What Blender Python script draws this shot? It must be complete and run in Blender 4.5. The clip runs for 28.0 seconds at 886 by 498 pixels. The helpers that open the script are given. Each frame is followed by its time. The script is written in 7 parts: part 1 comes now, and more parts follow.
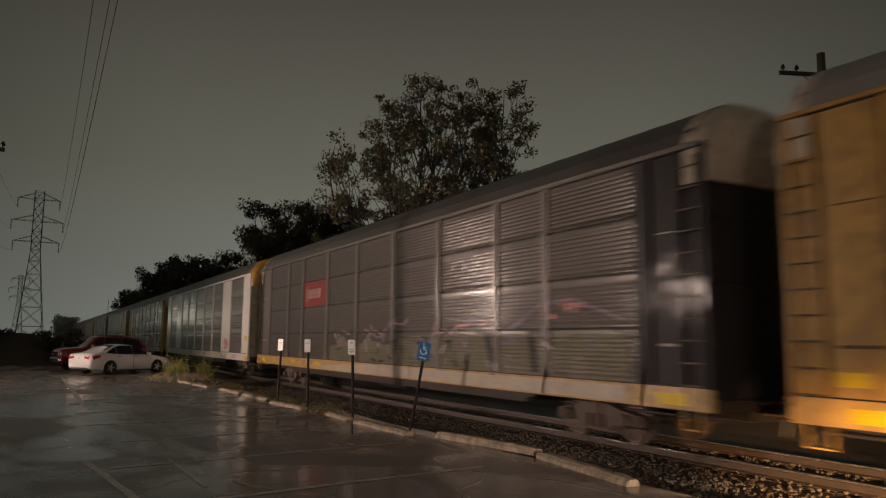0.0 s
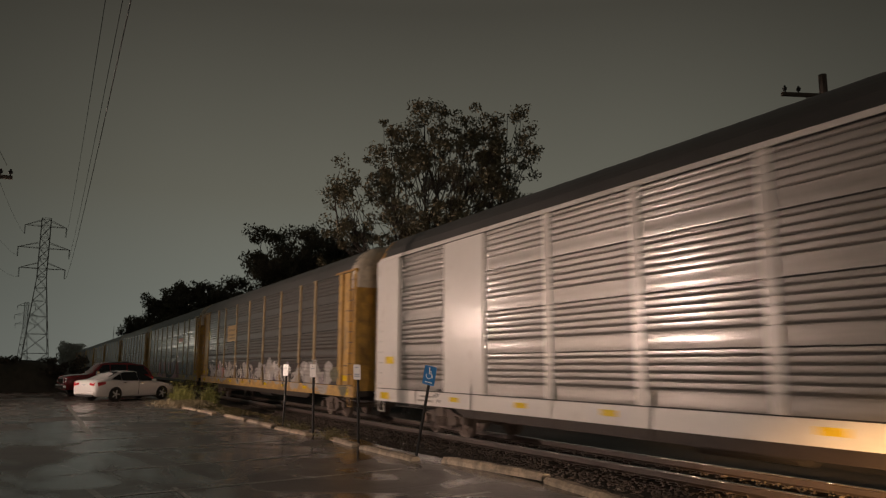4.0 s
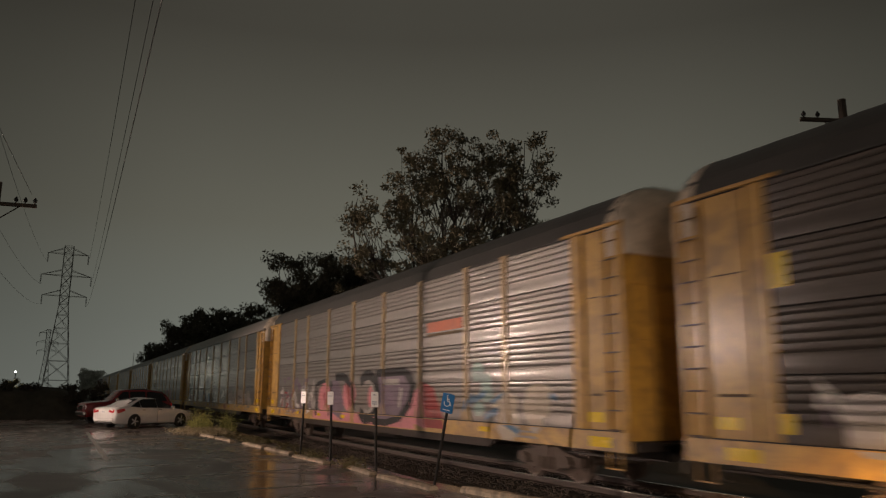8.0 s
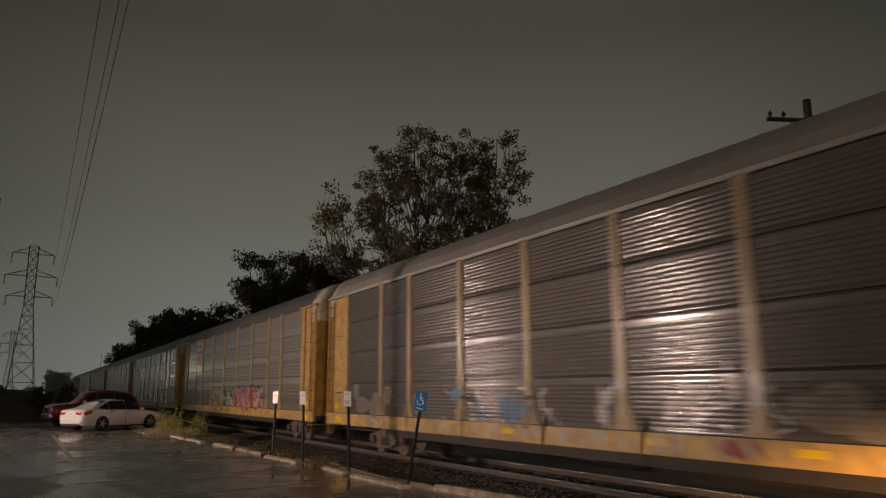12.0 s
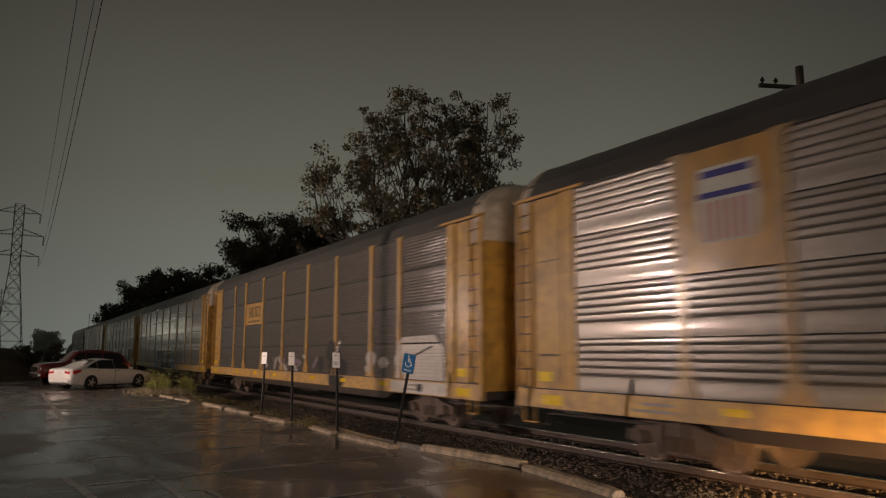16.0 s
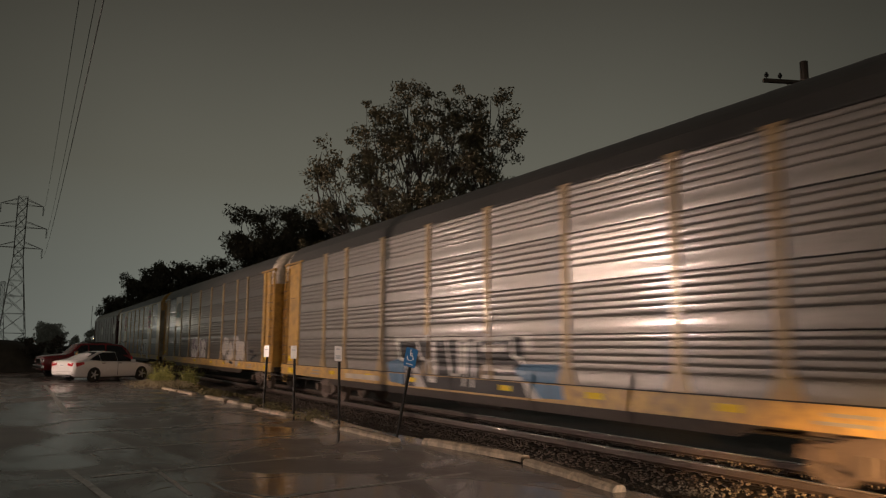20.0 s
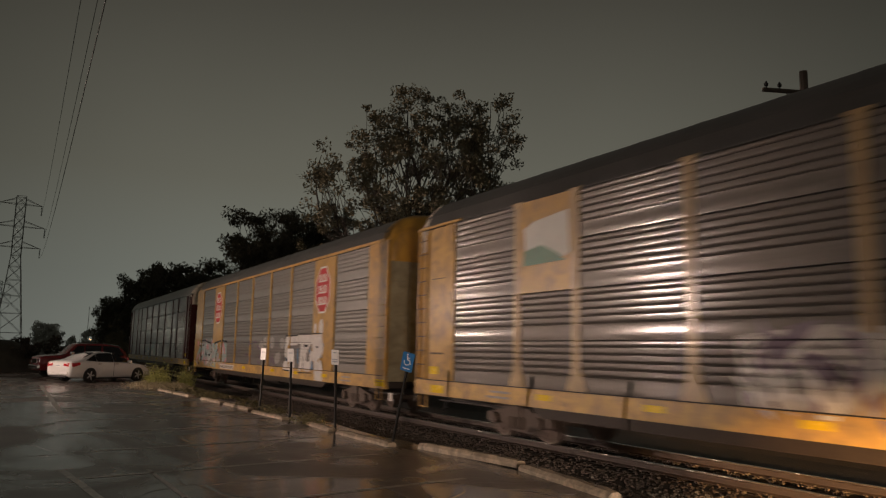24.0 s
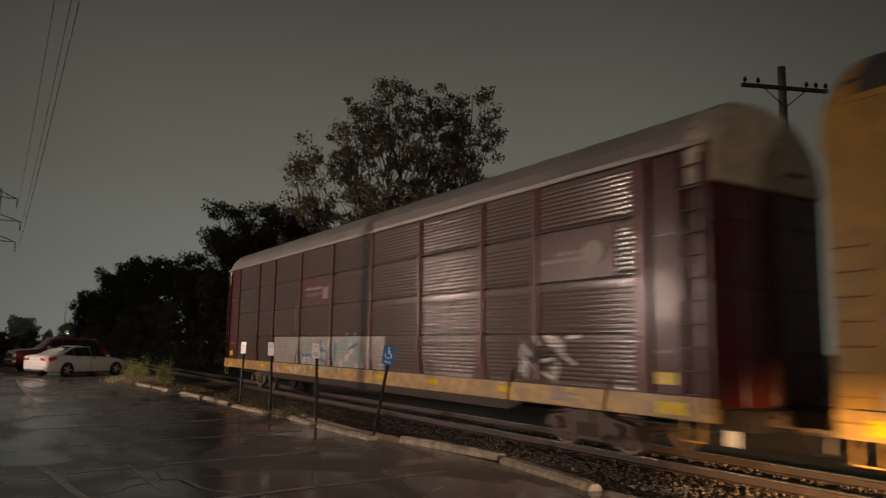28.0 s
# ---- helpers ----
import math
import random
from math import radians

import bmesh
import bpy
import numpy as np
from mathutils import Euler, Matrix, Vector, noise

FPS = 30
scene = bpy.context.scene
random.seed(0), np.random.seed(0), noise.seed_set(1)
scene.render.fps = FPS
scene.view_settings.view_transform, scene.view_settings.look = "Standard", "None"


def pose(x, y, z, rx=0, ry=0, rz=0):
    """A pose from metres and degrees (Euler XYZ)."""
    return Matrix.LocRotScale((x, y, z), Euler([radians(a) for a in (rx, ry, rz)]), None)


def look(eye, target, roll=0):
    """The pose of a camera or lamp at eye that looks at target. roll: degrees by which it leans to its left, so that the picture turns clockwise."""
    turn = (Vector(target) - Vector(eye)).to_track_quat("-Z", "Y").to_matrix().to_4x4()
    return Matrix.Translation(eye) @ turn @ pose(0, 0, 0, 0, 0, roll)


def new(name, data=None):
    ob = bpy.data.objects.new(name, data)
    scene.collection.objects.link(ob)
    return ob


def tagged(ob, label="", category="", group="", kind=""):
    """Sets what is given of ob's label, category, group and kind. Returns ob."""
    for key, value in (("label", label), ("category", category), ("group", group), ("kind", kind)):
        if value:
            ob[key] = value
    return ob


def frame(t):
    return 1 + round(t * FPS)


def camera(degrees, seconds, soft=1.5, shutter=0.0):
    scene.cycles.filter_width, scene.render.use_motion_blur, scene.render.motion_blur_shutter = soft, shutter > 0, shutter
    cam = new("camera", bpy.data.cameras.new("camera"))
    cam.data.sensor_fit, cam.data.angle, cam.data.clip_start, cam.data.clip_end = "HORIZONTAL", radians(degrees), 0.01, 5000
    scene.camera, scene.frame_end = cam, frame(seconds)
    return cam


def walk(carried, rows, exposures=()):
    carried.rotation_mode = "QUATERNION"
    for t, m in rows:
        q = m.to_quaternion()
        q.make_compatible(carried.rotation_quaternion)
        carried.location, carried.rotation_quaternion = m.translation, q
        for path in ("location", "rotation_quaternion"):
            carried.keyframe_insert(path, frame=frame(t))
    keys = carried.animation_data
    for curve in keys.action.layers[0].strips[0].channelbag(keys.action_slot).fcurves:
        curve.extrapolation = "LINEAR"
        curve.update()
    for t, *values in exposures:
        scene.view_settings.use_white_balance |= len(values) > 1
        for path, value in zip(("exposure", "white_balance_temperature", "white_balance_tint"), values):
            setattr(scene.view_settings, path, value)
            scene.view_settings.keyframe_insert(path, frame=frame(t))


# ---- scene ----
# the camera stands in a car park beside the line; only its aim wanders
EYE = (0, 0, 1.75)
cam = camera(62, 28.0, soft=1.25, shutter=0.8)
PATH = [
    (0.0, -28.84, 7.17, -0.60),
    (0.5, -28.65, 7.41, -0.46),
    (1.0, -28.49, 7.64, -0.18),
    (1.5, -28.31, 7.77, -0.02),
    (2.0, -28.18, 7.83, 0.01),
    (2.5, -28.10, 7.90, -0.05),
    (4.5, -28.43, 9.39, -0.19),
    (5.0, -28.27, 9.64, -0.13),
    (5.5, -28.09, 9.80, -0.09),
    (6.0, -27.91, 9.94, -0.16),
    (6.5, -27.77, 10.20, -0.20),
    (7.0, -27.58, 10.57, -0.23),
    (7.5, -27.34, 11.10, -0.37),
    (8.0, -27.02, 11.07, -0.28),
    (8.5, -26.77, 11.02, -0.12),
    (9.0, -26.80, 11.15, 0.06),
    (9.5, -27.08, 11.37, 0.06),
    (10.0, -27.31, 11.46, 0.03),
    (10.5, -27.52, 11.38, -0.01),
    (11.0, -28.11, 11.21, 0.08),
    (11.5, -28.70, 10.98, 0.21),
    (13.5, -29.49, 11.03, 0.29),
    (14.0, -29.54, 10.75, 0.27),
    (14.5, -29.56, 10.08, 0.21),
    (15.0, -29.62, 9.29, 0.12),
    (15.5, -29.77, 8.54, -0.02),
    (16.0, -30.00, 8.10, -0.21),
    (16.5, -30.15, 7.86, -0.30),
    (17.0, -30.24, 7.73, -0.32),
    (17.5, -30.22, 7.55, -0.25),
    (18.0, -30.17, 7.42, -0.05),
    (18.5, -30.35, 7.51, -0.09),
    (19.0, -30.28, 7.57, -0.24),
    (19.5, -30.12, 7.60, -0.37),
    (20.0, -29.85, 7.65, -0.49),
    (20.5, -29.59, 7.72, -0.56),
    (21.0, -29.37, 7.81, -0.65),
    (21.5, -29.25, 7.91, -0.83),
    (22.0, -29.28, 7.97, -1.00),
    (22.5, -29.42, 8.04, -1.27),
    (24.5, -30.15, 8.01, -1.12),
    (25.0, -29.93, 8.01, -1.00),
    (25.5, -29.58, 8.11, -0.89),
    (26.0, -29.25, 8.32, -0.88),
    (26.5, -29.18, 8.47, -0.88),
    (27.0, -29.48, 8.41, -0.88),
    (27.5, -30.21, 8.10, -0.94),
    (28.0, -31.52, 7.54, -1.04),
]
walk(cam, [(t, pose(*EYE, 90 + pitch, roll, yaw)) for t, yaw, pitch, roll in PATH])

# ---- world and lights ----
RAIL_Z = -0.19           # top of the rails; the car park is at 0
SIDE_X = 9.7             # plane of the train's near side
TRACK_X = SIDE_X + 1.55  # centre of the track

world = bpy.data.worlds.new("night_sky")
scene.world = world
world.use_nodes = True
wn, wl = world.node_tree.nodes, world.node_tree.links
w_co = wn.new("ShaderNodeTexCoord")
w_sep = wn.new("ShaderNodeSeparateXYZ")
w_ramp = wn.new("ShaderNodeValToRGB")
w_noise = wn.new("ShaderNodeTexNoise")
w_noise.inputs["Scale"].default_value = 1.6
w_noise.inputs["Detail"].default_value = 3
w_mix = wn.new("ShaderNodeMix")
w_mix.data_type, w_mix.blend_type = "RGBA", "MULTIPLY"
w_mix.inputs["Factor"].default_value = 0.25
w_ramp.color_ramp.elements[0].position, w_ramp.color_ramp.elements[0].color = 0.0, (0.142, 0.150, 0.131, 1)
w_ramp.color_ramp.elements[1].position, w_ramp.color_ramp.elements[1].color = 1.0, (0.034, 0.032, 0.027, 1)
for at, col in ((0.09, (0.110, 0.115, 0.098, 1)), (0.22, (0.079, 0.077, 0.061, 1)), (0.45, (0.037, 0.0345, 0.0275, 1))):
    w_ramp.color_ramp.elements.new(at).color = col
# the glow of the town lies over the line, a little to the side
w_dot = wn.new("ShaderNodeVectorMath")
w_dot.operation = "DOT_PRODUCT"
w_dot.inputs[1].default_value = (0.46, 0.84, 0.29)
w_glow = wn.new("ShaderNodeMapRange")
w_glow.interpolation_type = "SMOOTHSTEP"
w_glow.inputs["From Min"].default_value, w_glow.inputs["From Max"].default_value = 0.80, 1.0
w_glow.inputs["To Min"].default_value, w_glow.inputs["To Max"].default_value = 0.97, 1.74
wl.new(w_co.outputs["Generated"], w_dot.inputs[0])
wl.new(w_dot.outputs["Value"], w_glow.inputs["Value"])
wl.new(w_glow.outputs[0], wn["Background"].inputs["Strength"])
wl.new(w_co.outputs["Generated"], w_sep.inputs[0])
wl.new(w_co.outputs["Generated"], w_noise.inputs["Vector"])
wl.new(w_sep.outputs["Z"], w_ramp.inputs[0])
wl.new(w_ramp.outputs[0], w_mix.inputs["A"])
wl.new(w_noise.outputs["Fac"], w_mix.inputs["B"])
wl.new(w_mix.outputs["Result"], wn["Background"].inputs["Color"])


def lamp(name, kind, at, watts, colour, size=0.3, aim=None, cone=60, blend=0.6):
    data = bpy.data.lights.new(name, kind)
    data.energy, data.color = watts, colour
    data.shadow_soft_size = size
    ob = new(name, data)
    if kind == "SPOT":
        data.spot_size, data.spot_blend = radians(cone), blend
        ob.matrix_basis = look(at, aim)
    else:
        ob.matrix_basis = pose(*at)
    return ob


# lamps round the car park, one an added fill, and an unseen vehicle's headlights
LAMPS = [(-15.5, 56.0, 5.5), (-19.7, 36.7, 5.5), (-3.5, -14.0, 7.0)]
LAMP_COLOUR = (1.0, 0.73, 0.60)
lamp("unseen_lot_lamp_light", "SPOT", LAMPS[0], 6600, LAMP_COLOUR, 0.22, (9.0, 16.0, 0.5), 110, 0.5)
lamp("unseen_lot_lamp_light", "SPOT", LAMPS[1], 27000, LAMP_COLOUR, 0.22, (8.0, 28.5, 0.5), 84, 0.9)
# fill lamp added behind the camera, out of view
lamp("unseen_lot_lamp_light", "POINT", LAMPS[2], 2000, LAMP_COLOUR, 0.22)
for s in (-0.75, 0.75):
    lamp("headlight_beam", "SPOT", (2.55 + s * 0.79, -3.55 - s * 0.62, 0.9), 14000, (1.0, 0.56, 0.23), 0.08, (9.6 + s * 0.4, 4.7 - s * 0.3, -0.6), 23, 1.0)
    # wide beam added to brighten the sign boards and lower car sides
    lamp("low_fill_beam", "SPOT", (2.55 + s * 0.79, -3.55 - s * 0.62, 0.92), 1700, (1.0, 0.77, 0.62), 0.08, (7.4, 24.0, 0.8), 51, 0.85)

# the bright street lamp far up the line
FAR_LAMP = (-7.2, 150.0, 5.0)
lamp("street_lamp_light", "POINT", (FAR_LAMP[0], FAR_LAMP[1], FAR_LAMP[2] + 0.6), 350, (1.0, 0.9, 0.7), 0.3)

# ---- materials ----
def surface(name, base, rough=0.6, metal=0.0, amount=0.25, grain=30.0, stain=1.2, bump=0.15, relief=0.004, dirt=None, dirt_amount=0.0, coat=0.0, wet=0.12, wave=0.0, stretch=(1, 1, 1), second=None, spec=0.5):
    """A worn surface: colour that varies at two scales, dirt in patches, fine relief."""
    m = bpy.data.materials.new(name)
    m.use_nodes = True
    n, l = m.node_tree.nodes, m.node_tree.links
    b = n["Principled BSDF"]
    co, info = n.new("ShaderNodeTexCoord"), n.new("ShaderNodeObjectInfo")
    mp = n.new("ShaderNodeMapping")
    mp.inputs["Scale"].default_value = stretch
    l.new(co.outputs["Object"], mp.inputs["Vector"])
    w = n.new("ShaderNodeMath")
    w.operation = "MULTIPLY"
    w.inputs[1].default_value = 37.0
    l.new(info.outputs["Random"], w.inputs[0])

    def noise_node(scale, detail, distort=0.0):
        k = n.new("ShaderNodeTexNoise")
        k.noise_dimensions = "4D"
        k.inputs["Scale"].default_value, k.inputs["Detail"].default_value, k.inputs["Distortion"].default_value = scale, detail, distort
        l.new(mp.outputs["Vector"], k.inputs["Vector"])
        l.new(w.outputs[0], k.inputs["W"])
        return k.outputs["Fac"]

    fine, wide = noise_node(grain, 4), noise_node(stain, 5, 0.6)
    both = n.new("ShaderNodeMath")
    both.operation = "MULTIPLY_ADD"
    both.inputs[1].default_value = 0.55
    l.new(wide, both.inputs[0])
    half = n.new("ShaderNodeMath")
    half.operation = "MULTIPLY"
    half.inputs[1].default_value = 0.45
    l.new(fine, half.inputs[0])
    l.new(half.outputs[0], both.inputs[2])
    ramp = n.new("ShaderNodeValToRGB")
    lo = [max(0.0, c * (1 - amount)) for c in base]
    hi = [min(1.0, c * (1 + amount)) for c in (second or base)]
    ramp.color_ramp.elements[0].position, ramp.color_ramp.elements[0].color = 0.32, (*lo, 1)
    ramp.color_ramp.elements[1].position, ramp.color_ramp.elements[1].color = 0.68, (*hi, 1)
    l.new(both.outputs[0], ramp.inputs[0])
    colour = ramp.outputs[0]
    if dirt:
        mask = n.new("ShaderNodeValToRGB")
        mask.color_ramp.elements[0].position = 0.52 - dirt_amount * 0.3
        mask.color_ramp.elements[1].position = 0.92 - dirt_amount * 0.3
        l.new(noise_node(stain * 2.3, 6, 1.2), mask.inputs[0])
        mix = n.new("ShaderNodeMix")
        mix.data_type = "RGBA"
        l.new(mask.outputs[0], mix.inputs["Factor"])
        l.new(colour, mix.inputs["A"])
        mix.inputs["B"].default_value = (*dirt, 1)
        colour = mix.outputs["Result"]
    l.new(colour, b.inputs["Base Color"])
    rr = n.new("ShaderNodeMapRange")
    rr.inputs["To Min"].default_value, rr.inputs["To Max"].default_value = max(0.03, rough - 0.14), min(1.0, rough + 0.14)
    l.new(wide, rr.inputs["Value"])
    l.new(rr.outputs[0], b.inputs["Roughness"])
    b.inputs["Metallic"].default_value = metal
    b.inputs["Coat Weight"].default_value = coat
    b.inputs["Specular IOR Level"].default_value = spec
    b.inputs["Coat Roughness"].default_value = wet
    if bump:
        bp = n.new("ShaderNodeBump")
        bp.inputs["Strength"].default_value, bp.inputs["Distance"].default_value = bump, relief
        l.new(fine, bp.inputs["Height"])
        l.new(bp.outputs[0], b.inputs["Normal"])
        if wave:
            dent = n.new("ShaderNodeBump")
            dent.inputs["Strength"].default_value, dent.inputs["Distance"].default_value = 1.0, wave
            l.new(noise_node(1.7, 2), dent.inputs["Height"])
            l.new(bp.outputs[0], dent.inputs["Normal"])
            l.new(dent.outputs[0], b.inputs["Normal"])
            l.new(dent.outputs[0], b.inputs["Coat Normal"])
    return m


def glow(name, colour, strength):
    m = bpy.data.materials.new(name)
    m.use_nodes = True
    b = m.node_tree.nodes["Principled BSDF"]
    b.inputs["Base Color"].default_value = (*colour, 1)
    b.inputs["Emission Color"].default_value = (*colour, 1)
    b.inputs["Emission Strength"].default_value = strength
    return m


def wet_asphalt():
    """Old rain-soaked asphalt: puddles lie smooth over rough stone, cracks run across."""
    m = surface("wet_asphalt", (0.115, 0.096, 0.084), 0.4, amount=0.55, grain=90, stain=0.9, bump=0)
    n, l = m.node_tree.nodes, m.node_tree.links
    b = n["Principled BSDF"]
    co = n.new("ShaderNodeTexCoord")
    pool = n.new("ShaderNodeTexNoise")
    pool.inputs["Scale"].default_value, pool.inputs["Detail"].default_value, pool.inputs["Distortion"].default_value = 0.55, 5, 1.2
    wide = n.new("ShaderNodeMapping")
    wide.inputs["Scale"].default_value = (1.0, 0.6, 1)
    l.new(co.outputs["Object"], wide.inputs["Vector"])
    l.new(wide.outputs[0], pool.inputs["Vector"])
    mask = n.new("ShaderNodeMapRange")
    mask.inputs["From Min"].default_value, mask.inputs["From Max"].default_value = 0.38, 0.56
    l.new(pool.outputs["Fac"], mask.inputs["Value"])
    rough = n.new("ShaderNodeMapRange")
    rough.inputs["To Min"].default_value, rough.inputs["To Max"].default_value = 0.38, 0.15
    l.new(mask.outputs[0], rough.inputs["Value"])
    l.new(rough.outputs[0], b.inputs["Roughness"])
    stone = n.new("ShaderNodeTexNoise")
    stone.inputs["Scale"].default_value, stone.inputs["Detail"].default_value = 45, 3
    l.new(co.outputs["Object"], stone.inputs["Vector"])
    swell = n.new("ShaderNodeTexNoise")
    swell.inputs["Scale"].default_value, swell.inputs["Detail"].default_value = 2.2, 3
    l.new(co.outputs["Object"], swell.inputs["Vector"])
    warp = n.new("ShaderNodeTexNoise")
    warp.inputs["Scale"].default_value = 0.9
    l.new(co.outputs["Object"], warp.inputs["Vector"])
    shift = n.new("ShaderNodeMix")
    shift.data_type = "VECTOR"
    shift.inputs["Factor"].default_value = 0.35
    l.new(co.outputs["Object"], shift.inputs["A"])
    l.new(warp.outputs["Color"], shift.inputs["B"])
    crack = n.new("ShaderNodeTexVoronoi")
    crack.feature = "DISTANCE_TO_EDGE"
    crack.inputs["Scale"].default_value = 0.55
    l.new(shift.outputs["Result"], crack.inputs["Vector"])
    line = n.new("ShaderNodeMapRange")
    line.inputs["From Min"].default_value, line.inputs["From Max"].default_value = 0.0, 0.012
    l.new(crack.outputs["Distance"], line.inputs["Value"])
    dry = n.new("ShaderNodeMapRange")
    dry.inputs["To Min"].default_value, dry.inputs["To Max"].default_value = 0.55, 0.12
    l.new(mask.outputs[0], dry.inputs["Value"])
    b1, b2, b3 = (n.new("ShaderNodeBump") for _ in range(3))
    b1.inputs["Distance"].default_value = 0.004
    l.new(dry.outputs[0], b1.inputs["Strength"])
    l.new(stone.outputs["Fac"], b1.inputs["Height"])
    b2.inputs["Distance"].default_value, b2.inputs["Strength"].default_value = 0.012, 0.45
    l.new(swell.outputs["Fac"], b2.inputs["Height"])
    l.new(b1.outputs[0], b2.inputs["Normal"])
    b3.inputs["Distance"].default_value, b3.inputs["Strength"].default_value = 0.010, 0.35
    l.new(line.outputs[0], b3.inputs["Height"])
    l.new(b2.outputs[0], b3.inputs["Normal"])
    l.new(b3.outputs[0], b.inputs["Normal"])
    b.inputs["Specular IOR Level"].default_value = 0.42
    return m


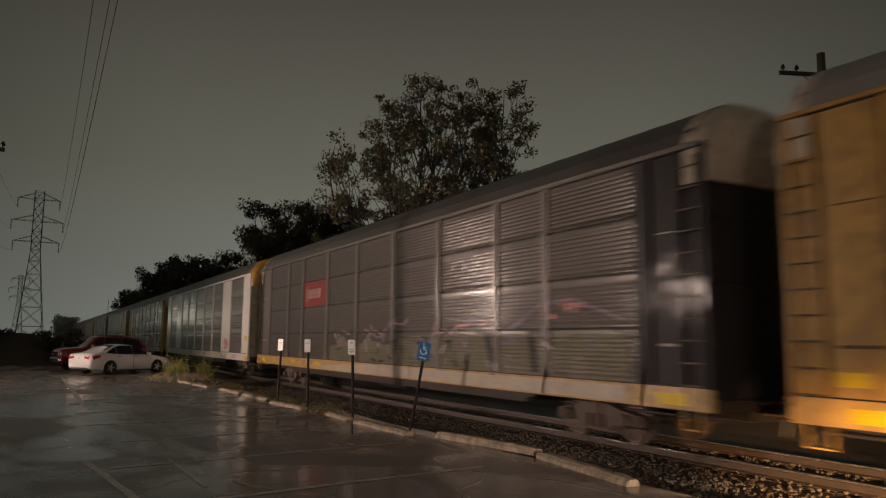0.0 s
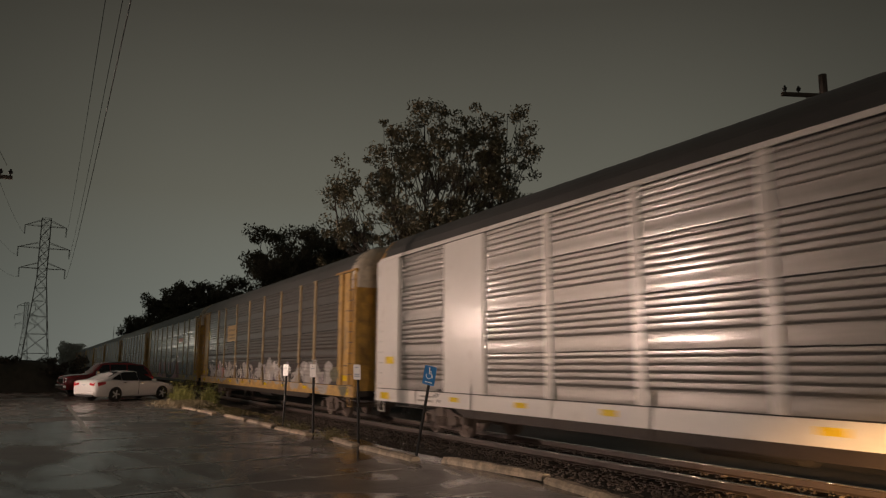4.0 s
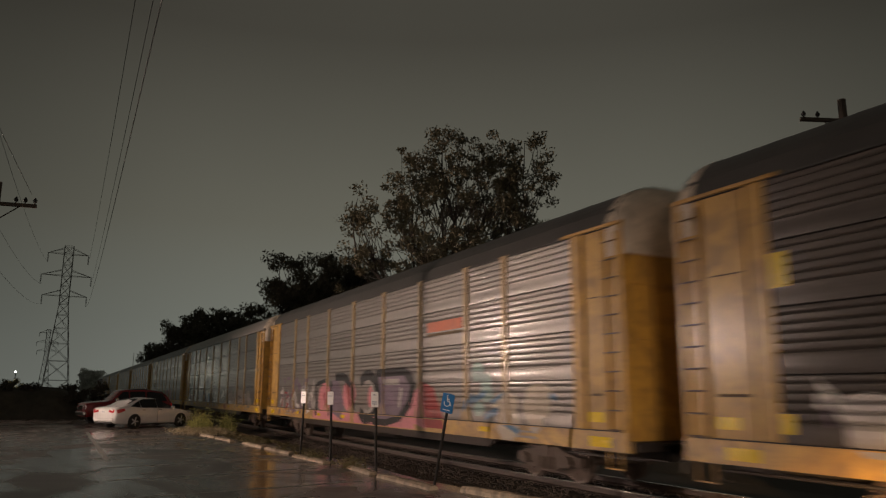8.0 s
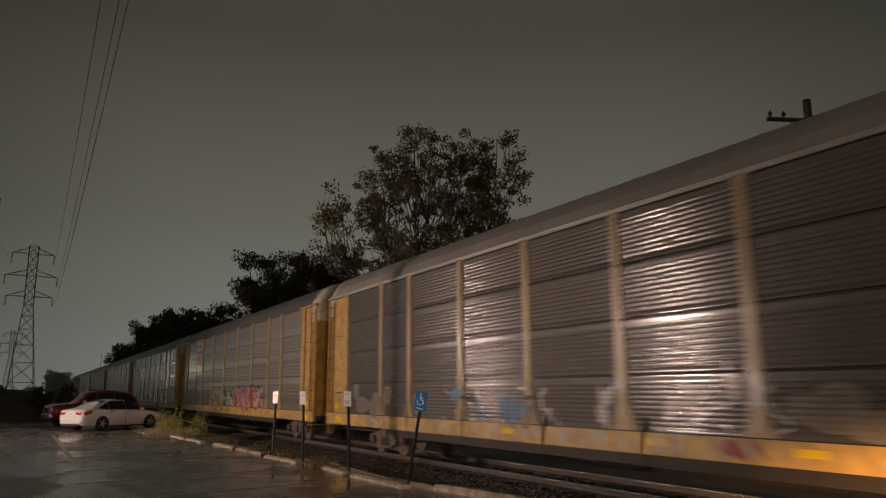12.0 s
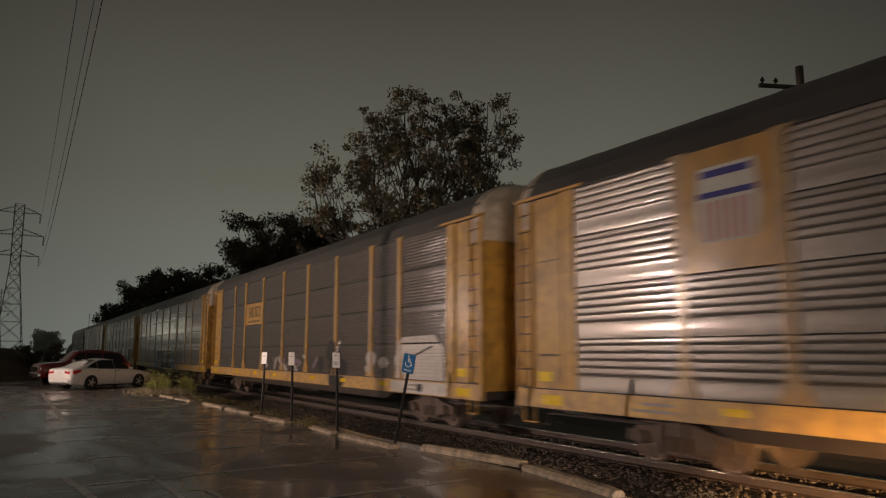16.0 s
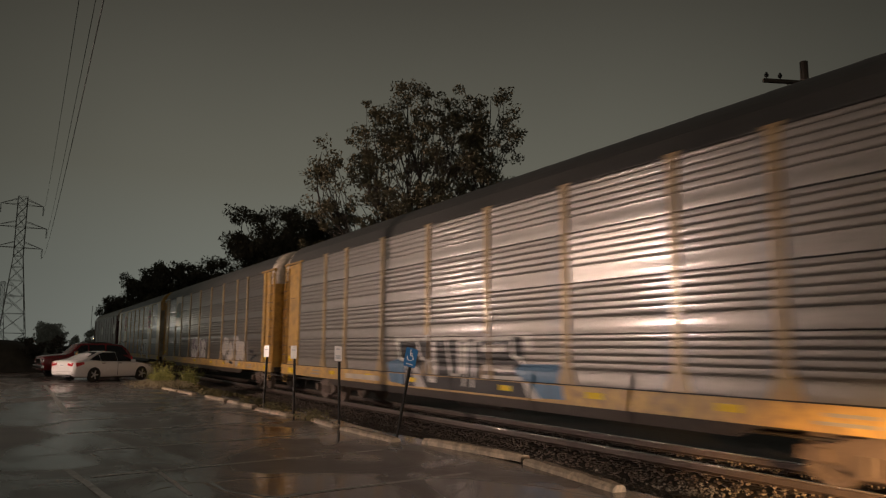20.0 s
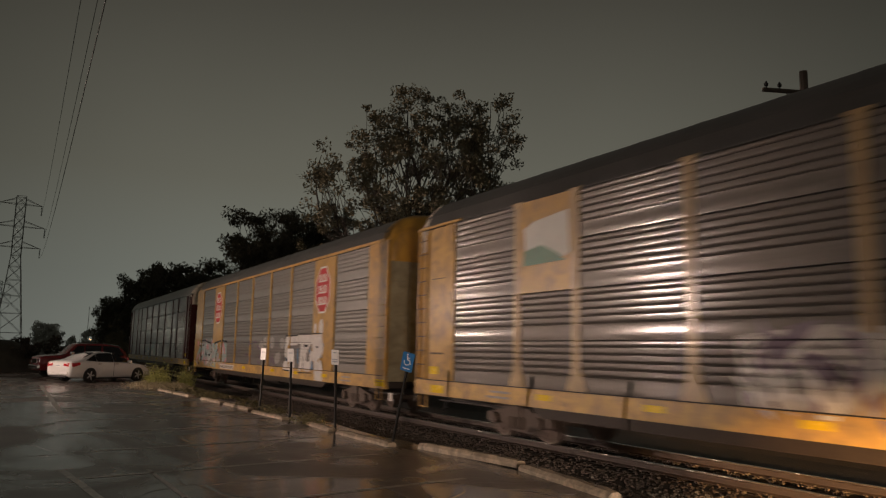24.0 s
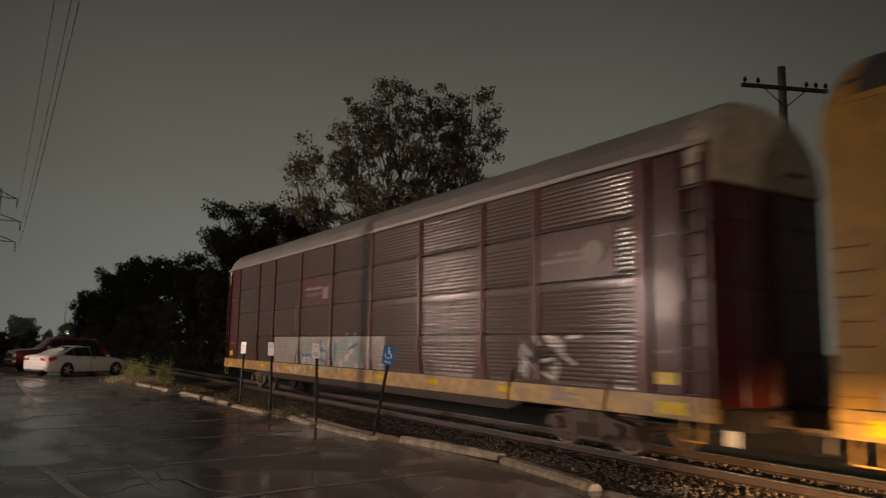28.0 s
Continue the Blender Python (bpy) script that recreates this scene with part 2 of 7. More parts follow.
YELLOW = (0.50, 0.27, 0.035)
M = {
    "asphalt": wet_asphalt(),
    "line_paint": surface("worn_line_paint", (0.50, 0.475, 0.44), 0.35, amount=0.45, grain=25, stain=2.0, dirt=(0.20, 0.18, 0.16), dirt_amount=0.6),
    "dirt": surface("wet_dirt", (0.065, 0.052, 0.042), 0.75, amount=0.5, grain=14, stain=0.4, bump=0.7, relief=0.04),
    "ballast": surface("ballast_stone", (0.12, 0.096, 0.078), 0.7, spec=0.25, amount=0.7, grain=9, stain=3.0, bump=0.3),
    "pale_stone": surface("pale_gravel_stone", (0.34, 0.30, 0.25), 0.3, amount=0.5, grain=9, stain=3.0, bump=0.3),
    "concrete": surface("weathered_concrete", (0.54, 0.42, 0.29), 0.6, amount=0.3, grain=40, stain=2.0, bump=0.4, dirt=(0.12, 0.11, 0.09), dirt_amount=0.5),
    "rail_steel": surface("rail_steel", (0.74, 0.69, 0.64), 0.22, 0.9, amount=0.2, grain=60, stain=4),
    "rail_rust": surface("rusty_rail_side", (0.06, 0.042, 0.032), 0.6, 0.2, amount=0.4, grain=50, stain=4),
    "tie": surface("creosoted_tie", (0.035, 0.028, 0.023), 0.7, amount=0.5, grain=25, stain=3, bump=0.6, stretch=(0.3, 1, 1)),
    "yellow": surface("weathered_yellow_paint", YELLOW, 0.38, amount=0.16, grain=30, stain=0.9, dirt=(0.20, 0.11, 0.04), dirt_amount=0.25, bump=0.08, coat=0.6, wet=0.18, wave=0.02),
    "yellow_end": surface("chalky_yellow_paint", (0.54, 0.305, 0.052), 0.55, amount=0.2, grain=30, stain=0.9, dirt=(0.16, 0.09, 0.035), dirt_amount=0.3, bump=0.12, coat=0.35, wet=0.24),
    "yellow_sill": surface("grimy_yellow_sill_paint", (0.62, 0.37, 0.085), 0.45, amount=0.25, grain=20, stain=1.3, dirt=(0.22, 0.14, 0.08), dirt_amount=0.45, bump=0.12, coat=0.4, wet=0.25),
    "yellow_faded": surface("sun_faded_yellow_paint", (0.42, 0.28, 0.115), 0.42, amount=0.2, grain=30, stain=0.9, dirt=(0.22, 0.14, 0.07), dirt_amount=0.35, bump=0.08, coat=0.5, wet=0.2),
    "white": surface("grimy_white_paint", (0.80, 0.75, 0.70), 0.36, amount=0.06, grain=30, stain=0.5, dirt=(0.45, 0.38, 0.31), dirt_amount=-0.25, bump=0.08, coat=0.7, wet=0.2, wave=0.02),
    "oxide": surface("oxide_red_paint", (0.080, 0.013, 0.011), 0.34, amount=0.25, grain=30, stain=0.8, dirt=(0.09, 0.05, 0.04), dirt_amount=0.1, bump=0.08, coat=0.12, wet=0.2, spec=0.2, wave=0.02),
    "black": surface("sooty_black_paint", (0.018, 0.017, 0.018), 0.6, amount=0.4, grain=30, stain=0.8, bump=0.08, coat=0.08, spec=0.3, wave=0.02),
    "door_olive": surface("dull_olive_cream_door_paint", (0.34, 0.31, 0.21), 0.5, amount=0.25, grain=30, stain=0.9, dirt=(0.16, 0.13, 0.08), dirt_amount=0.3, bump=0.1, coat=0.3, wet=0.25),
    "taupe": surface("dull_brown_post_paint", (0.10, 0.082, 0.068), 0.45, amount=0.3, grain=30, stain=0.8, bump=0.08, coat=0.7, wet=0.2, wave=0.02),
    "galv_dark": surface("sooty_galvanised_panel", (0.082, 0.070, 0.062), 0.5, 0.25, amount=0.25, grain=18, stain=0.8, bump=0.10, spec=0.15, coat=0.9, wet=0.15, wave=0.006, stretch=(1, 0.14, 1)),
    "galv_brown": surface("brown_stained_panel", (0.075, 0.049, 0.039), 0.5, 0.2, amount=0.25, grain=18, stain=0.8, bump=0.10, spec=0.15, coat=0.6, wet=0.15, wave=0.005, stretch=(1, 0.14, 1)),
    "galv_mid": surface("dull_galvanised_panel", (0.115, 0.101, 0.089), 0.45, 0.4, spec=0.25, amount=0.2, grain=18, stain=0.8, bump=0.10, coat=0.75, wet=0.15, wave=0.003, stretch=(1, 0.14, 1)),
    "galv_light": surface("bright_aluminium_panel", (0.235, 0.217, 0.20), 0.42, 0.6, amount=0.16, grain=18, stain=0.7, bump=0.08, coat=0.75, wet=0.15, wave=0.003, stretch=(1, 0.14, 1)),
    "galv_new": surface("newer_bright_panel", (0.42, 0.395, 0.37), 0.4, 0.75, amount=0.16, grain=18, stain=0.7, bump=0.08, coat=0.75, wet=0.15, wave=0.003, stretch=(1, 0.14, 1)),
    "roof_dark": surface("dark_roof_sheet", (0.085, 0.082, 0.078), 0.5, 0.3, amount=0.25, grain=16, stain=0.5, bump=0.1, coat=0.12, wet=0.2),
    "roof_pale": surface("pale_roof_sheet", (0.30, 0.28, 0.26), 0.5, 0.3, amount=0.22, grain=16, stain=0.5, bump=0.1, coat=0.12, wet=0.2),
    "cap": surface("chalky_roof_end", (0.62, 0.54, 0.43), 0.55, amount=0.25, grain=20, stain=1.2, dirt=(0.26, 0.22, 0.17), dirt_amount=0.3),
    # the rungs' shading is put into this dark brown
    "rung": surface("shaded_brown_rung", (0.13, 0.088, 0.05), 0.5, 0.2, amount=0.3, grain=40, stain=4),
    "under": surface("grimy_underframe", (0.035, 0.029, 0.025), 0.6, 0.2, amount=0.4, grain=25, stain=2),
    "truck": surface("dusty_truck_casting", (0.11, 0.078, 0.06), 0.65, 0.1, amount=0.35, grain=30, stain=3, bump=0.3),
    "wheel": surface("brown_wheel_steel", (0.13, 0.095, 0.075), 0.5, 0.4, amount=0.3, grain=30, stain=4),
    "reflector": surface("yellow_reflector", (0.86, 0.60, 0.015), 0.25, amount=0.08, stain=6),
    "seam": surface("dark_seam", (0.02, 0.018, 0.017), 0.7, amount=0.2),
    "stencil": surface("faded_white_stencil", (0.30, 0.27, 0.23), 0.5, amount=0.3, stain=4),
    "logo_red": surface("logo_red", (0.45, 0.030, 0.032), 0.5, spec=0.25, amount=0.2, stain=2),
    "sign_red": surface("faded_red_emblem", (0.22, 0.026, 0.022), 0.5, spec=0.2, amount=0.25, stain=2),
    "logo_blue": surface("logo_blue", (0.035, 0.04, 0.26), 0.5, spec=0.25, amount=0.2, stain=2),
    "logo_pink": surface("faded_stripe_pink", (0.50, 0.22, 0.22), 0.5, amount=0.2, stain=2),
    "logo_green": surface("logo_green", (0.03, 0.17, 0.10), 0.4, amount=0.2, stain=2),
    "logo_white": surface("logo_white", (0.66, 0.66, 0.62), 0.5, spec=0.3, amount=0.12, stain=2),
    "logo_orange": surface("logo_orange", (0.62, 0.13, 0.04), 0.4, amount=0.2, stain=2),
    "logo_brown": surface("logo_brown", (0.13, 0.085, 0.035), 0.55, spec=0.2, amount=0.2, stain=2),
    "g_pink": surface("spray_pink", (0.66, 0.26, 0.29), 0.45, amount=0.22, grain=12, stain=2, coat=0.45, wet=0.2, spec=0.25),
    "g_black": surface("spray_black", (0.016, 0.015, 0.017), 0.55, amount=0.4, grain=12, stain=2, coat=0.45, wet=0.2, spec=0.25),
    "g_white": surface("spray_white", (0.66, 0.63, 0.60), 0.45, amount=0.2, grain=12, stain=2, coat=0.45, wet=0.2, spec=0.25),
    "g_cream": surface("spray_cream", (0.52, 0.45, 0.36), 0.5, amount=0.25, grain=12, stain=2, coat=0.45, wet=0.2, spec=0.25),
    "g_red": surface("spray_red", (0.33, 0.055, 0.055), 0.45, amount=0.3, grain=12, stain=2, coat=0.45, wet=0.2, spec=0.25),
    "g_green": surface("spray_grey_green", (0.24, 0.27, 0.17), 0.5, amount=0.3, grain=12, stain=2, coat=0.45, wet=0.2, spec=0.25),
    "g_teal": surface("spray_teal", (0.32, 0.44, 0.42), 0.45, amount=0.25, grain=12, stain=2, coat=0.45, wet=0.2, spec=0.25),
    "g_blue": surface("spray_blue", (0.11, 0.22, 0.36), 0.45, amount=0.3, grain=12, stain=2, coat=0.45, wet=0.2, spec=0.25),
    "g_violet": surface("spray_dull_violet", (0.20, 0.15, 0.20), 0.5, amount=0.3, grain=12, stain=2, coat=0.45, wet=0.2, spec=0.25),
    "g_olive": surface("spray_faded_olive", (0.15, 0.14, 0.09), 0.5, amount=0.35, grain=12, stain=1.5, coat=0.45, wet=0.2, spec=0.25),
    "g_taupe": surface("spray_thin_grey", (0.19, 0.165, 0.14), 0.5, amount=0.3, grain=12, stain=1.5, coat=0.45, wet=0.2, spec=0.25),
    "g_silver": surface("spray_dull_silver", (0.42, 0.39, 0.37), 0.4, 0.3, amount=0.3, grain=12, stain=1.5, coat=0.45, wet=0.2, spec=0.25),
    "wood": surface("weathered_pole_wood", (0.075, 0.058, 0.045), 0.8, amount=0.4, grain=20, stain=2, bump=0.5, stretch=(1, 1, 0.15)),
    "tower": surface("galvanised_tower_steel", (0.26, 0.26, 0.25), 0.6, 0.2, amount=0.2, stain=0.5),
    "wire": surface("weathered_wire", (0.06, 0.06, 0.06), 0.5, 0.4, amount=0.1),
    "glass_dark": surface("tinted_car_glass", (0.012, 0.012, 0.014), 0.06, amount=0.1, bump=0),
    "car_white": surface("white_car_paint", (0.84, 0.82, 0.80), 0.25, amount=0.04, stain=1, bump=0, coat=0.8),
    "car_red": surface("red_car_paint", (0.17, 0.010, 0.013), 0.25, amount=0.08, stain=1, bump=0, coat=0.8),
    "chrome": surface("chrome_trim", (0.6, 0.6, 0.6), 0.12, 1.0, amount=0.05, bump=0),
    "rubber": surface("tyre_rubber", (0.018, 0.018, 0.018), 0.7, amount=0.3),
    "alloy": surface("alloy_rim", (0.6, 0.59, 0.58), 0.4, 0.3, amount=0.1),
    "tail": surface("red_tail_lens", (0.55, 0.02, 0.03), 0.1, amount=0.1, bump=0, coat=1.0),
    "lens": surface("clear_lamp_lens", (0.75, 0.75, 0.78), 0.08, 0.5, amount=0.05, bump=0, coat=1.0),
    "post": surface("dark_sign_post", (0.016, 0.015, 0.014), 0.6, 0.2, amount=0.3),
    "sign_white": surface("white_sign_sheet", (0.84, 0.82, 0.80), 0.3, amount=0.06, stain=3),
    "sign_blue": surface("blue_sign_sheet", (0.03, 0.17, 0.42), 0.3, amount=0.08, stain=3),
    "sign_grey": surface("faint_grey_print", (0.45, 0.47, 0.52), 0.4, amount=0.1),
    "bark": surface("dark_bark", (0.060, 0.048, 0.038), 0.85, amount=0.4, grain=12, stain=2, bump=0.8, relief=0.02, stretch=(1, 1, 0.3)),
    "leaf": surface("dark_leaf", (0.12, 0.125, 0.070), 0.55, amount=0.45, grain=3, stain=0.6, bump=0, second=(0.165, 0.135, 0.080)),
    # darker leaf copy; the dense trees' weaker light is put into the colour
    "leaf_dense": surface("dimmed_dense_leaf", (0.058, 0.060, 0.036), 0.6, amount=0.4, grain=3, stain=0.6, bump=0, second=(0.075, 0.066, 0.042)),
    "hedge_leaf": surface("dark_hedge_leaf", (0.062, 0.055, 0.042), 0.6, amount=0.45, grain=3, stain=0.6, bump=0, spec=0.25),
    # haze is painted into this leaf colour, far paler than foliage
    "leaf_far": surface("haze_paled_far_leaf", (0.55, 0.56, 0.52), 0.8, amount=0.3, grain=2, stain=0.3, bump=0),
    "weed": surface("dry_weed", (0.15, 0.15, 0.06), 0.6, amount=0.5, grain=4, stain=1.5, bump=0, second=(0.24, 0.20, 0.10)),
    "weed_green": surface("rank_green_weed", (0.26, 0.30, 0.07), 0.6, amount=0.4, grain=4, stain=1.5, bump=0, second=(0.38, 0.36, 0.12)),
    # grimy brown with the shade below the sill painted in
    "lower_sill": surface("grimy_shaded_side_plate", (0.045, 0.034, 0.027), 0.5, 0.1, amount=0.35, grain=20, stain=1.5, bump=0.2, spec=0.2),
    "pale_grass": surface("pale_dry_grass", (0.42, 0.36, 0.22), 0.7, amount=0.35, grain=4, stain=1.5, bump=0, second=(0.5, 0.42, 0.28)),
    "lamp_white": glow("lit_lamp_head", (1.0, 0.86, 0.74), 40.0),
    "lamp_far": glow("lit_far_lamp", (1.0, 0.9, 0.6), 30.0),
    "lamp_orange": glow("lit_far_orange_lamp", (1.0, 0.5, 0.2), 5.0),
}


# ---- mesh helpers ----
def mesh_of(name, bm, *materials, smooth=False):
    me = bpy.data.meshes.new(name)
    bm.to_mesh(me)
    bm.free()
    for m in materials:
        me.materials.append(M[m])
    if smooth:
        me.polygons.foreach_set("use_smooth", [True] * len(me.polygons))
    return me


def part(name, bm, material, parent, label="", at=None, smooth=False, kind=""):
    """Link a bmesh (or a finished mesh) as one mesh object under a thing or part."""
    me = bm if isinstance(bm, bpy.types.Mesh) else mesh_of(name, bm, material, smooth=smooth)
    ob = new(name, me)
    ob.parent = parent
    if at is not None:
        ob.matrix_basis = at
    if label or kind:
        tagged(ob, label, kind=kind)
    return ob


def thing(name, at, label, category, group="", kind=""):
    ob = new(name)
    ob.matrix_basis = at
    ob.empty_display_size = 0.2
    return tagged(ob, label, category, group, kind)


def box(bm, x0, x1, y0, y1, z0, z1, bevel=0.0):
    m = Matrix.Translation(((x0 + x1) / 2, (y0 + y1) / 2, (z0 + z1) / 2)) @ Matrix.Diagonal((abs(x1 - x0), abs(y1 - y0), abs(z1 - z0), 1))
    made = bmesh.ops.create_cube(bm, size=1, matrix=m)
    if bevel:
        edges = {e for v in made["verts"] for e in v.link_edges}
        bmesh.ops.bevel(bm, geom=list(edges), offset=bevel, segments=1, affect="EDGES")
    return bm


def boxed(x0, x1, y0, y1, z0, z1, bevel=0.0):
    return box(bmesh.new(), x0, x1, y0, y1, z0, z1, bevel)


def tube(bm, a, b, r0, r1=None, sides=6):
    """A tapered round bar from a to b."""
    a, b = Vector(a), Vector(b)
    d = b - a
    m = Matrix.Translation((a + b) / 2) @ d.to_track_quat("Z", "Y").to_matrix().to_4x4()
    bmesh.ops.create_cone(bm, cap_ends=True, segments=sides, radius1=r0, radius2=r0 if r1 is None else r1, depth=d.length, matrix=m)
    return bm


def prism(bm, outline, x0, x1):
    """A solid from an outline in (y, z), pushed out from x0 to x1."""
    a = [bm.verts.new((x0, y, z)) for y, z in outline]
    b = [bm.verts.new((x1, y, z)) for y, z in outline]
    k = len(outline)
    bm.faces.new(a)
    bm.faces.new(b[::-1])
    for i in range(k):
        bm.faces.new((a[i], b[i], b[(i + 1) % k], a[(i + 1) % k]))
    bmesh.ops.recalc_face_normals(bm, faces=bm.faces[:])
    return bm


# ---- ground ----
def ground_z(x):
    """Height of the ground across the line: car park, gravel slope, track bed, far verge."""
    xs = (-900, 7.05, 7.6, 8.9, 13.6, 15.5, 18.0, 900)
    zs = (-0.07, -0.07, -0.20, -0.40, -0.40, -0.45, -0.10, -0.10)
    return float(np.interp(x, xs, zs))


def ground():
    bm = bmesh.new()
    xs = [-900, -200, -60, -20, 0, 6.0] + [6.7 + 0.3 * i for i in range(9)] + [9.6, 11.25, 12.9, 13.6, 15.5, 18, 25, 60, 200, 900]
    ys = [-900, -200, -60, -20] + [1.0 * i for i in range(0, 61, 1)] + [80, 120, 200, 400, 1500]
    rng = random.Random(4)
    rows = [[bm.verts.new((x, y, ground_z(x) + (rng.uniform(-0.035, 0.035) if 6.8 < x < 9 and 0 <= y <= 60 else 0))) for x in xs] for y in ys]
    for r0, r1 in zip(rows, rows[1:]):
        for i in range(len(xs) - 1):
            bm.faces.new((r0[i], r0[i + 1], r1[i + 1], r1[i]))
    ob = new("ground", mesh_of("ground", bm, "dirt"))
    tagged(ob, "dark wet dirt and gravel running on to the horizon", "ground", kind="structure")


def parking_lot():
    """An asphalt slab with a slightly ragged edge on the side of the tracks."""
    bm = bmesh.new()
    rng = random.Random(7)
    edge = [(6.88 + rng.uniform(-0.10, 0.10) - max(0, y - 18) * 0.045, y) for y in [-40, -10] + [1.2 * i for i in range(0, 46)]]
    top = [(-70, -40)] + edge + [(-70, edge[-1][1])]
    a = [bm.verts.new((x, y, 0)) for x, y in top]
    b = [bm.verts.new((x, y, -0.09)) for x, y in top]
    bm.faces.new(a)
    for i in range(len(a)):
        j = (i + 1) % len(a)
        bm.faces.new((a[i], b[i], b[j], a[j]))
    bmesh.ops.recalc_face_normals(bm, faces=bm.faces[:])
    lot = tagged(new("parking_lot", mesh_of("parking_lot", bm, "asphalt")), "cracked rain-soaked asphalt car park with puddles", "car park", kind="structure")

    def stripe(a, b, width=0.12):
        a, b = Vector((*a, 0)), Vector((*b, 0))
        d = b - a
        s = Vector((-d.y, d.x, 0)).normalized() * width / 2
        bm = bmesh.new()
        k = max(2, int(d.length / 0.4))
        rows = []
        for i in range(k + 1):
            p = a + d * i / k
            e = [rng.uniform(0.7, 1.1) for _ in range(2)]
            rows.append([bm.verts.new((p + s * e[0]) + Vector((0, 0, 0.004))), bm.verts.new((p - s * e[1]) + Vector((0, 0, 0.004)))])
        for r0, r1 in zip(rows, rows[1:]):
            bm.faces.new((r0[0], r1[0], r1[1], r0[1]))
        bmesh.ops.recalc_face_normals(bm, faces=bm.faces[:])
        part("painted_line", bm, "line_paint", lot, "worn white parking line")

    for y in (11.7, 14.4, 17.3, 20.1, 22.9, 25.7, 28.5, 31.3):
        stripe((1.0, y - 0.55), (5.6, y + 0.15))
    for y in (9.0, 6.2, 3.4):
        stripe((1.0, y - 0.55), (5.7, y + 0.15))
    stripe((0.75, 12.0), (1.15, 8.6))
    stripe((1.22, 37.0), (1.26, 21.4), 0.16)
    stripe((1.85, 11.6), (1.92, 9.3), 0.07)


def wheel_stops():
    """Concrete wheel stops in a crooked row along the edge; the chamfered ends are worn."""
    spots = [((5.20, 31.2), (5.33, 29.1), 0.13), ((5.36, 28.9), (5.5, 26.9), 0.13), ((5.68, 25.8), (5.78, 23.5), 0.13), ((5.80, 23.2), (5.90, 20.8), 0.13),
             ((5.74, 19.9), (5.92, 17.8), 0.14), ((6.06, 16.5), (6.00, 14.95), 0.14), ((5.98, 14.5), (6.04, 12.2), 0.15), ((6.36, 11.65), (6.70, 9.18), 0.20), ((6.64, 9.02), (6.33, 6.80), 0.17)]
    rng = random.Random(3)
    for a, b, high in spots:
        low = high * 0.6
        push = (1.75 - low) / (1.75 - high)
        a, b, high = [c * push for c in a], [c * push for c in b], low
        a, b = Vector((*a, 0)), Vector((*b, 0))
        d = b - a
        long = d.length
        bm = bmesh.new()
        k = 9
        rings = []
        for i in range(k + 1):
            u = -long / 2 + long * i / k
            end = 0.82 if i in (0, k) else 1.0
            j = lambda s=0.008: rng.uniform(-s, s)
            rings.append([bm.verts.new(v) for v in ((-0.10, u, 0), (-0.095 + j(), u, high * 0.55 * end + j()), (-0.055 + j(), u + j(), high * end + j()), (0.055 + j(), u + j(), high * end + j()), (0.095 + j(), u, high * 0.55 * end + j()), (0.10, u, 0))])
        for r0, r1 in zip(rings, rings[1:]):
            for i in range(5):
                bm.faces.new((r0[i], r0[i + 1], r1[i + 1], r1[i]))
            bm.faces.new((r0[5], r0[0], r1[0], r1[5]))
        bm.faces.new(rings[0])
        bm.faces.new(rings[-1])
        bmesh.ops.recalc_face_normals(bm, faces=bm.faces[:])
        mid = (a + b) / 2
        stop = thing("wheel_stop", pose(mid.x, mid.y, 0, rz=math.degrees(math.atan2(-d.x, d.y))), "worn concrete wheel stop lying along the asphalt edge", "wheel stop", "wheel stops along the car park edge")
        part("block", bm, "concrete", stop)
        for s in (-0.32, 0.32):
            pin = bmesh.new()
            tube(pin, (0, s * long, high - 0.01), (0, s * long, high + 0.012), 0.016, sides=8)
            part("anchor_pin", pin, "rail_rust", stop, "rusty steel anchor pin")


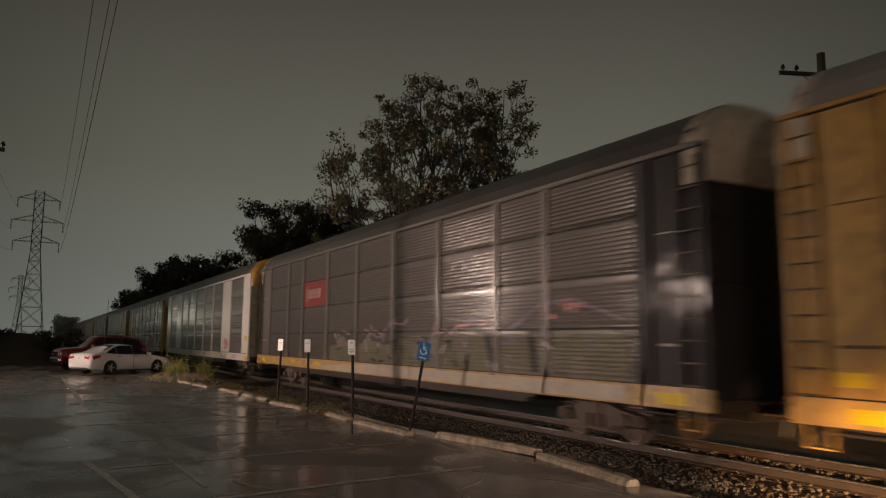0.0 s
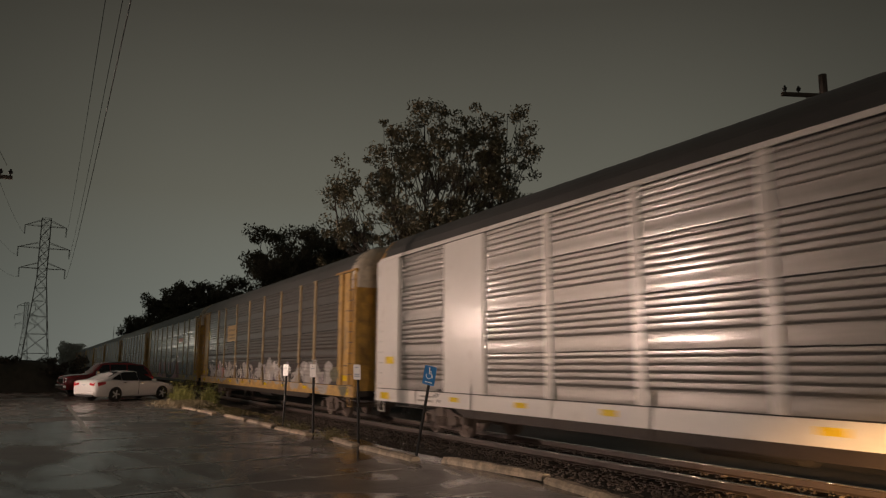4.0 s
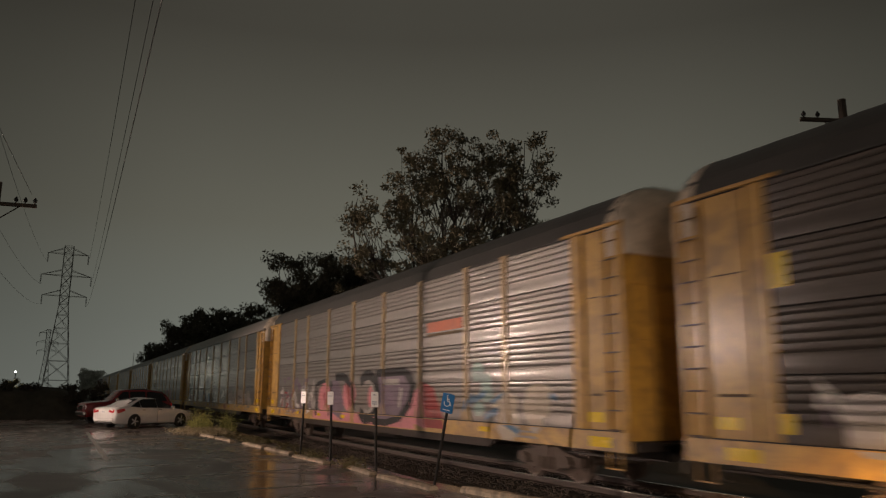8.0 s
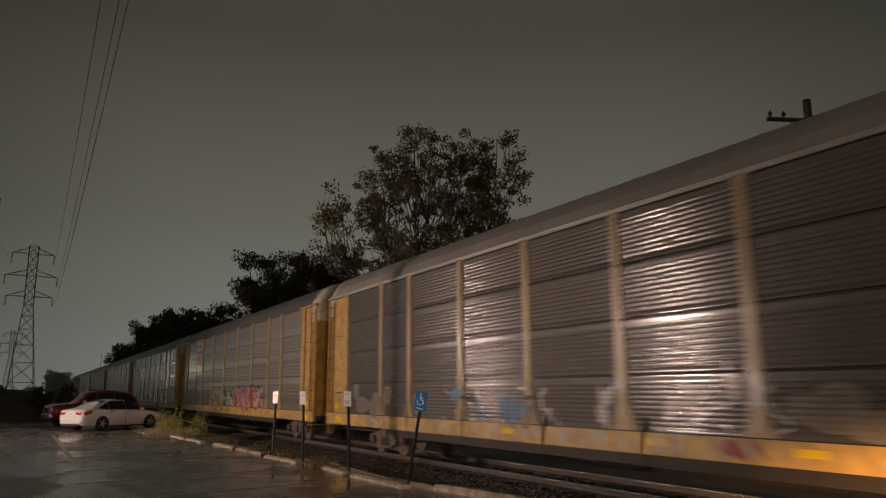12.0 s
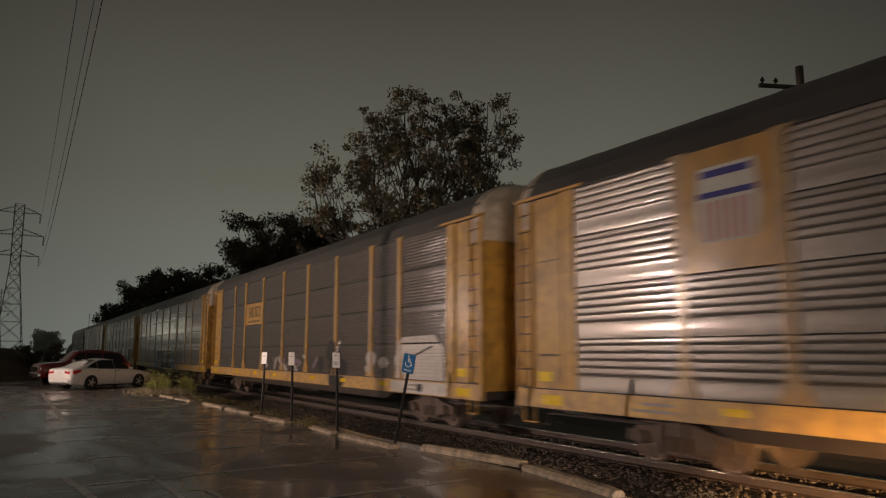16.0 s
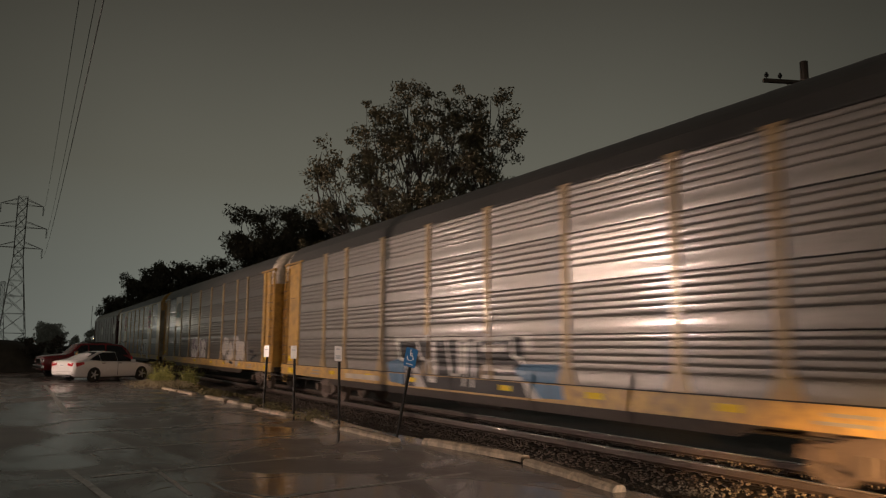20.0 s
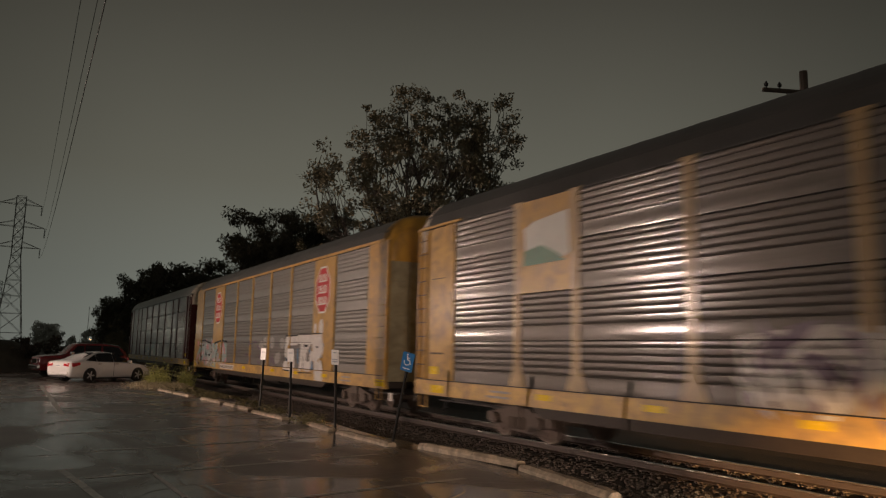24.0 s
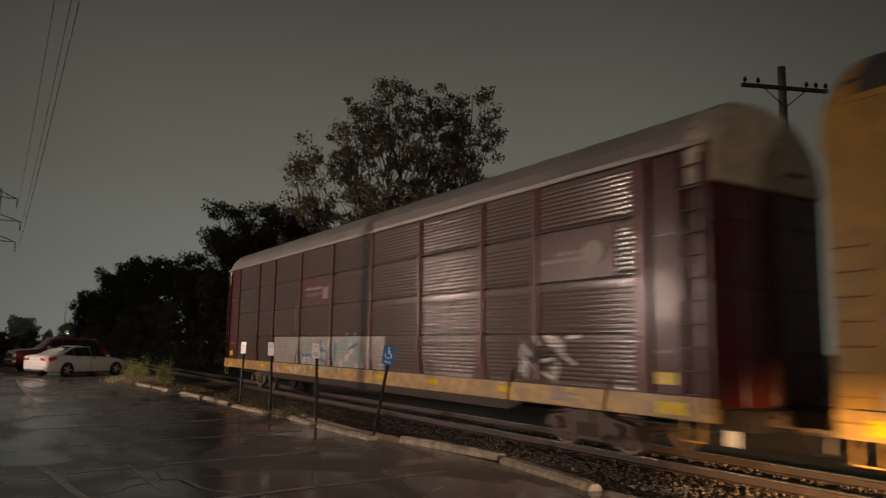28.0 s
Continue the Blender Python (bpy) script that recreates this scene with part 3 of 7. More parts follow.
def sign(x, y, lean_x, lean_y, turn, board, label):
    """A small board on a thin dark post; some posts lean."""
    post_h, z0 = 1.80, ground_z(x) - 0.05 if x > 6.7 else -0.02
    s = thing("parking_sign", pose(x, y, z0, lean_x, lean_y, turn), label, "sign", "parking signs by the wheel stops")
    bm = bmesh.new()
    prism(bm, [(-0.028, 0), (0.028, 0), (0.028, post_h), (-0.028, post_h)], -0.016, 0.016)
    part("post", bm, "post", s, "dark steel post")
    plate = bmesh.new()
    w, h, r = 0.152, 0.228, 0.03
    out = []
    for cx, cz, a0 in ((w - r, h - r, 0), (-w + r, h - r, 90), (-w + r, -h + r, 180), (w - r, -h + r, 270)):
        out += [(cx + r * math.cos(radians(a0 + k * 30)), cz + r * math.sin(radians(a0 + k * 30))) for k in range(4)]
    k = [plate.verts.new((px, -0.020, post_h - 0.22 + pz)) for px, pz in out]
    q = [plate.verts.new((px, -0.016, post_h - 0.22 + pz)) for px, pz in out]
    plate.faces.new(k)
    plate.faces.new(q[::-1])
    for i in range(len(k)):
        plate.faces.new((k[i], q[i], q[(i + 1) % len(k)], k[(i + 1) % len(k)]))
    bmesh.ops.recalc_face_normals(plate, faces=plate.faces[:])
    zc = post_h - 0.22
    sx, sz = (0.90, 0.80) if board == "blue" else (0.74, 0.74)
    fit = Matrix.Translation((0, -0.014, post_h - 0.228 * sz)) @ Matrix.Diagonal((sx, 1, sz, 1)) @ Matrix.Translation((0, 0, -zc))
    sheet = part("board", plate, "sign_blue" if board == "blue" else "sign_white", s, at=fit)

    def mark(name, bm, material):
        part(name, bm, material, sheet)

    def bar(x0, x1, z0, z1, material, name="print_bar"):
        mark(name, boxed(x0, x1, -0.0235, -0.0205, zc + z0, zc + z1), material)

    if board == "blue":
        bar(-0.09, 0.09, -0.172, -0.150, "sign_white", "print_bar")
        sym = bmesh.new()
        for i in range(12):
            a0, a1 = radians(-200 + i * 21), radians(-200 + (i + 1) * 21)
            tube(sym, (-0.01 + 0.075 * math.cos(a0), -0.022, zc - 0.0 + 0.075 * math.sin(a0)), (-0.01 + 0.075 * math.cos(a1), -0.022, zc + 0.075 * math.sin(a1)), 0.010, sides=4)
        for p, q2 in (((-0.02, 0.15), (-0.01, 0.05)), ((-0.01, 0.05), (0.05, 0.045)), ((0.05, 0.045), (0.085, -0.045)), ((-0.015, 0.10), (0.045, 0.095))):
            tube(sym, (p[0], -0.022, zc + p[1]), (q2[0], -0.022, zc + q2[1]), 0.012, sides=4)
        bmesh.ops.create_icosphere(sym, subdivisions=1, radius=0.022, matrix=Matrix.Translation((-0.025, -0.02, zc + 0.175)) @ Matrix.Diagonal((1, 0.25, 1, 1)))
        mark("wheelchair_symbol", sym, "sign_white")
    elif board == "print":
        bar(-0.11, 0.11, -0.09, -0.05, "sign_grey")
        bar(-0.11, 0.11, -0.15, -0.11, "sign_grey")
        bar(-0.08, 0.08, 0.12, 0.15, "sign_grey")
    else:
        bar(-0.10, 0.10, 0.06, 0.09, "sign_grey")
    for z in (0.15, -0.15):
        b = bmesh.new()
        tube(b, (0, -0.0215, zc + z), (0, -0.029, zc + z), 0.010, sides=6)
        mark("bolt", b, "rail_steel")


# ---- track ----
def track():
    line = tagged(thing("railway_track", pose(TRACK_X, 0, RAIL_Z), "single track with polished rails on dark ties", "railway track"), kind="structure")
    y0, y1 = -60.0, 420.0
    half = [(0.070, -0.171), (0.070, -0.160), (0.012, -0.130), (0.009, -0.045), (0.036, -0.035), (0.036, -0.014), (0.033, -0.006), (0.026, -0.0015), (0.008, 0.0)]
    outline = half + [(-a, b) for a, b in half[::-1]]
    for s in (-0.7535, 0.7535):
        bm = bmesh.new()
        a = [bm.verts.new((s + px, y0, pz)) for px, pz in outline]
        b = [bm.verts.new((s + px, y1, pz)) for px, pz in outline]
        k = len(outline)
        for i in range(k):
            f = bm.faces.new((a[i], b[i], b[(i + 1) % k], a[(i + 1) % k]))
            if min(outline[i][1], outline[(i + 1) % k][1]) > -0.03:
                f.material_index, f.smooth = 1, True
        bmesh.ops.recalc_face_normals(bm, faces=bm.faces[:])
        part("rail", mesh_of("rail", bm, "rail_rust", "rail_steel"), "", line, "steel rail with a polished head")
    tie = mesh_of("tie", boxed(-1.30, 1.30, -0.115, 0.115, -0.36, -0.185, 0.012), "tie")
    plate = bmesh.new()
    for s in (-0.7535, 0.7535):
        box(plate, s - 0.17, s + 0.17, -0.09, 0.09, -0.1845, -0.172)
        for dx in (-0.10, 0.10):
            box(plate, s + dx - 0.015, s + dx + 0.015, -0.05, -0.02, -0.172, -0.15)
    plate = mesh_of("tie_plates", plate, "rail_rust")
    rng = random.Random(5)
    for i in range(150):
        t = part("tie", tie, "", line, at=pose(rng.uniform(-0.04, 0.04), -6 + i * 0.52, rng.uniform(-0.012, 0), rz=rng.uniform(-1, 1)))
        part("tie_plate", plate, "", t)
    far = bmesh.new()
    for i in range(500):
        box(far, -1.3, 1.3, 72 + i * 0.52 - 0.115, 72 + i * 0.52 + 0.115, -0.36, -0.19)
    part("far_ties", far, "tie", line, kind="stuff")


def stones(name, label, count, place, size, material, seed, category="gravel"):
    """Loose broken stones, each an uneven lump; place(rng) gives where."""
    rng = random.Random(seed)
    shapes = []
    for _ in range(10):
        bm = bmesh.new()
        bmesh.ops.create_icosphere(bm, subdivisions=1, radius=1.0)
        for v in bm.verts:
            v.co *= rng.uniform(0.62, 1.1)
            v.co.z *= 0.72
        bm.verts.ensure_lookup_table()
        bm.verts.index_update()
        shapes.append((np.array([v.co[:] for v in bm.verts]), np.array([[v.index for v in f.verts] for f in bm.faces])))
        bm.free()
    vs, fs, base = [], [], 0
    for _ in range(count):
        co, tri = shapes[rng.randrange(10)]
        r = rng.uniform(*size)
        a = rng.uniform(0, 6.28)
        rot = np.array([[math.cos(a), -math.sin(a), 0], [math.sin(a), math.cos(a), 0], [0, 0, 1]])
        x, y, lift = place(rng)
        vs.append((co * r) @ rot.T + np.array([x, y, ground_z(x) + r * 0.3 + lift]))
        fs.append(tri + base)
        base += len(co)
    me = bpy.data.meshes.new(name)
    me.from_pydata(np.concatenate(vs).tolist(), [], np.concatenate(fs).tolist())
    me.materials.append(M[material])
    tagged(new(name, me), label, category, kind="stuff")


# ---- railcars ----
GAP_Y, PITCH = 7.850, 29.439
DATUM = 13.64                                # middle of a car on the scale along its side
HALF = {"post": 13.99, "plate": 13.49}
SILL_LO, SILL_HI = 0.834, 1.203
ROWS = (1.203, 2.232, 3.27, 4.307, 5.335)
EAVE = 5.335
SEAM = {"fine": 0.021, "broad": 0.004, "groove": 0.005}   # half the gap between two rows of panels
RIB_OUT, RIB_IN, FACE = -1.512, -1.480, -1.55
SPLITS = (1.25, 4.10, 6.10, 9.05, 12.0, 14.98, 17.93, 20.88, 22.88, 25.73)
PLATE_SPLITS = (1.55, 4.45, 6.55, 9.25, 12.05, 14.93, 17.73, 20.43, 22.53, 25.43)


def rib_profile(z0, z1, style):
    """Heights and depths up one row of corrugated sheet."""
    pts = []

    def ribs(a, b, n, deep):
        p = (b - a) / n
        d = deep * (RIB_OUT - RIB_IN)
        r = RIB_OUT - d
        for i in range(n):
            z = a + i * p
            pts.extend([(z, r), (z + 0.20 * p, r + 0.70 * d), (z + 0.36 * p, r + 0.95 * d), (z + 0.70 * p, RIB_OUT), (z + 0.87 * p, r + 0.75 * d)])

    h = z1 - z0
    pts.append((z0, RIB_IN))
    if style == "fine":
        pts.extend([(z0 + 0.006, RIB_OUT + 0.003), (z0 + 0.075, RIB_OUT)])
        ribs(z0 + 0.090, z1 - 0.090, 9, 0.34)
        pts.extend([(z1 - 0.082, RIB_OUT), (z1 - 0.010, RIB_OUT + 0.003)])
    else:
        # a wide band, then narrow grooves in the upper part
        pts.extend([(z0 + 0.008, RIB_OUT + 0.005), (z0 + 0.08 * h, RIB_OUT - 0.001), (z0 + 0.16 * h, RIB_OUT - 0.001), (z0 + 0.25 * h, RIB_OUT + 0.006)])
        for f in (0.33, 0.47, 0.61, 0.75, 0.89):
            z = z0 + f * h
            pts.extend([(z - 0.020, RIB_OUT), (z, RIB_OUT + 0.016), (z + 0.020, RIB_OUT + 0.003), (z + 0.05, RIB_OUT - 0.002)])
        pts.append((z1 - 0.010, RIB_OUT + 0.004))
    pts.append((z1 - 0.002, RIB_IN))
    return pts


SHEETS = {}


def sheet(width, row, style, material):
    """One corrugated panel, from 0 to width along the car, shared between alike panels."""
    key = (round(width, 2), row, style, material)
    if key not in SHEETS:
        pts = rib_profile(ROWS[row] + SEAM[style], ROWS[row + 1] - SEAM[style], style)
        bm = bmesh.new()
        a = [bm.verts.new((x, 0, z)) for z, x in pts]
        b = [bm.verts.new((x, width, z)) for z, x in pts]
        for i in range(len(pts) - 1):
            bm.faces.new((a[i], b[i], b[i + 1], a[i + 1]))
        lip = [bm.verts.new((x, y, z)) for y in (0, width) for z, x in pts]
        a2, b2 = lip[:len(pts)], lip[len(pts):]
        back = [bm.verts.new((-1.445, y, pts[k][0])) for y, k in ((0, 0), (0, -1), (width, -1), (width, 0))]
        bm.faces.new((*a2[::-1], back[0], back[1])[::-1])
        bm.faces.new((*b2[::-1], back[3], back[2]))
        bm.faces.new((a2[0], back[0], back[3], b2[0]))
        bm.faces.new((a2[-1], b2[-1], back[2], back[1]))
        # the ribs are rolled smooth; the folds at the rims stay sharp
        bm.faces.ensure_lookup_table()
        for i in range(len(pts) - 1):
            (z0, x0), (z1, x1) = pts[i], pts[i + 1]
            bm.faces[i].smooth = abs(x1 - x0) < 0.8 * (z1 - z0)
        for e in bm.edges:
            e.smooth = all(f.smooth for f in e.link_faces)
        SHEETS[key] = mesh_of("side_panel", bm, material)
    return SHEETS[key]


def span(poly, z):
    """Where a convex outline in (v, z) is cut at the height z."""
    hit = []
    for (a, za), (b, zb) in zip(poly, poly[1:] + poly[:1]):
        if min(za, zb) <= z <= max(za, zb):
            if abs(zb - za) < 1e-9:
                hit += [a, b]
            else:
                hit.append(a + (b - a) * (z - za) / (zb - za))
    return (min(hit), max(hit)) if hit else None


def spray(polys, splits, style, layer):
    """Paint sprayed on a car's side: a thin skin that follows ribs, posts and sill under each convex outline."""
    bm = bmesh.new()
    lift = 0.003 + 0.0015 * layer
    bays = []
    for i, (a, b) in enumerate(zip(splits, splits[1:])):
        if splits is PLATE_SPLITS and i in (1, 7):
            bays.append((a, b, "post"))
        else:
            bays.append((a + 0.1, b - 0.1, "ribs"))
    for i, s in enumerate(splits):
        if splits is not PLATE_SPLITS or i not in (1, 2, 7, 8):
            bays.append((s - 0.1, s + 0.1, "post"))
    if splits is PLATE_SPLITS:
        bays += [(0.2, splits[0] - 0.1, "post"), (splits[-1] + 0.1, 27.0, "post")]
    rows = []
    for r in range(4):
        pts = rib_profile(ROWS[r] + SEAM[style], ROWS[r + 1] - SEAM[style], style)
        rows += [(z0, z1, d0, d1) for (z0, d0), (z1, d1) in zip(pts, pts[1:])]
    flat = [(SILL_HI + 0.03, ROWS[4] - 0.01, FACE - 0.002, FACE - 0.002)]
    sill = [(SILL_LO + 0.005, SILL_HI - 0.005, FACE - 0.004, FACE - 0.004)]
    for poly in polys:
        lo, hi = min(z for _, z in poly), max(z for _, z in poly)
        cuts = sorted({z for _, z in poly})
        for a, b, kind in bays + [(0.2, 27.0, "sill")]:
            for z0, z1, d0, d1 in {"ribs": rows, "post": flat, "sill": sill}[kind]:
                u0, u1 = max(z0, lo), min(z1, hi)
                if u1 - u0 < 1e-4:
                    continue
                steps = [u0] + [z for z in cuts if u0 + 1e-4 < z < u1 - 1e-4] + [u1]
                for w0, w1 in zip(steps, steps[1:]):
                    s0, s1 = span(poly, w0 + 1e-6), span(poly, w1 - 1e-6)
                    if not s0 or not s1:
                        continue
                    l0, r0, l1, r1 = max(s0[0], a), min(s0[1], b), max(s1[0], a), min(s1[1], b)
                    if r0 <= l0 and r1 <= l1:
                        continue
                    r0, r1 = max(r0, l0), max(r1, l1)
                    e0 = d0 + (d1 - d0) * (w0 - z0) / (z1 - z0) - lift
                    e1 = d0 + (d1 - d0) * (w1 - z0) / (z1 - z0) - lift
                    h = -DATUM
                    q = [bm.verts.new(v) for v in ((e0, l0 + h, w0), (e0, r0 + h, w0), (e1, r1 + h, w1), (e1, l1 + h, w1))]
                    bm.faces.new(q[::-1])
    return bm


def blob(v, z, rv, rz, n=9, turn=0.0, wob=0.0, rng=None):
    """A convex rounded outline."""
    out = []
    for i in range(n):
        a = 2 * math.pi * i / n + turn
        out.append((v + rv * math.cos(a), z + rz * math.sin(a)))
    return out


def stroke(p, q, w):
    """A thick straight stroke as an outline."""
    d = Vector((q[0] - p[0], q[1] - p[1]))
    n = Vector((-d.y, d.x)).normalized() * w / 2
    return [(p[0] + n.x, p[1] + n.y), (q[0] + n.x, q[1] + n.y), (q[0] - n.x, q[1] - n.y), (p[0] - n.x, p[1] - n.y)]


def ring(v, z, rv, rz, w, a0=0, a1=360, n=10):
    pts = [(v + rv * math.cos(radians(a0 + (a1 - a0) * i / n)), z + rz * math.sin(radians(a0 + (a1 - a0) * i / n))) for i in range(n + 1)]
    return [stroke(p, q, w) for p, q in zip(pts, pts[1:])]


def scrawl(rng, v0, v1, z0, z1, n, w, reach=0.7):
    """Loose tag strokes within a rectangle."""
    out = []
    for _ in range(n):
        v, z = rng.uniform(v0, v1), rng.uniform(z0, z1)
        a = rng.uniform(0, 6.28)
        q = (min(v1, max(v0, v + reach * math.cos(a))), min(z1, max(z0, z + reach * math.sin(a) * 0.8)))
        if abs(q[0] - v) + abs(q[1] - z) > 0.1:
            out.append(stroke((v, z), q, w * rng.uniform(0.7, 1.3)))
    return out


def lumps(rng, v0, v1, z0, z1, n, size):
    return [blob(rng.uniform(v0, v1), rng.uniform(z0, z1), size * rng.uniform(0.6, 1.3), size * rng.uniform(0.5, 0.9), 8, rng.uniform(0, 1)) for _ in range(n)]


def shards(rng, v0, v1, z0, z1, n, size):
    """Pointed slanting pieces of wild lettering."""
    out = []
    for _ in range(n):
        v, z = rng.uniform(v0, v1), rng.uniform(z0, z1)
        a = rng.choice((0.9, 1.2, 1.9, 2.3)) + rng.uniform(-0.25, 0.25)
        s, w = size * rng.uniform(0.6, 1.4), size * rng.uniform(0.22, 0.5)
        c, d = math.cos(a), math.sin(a)
        out.append([(v + c * s, max(0.86, z + d * s * 0.8)), (v - d * w, max(0.86, z + c * w)), (v - c * s * 0.8, max(0.86, z - d * s * 0.7)), (v + d * w * 0.8, max(0.86, z - c * w))])
    return out


def roof_outline(x):
    """Height of the arched roof at x across the car."""
    return EAVE + 0.95 * (1 - abs(x / 1.53) ** 2.6) ** 0.62


SHARED = {}


def shared(key, make):
    if key not in SHARED:
        SHARED[key] = make()
    return SHARED[key]


def post_mesh(material, flare=True):
    def make():
        bm = bmesh.new()
        w = 0.10
        out = [(-w, SILL_HI), (w, SILL_HI), (w, EAVE - 0.02), (w + 0.13, EAVE + 0.05), (-w - 0.13, EAVE + 0.05), (-w, EAVE - 0.02)]
        if flare:
            out = [(-0.30, SILL_HI - 0.02), (0.30, SILL_HI - 0.02), (0.13, SILL_HI + 0.42), (w, SILL_HI + 0.6), (w, EAVE - 0.10), (w + 0.10, EAVE + 0.03), (-w - 0.10, EAVE + 0.03), (-w, EAVE - 0.10), (-w, SILL_HI + 0.6), (-0.13, SILL_HI + 0.42)]
        prism(bm, out, FACE, -1.44)
        return mesh_of("post", bm, material)
    return shared(("post", material, flare), make)


def ladder_mesh(material):
    def make():
        bm = bmesh.new()
        for y in (-0.19, 0.19):
            box(bm, -1.56, -1.50, y - 0.022, y + 0.022, 0.95, EAVE - 0.15)
        return mesh_of("ladder", bm, material)
    return shared(("ladder", material), make)


def truck_mesh():
    """A freight truck: two cast side frames with axle boxes, springs and a bolster, as it stands over two axles."""
    def make():
        bm = bmesh.new()
        for s in (-1, 1):
            x0, x1 = s * 0.90, s * 1.06
            prism(bm, [(-1.25, 0.36), (-1.22, 0.56), (-0.62, 0.66), (-0.40, 0.74), (0.40, 0.74), (0.62, 0.66), (1.22, 0.56), (1.25, 0.36), (0.66, 0.38), (0.44, 0.26), (0.36, 0.20), (-0.36, 0.20), (-0.44, 0.26), (-0.66, 0.38)], min(x0, x1), max(x0, x1))
            for y in (-0.86, 0.86):
                tube(bm, (s * 0.92, y, 0.445), (s * 1.17, y, 0.445), 0.13, sides=10)
            for y in (-0.20, 0.0, 0.20):
                tube(bm, (s * 1.09, y, 0.26), (s * 1.09, y, 0.52), 0.07, sides=8)
        box(bm, -1.1, 1.1, -0.17, 0.17, 0.50, 0.78)
        return mesh_of("truck", bm, "truck")
    return shared("truck", make)


def wheelset_mesh():
    """Two wheels with flange, plate and hub on one axle; it turns about its own middle."""
    def make():
        bm = bmesh.new()
        prof = [(0.05, 0.105), (0.09, 0.11), (0.115, 0.20), (0.095, 0.34), (0.13, 0.40), (0.135, 0.445), (0.02, 0.45), (0.0, 0.473), (-0.018, 0.465), (-0.018, 0.39), (0.03, 0.33), (0.045, 0.2), (0.0, 0.105)]
        n = 24
        for s in (-1, 1):
            rings = [[bm.verts.new((s * (0.70 + w), r * math.cos(2 * math.pi * i / n), r * math.sin(2 * math.pi * i / n))) for i in range(n)] for w, r in prof]
            for r0, r1 in zip(rings, rings[1:] + rings[:1]):
                for i in range(n):
                    bm.faces.new((r0[i], r0[(i + 1) % n], r1[(i + 1) % n], r1[i]))
            for k in range(6):
                a = 2 * math.pi * k / 6
                box(bm, s * 0.80, s * 0.822, 0.27 * math.cos(a) - 0.025, 0.27 * math.cos(a) + 0.025, 0.27 * math.sin(a) - 0.025, 0.27 * math.sin(a) + 0.025)
        tube(bm, (-1.0, 0, 0), (1.0, 0, 0), 0.085, sides=12)
        bmesh.ops.recalc_face_normals(bm, faces=bm.faces[:])
        return mesh_of("wheelset", bm, "wheel")
    return shared("wheelset", make)


WHEELS = []


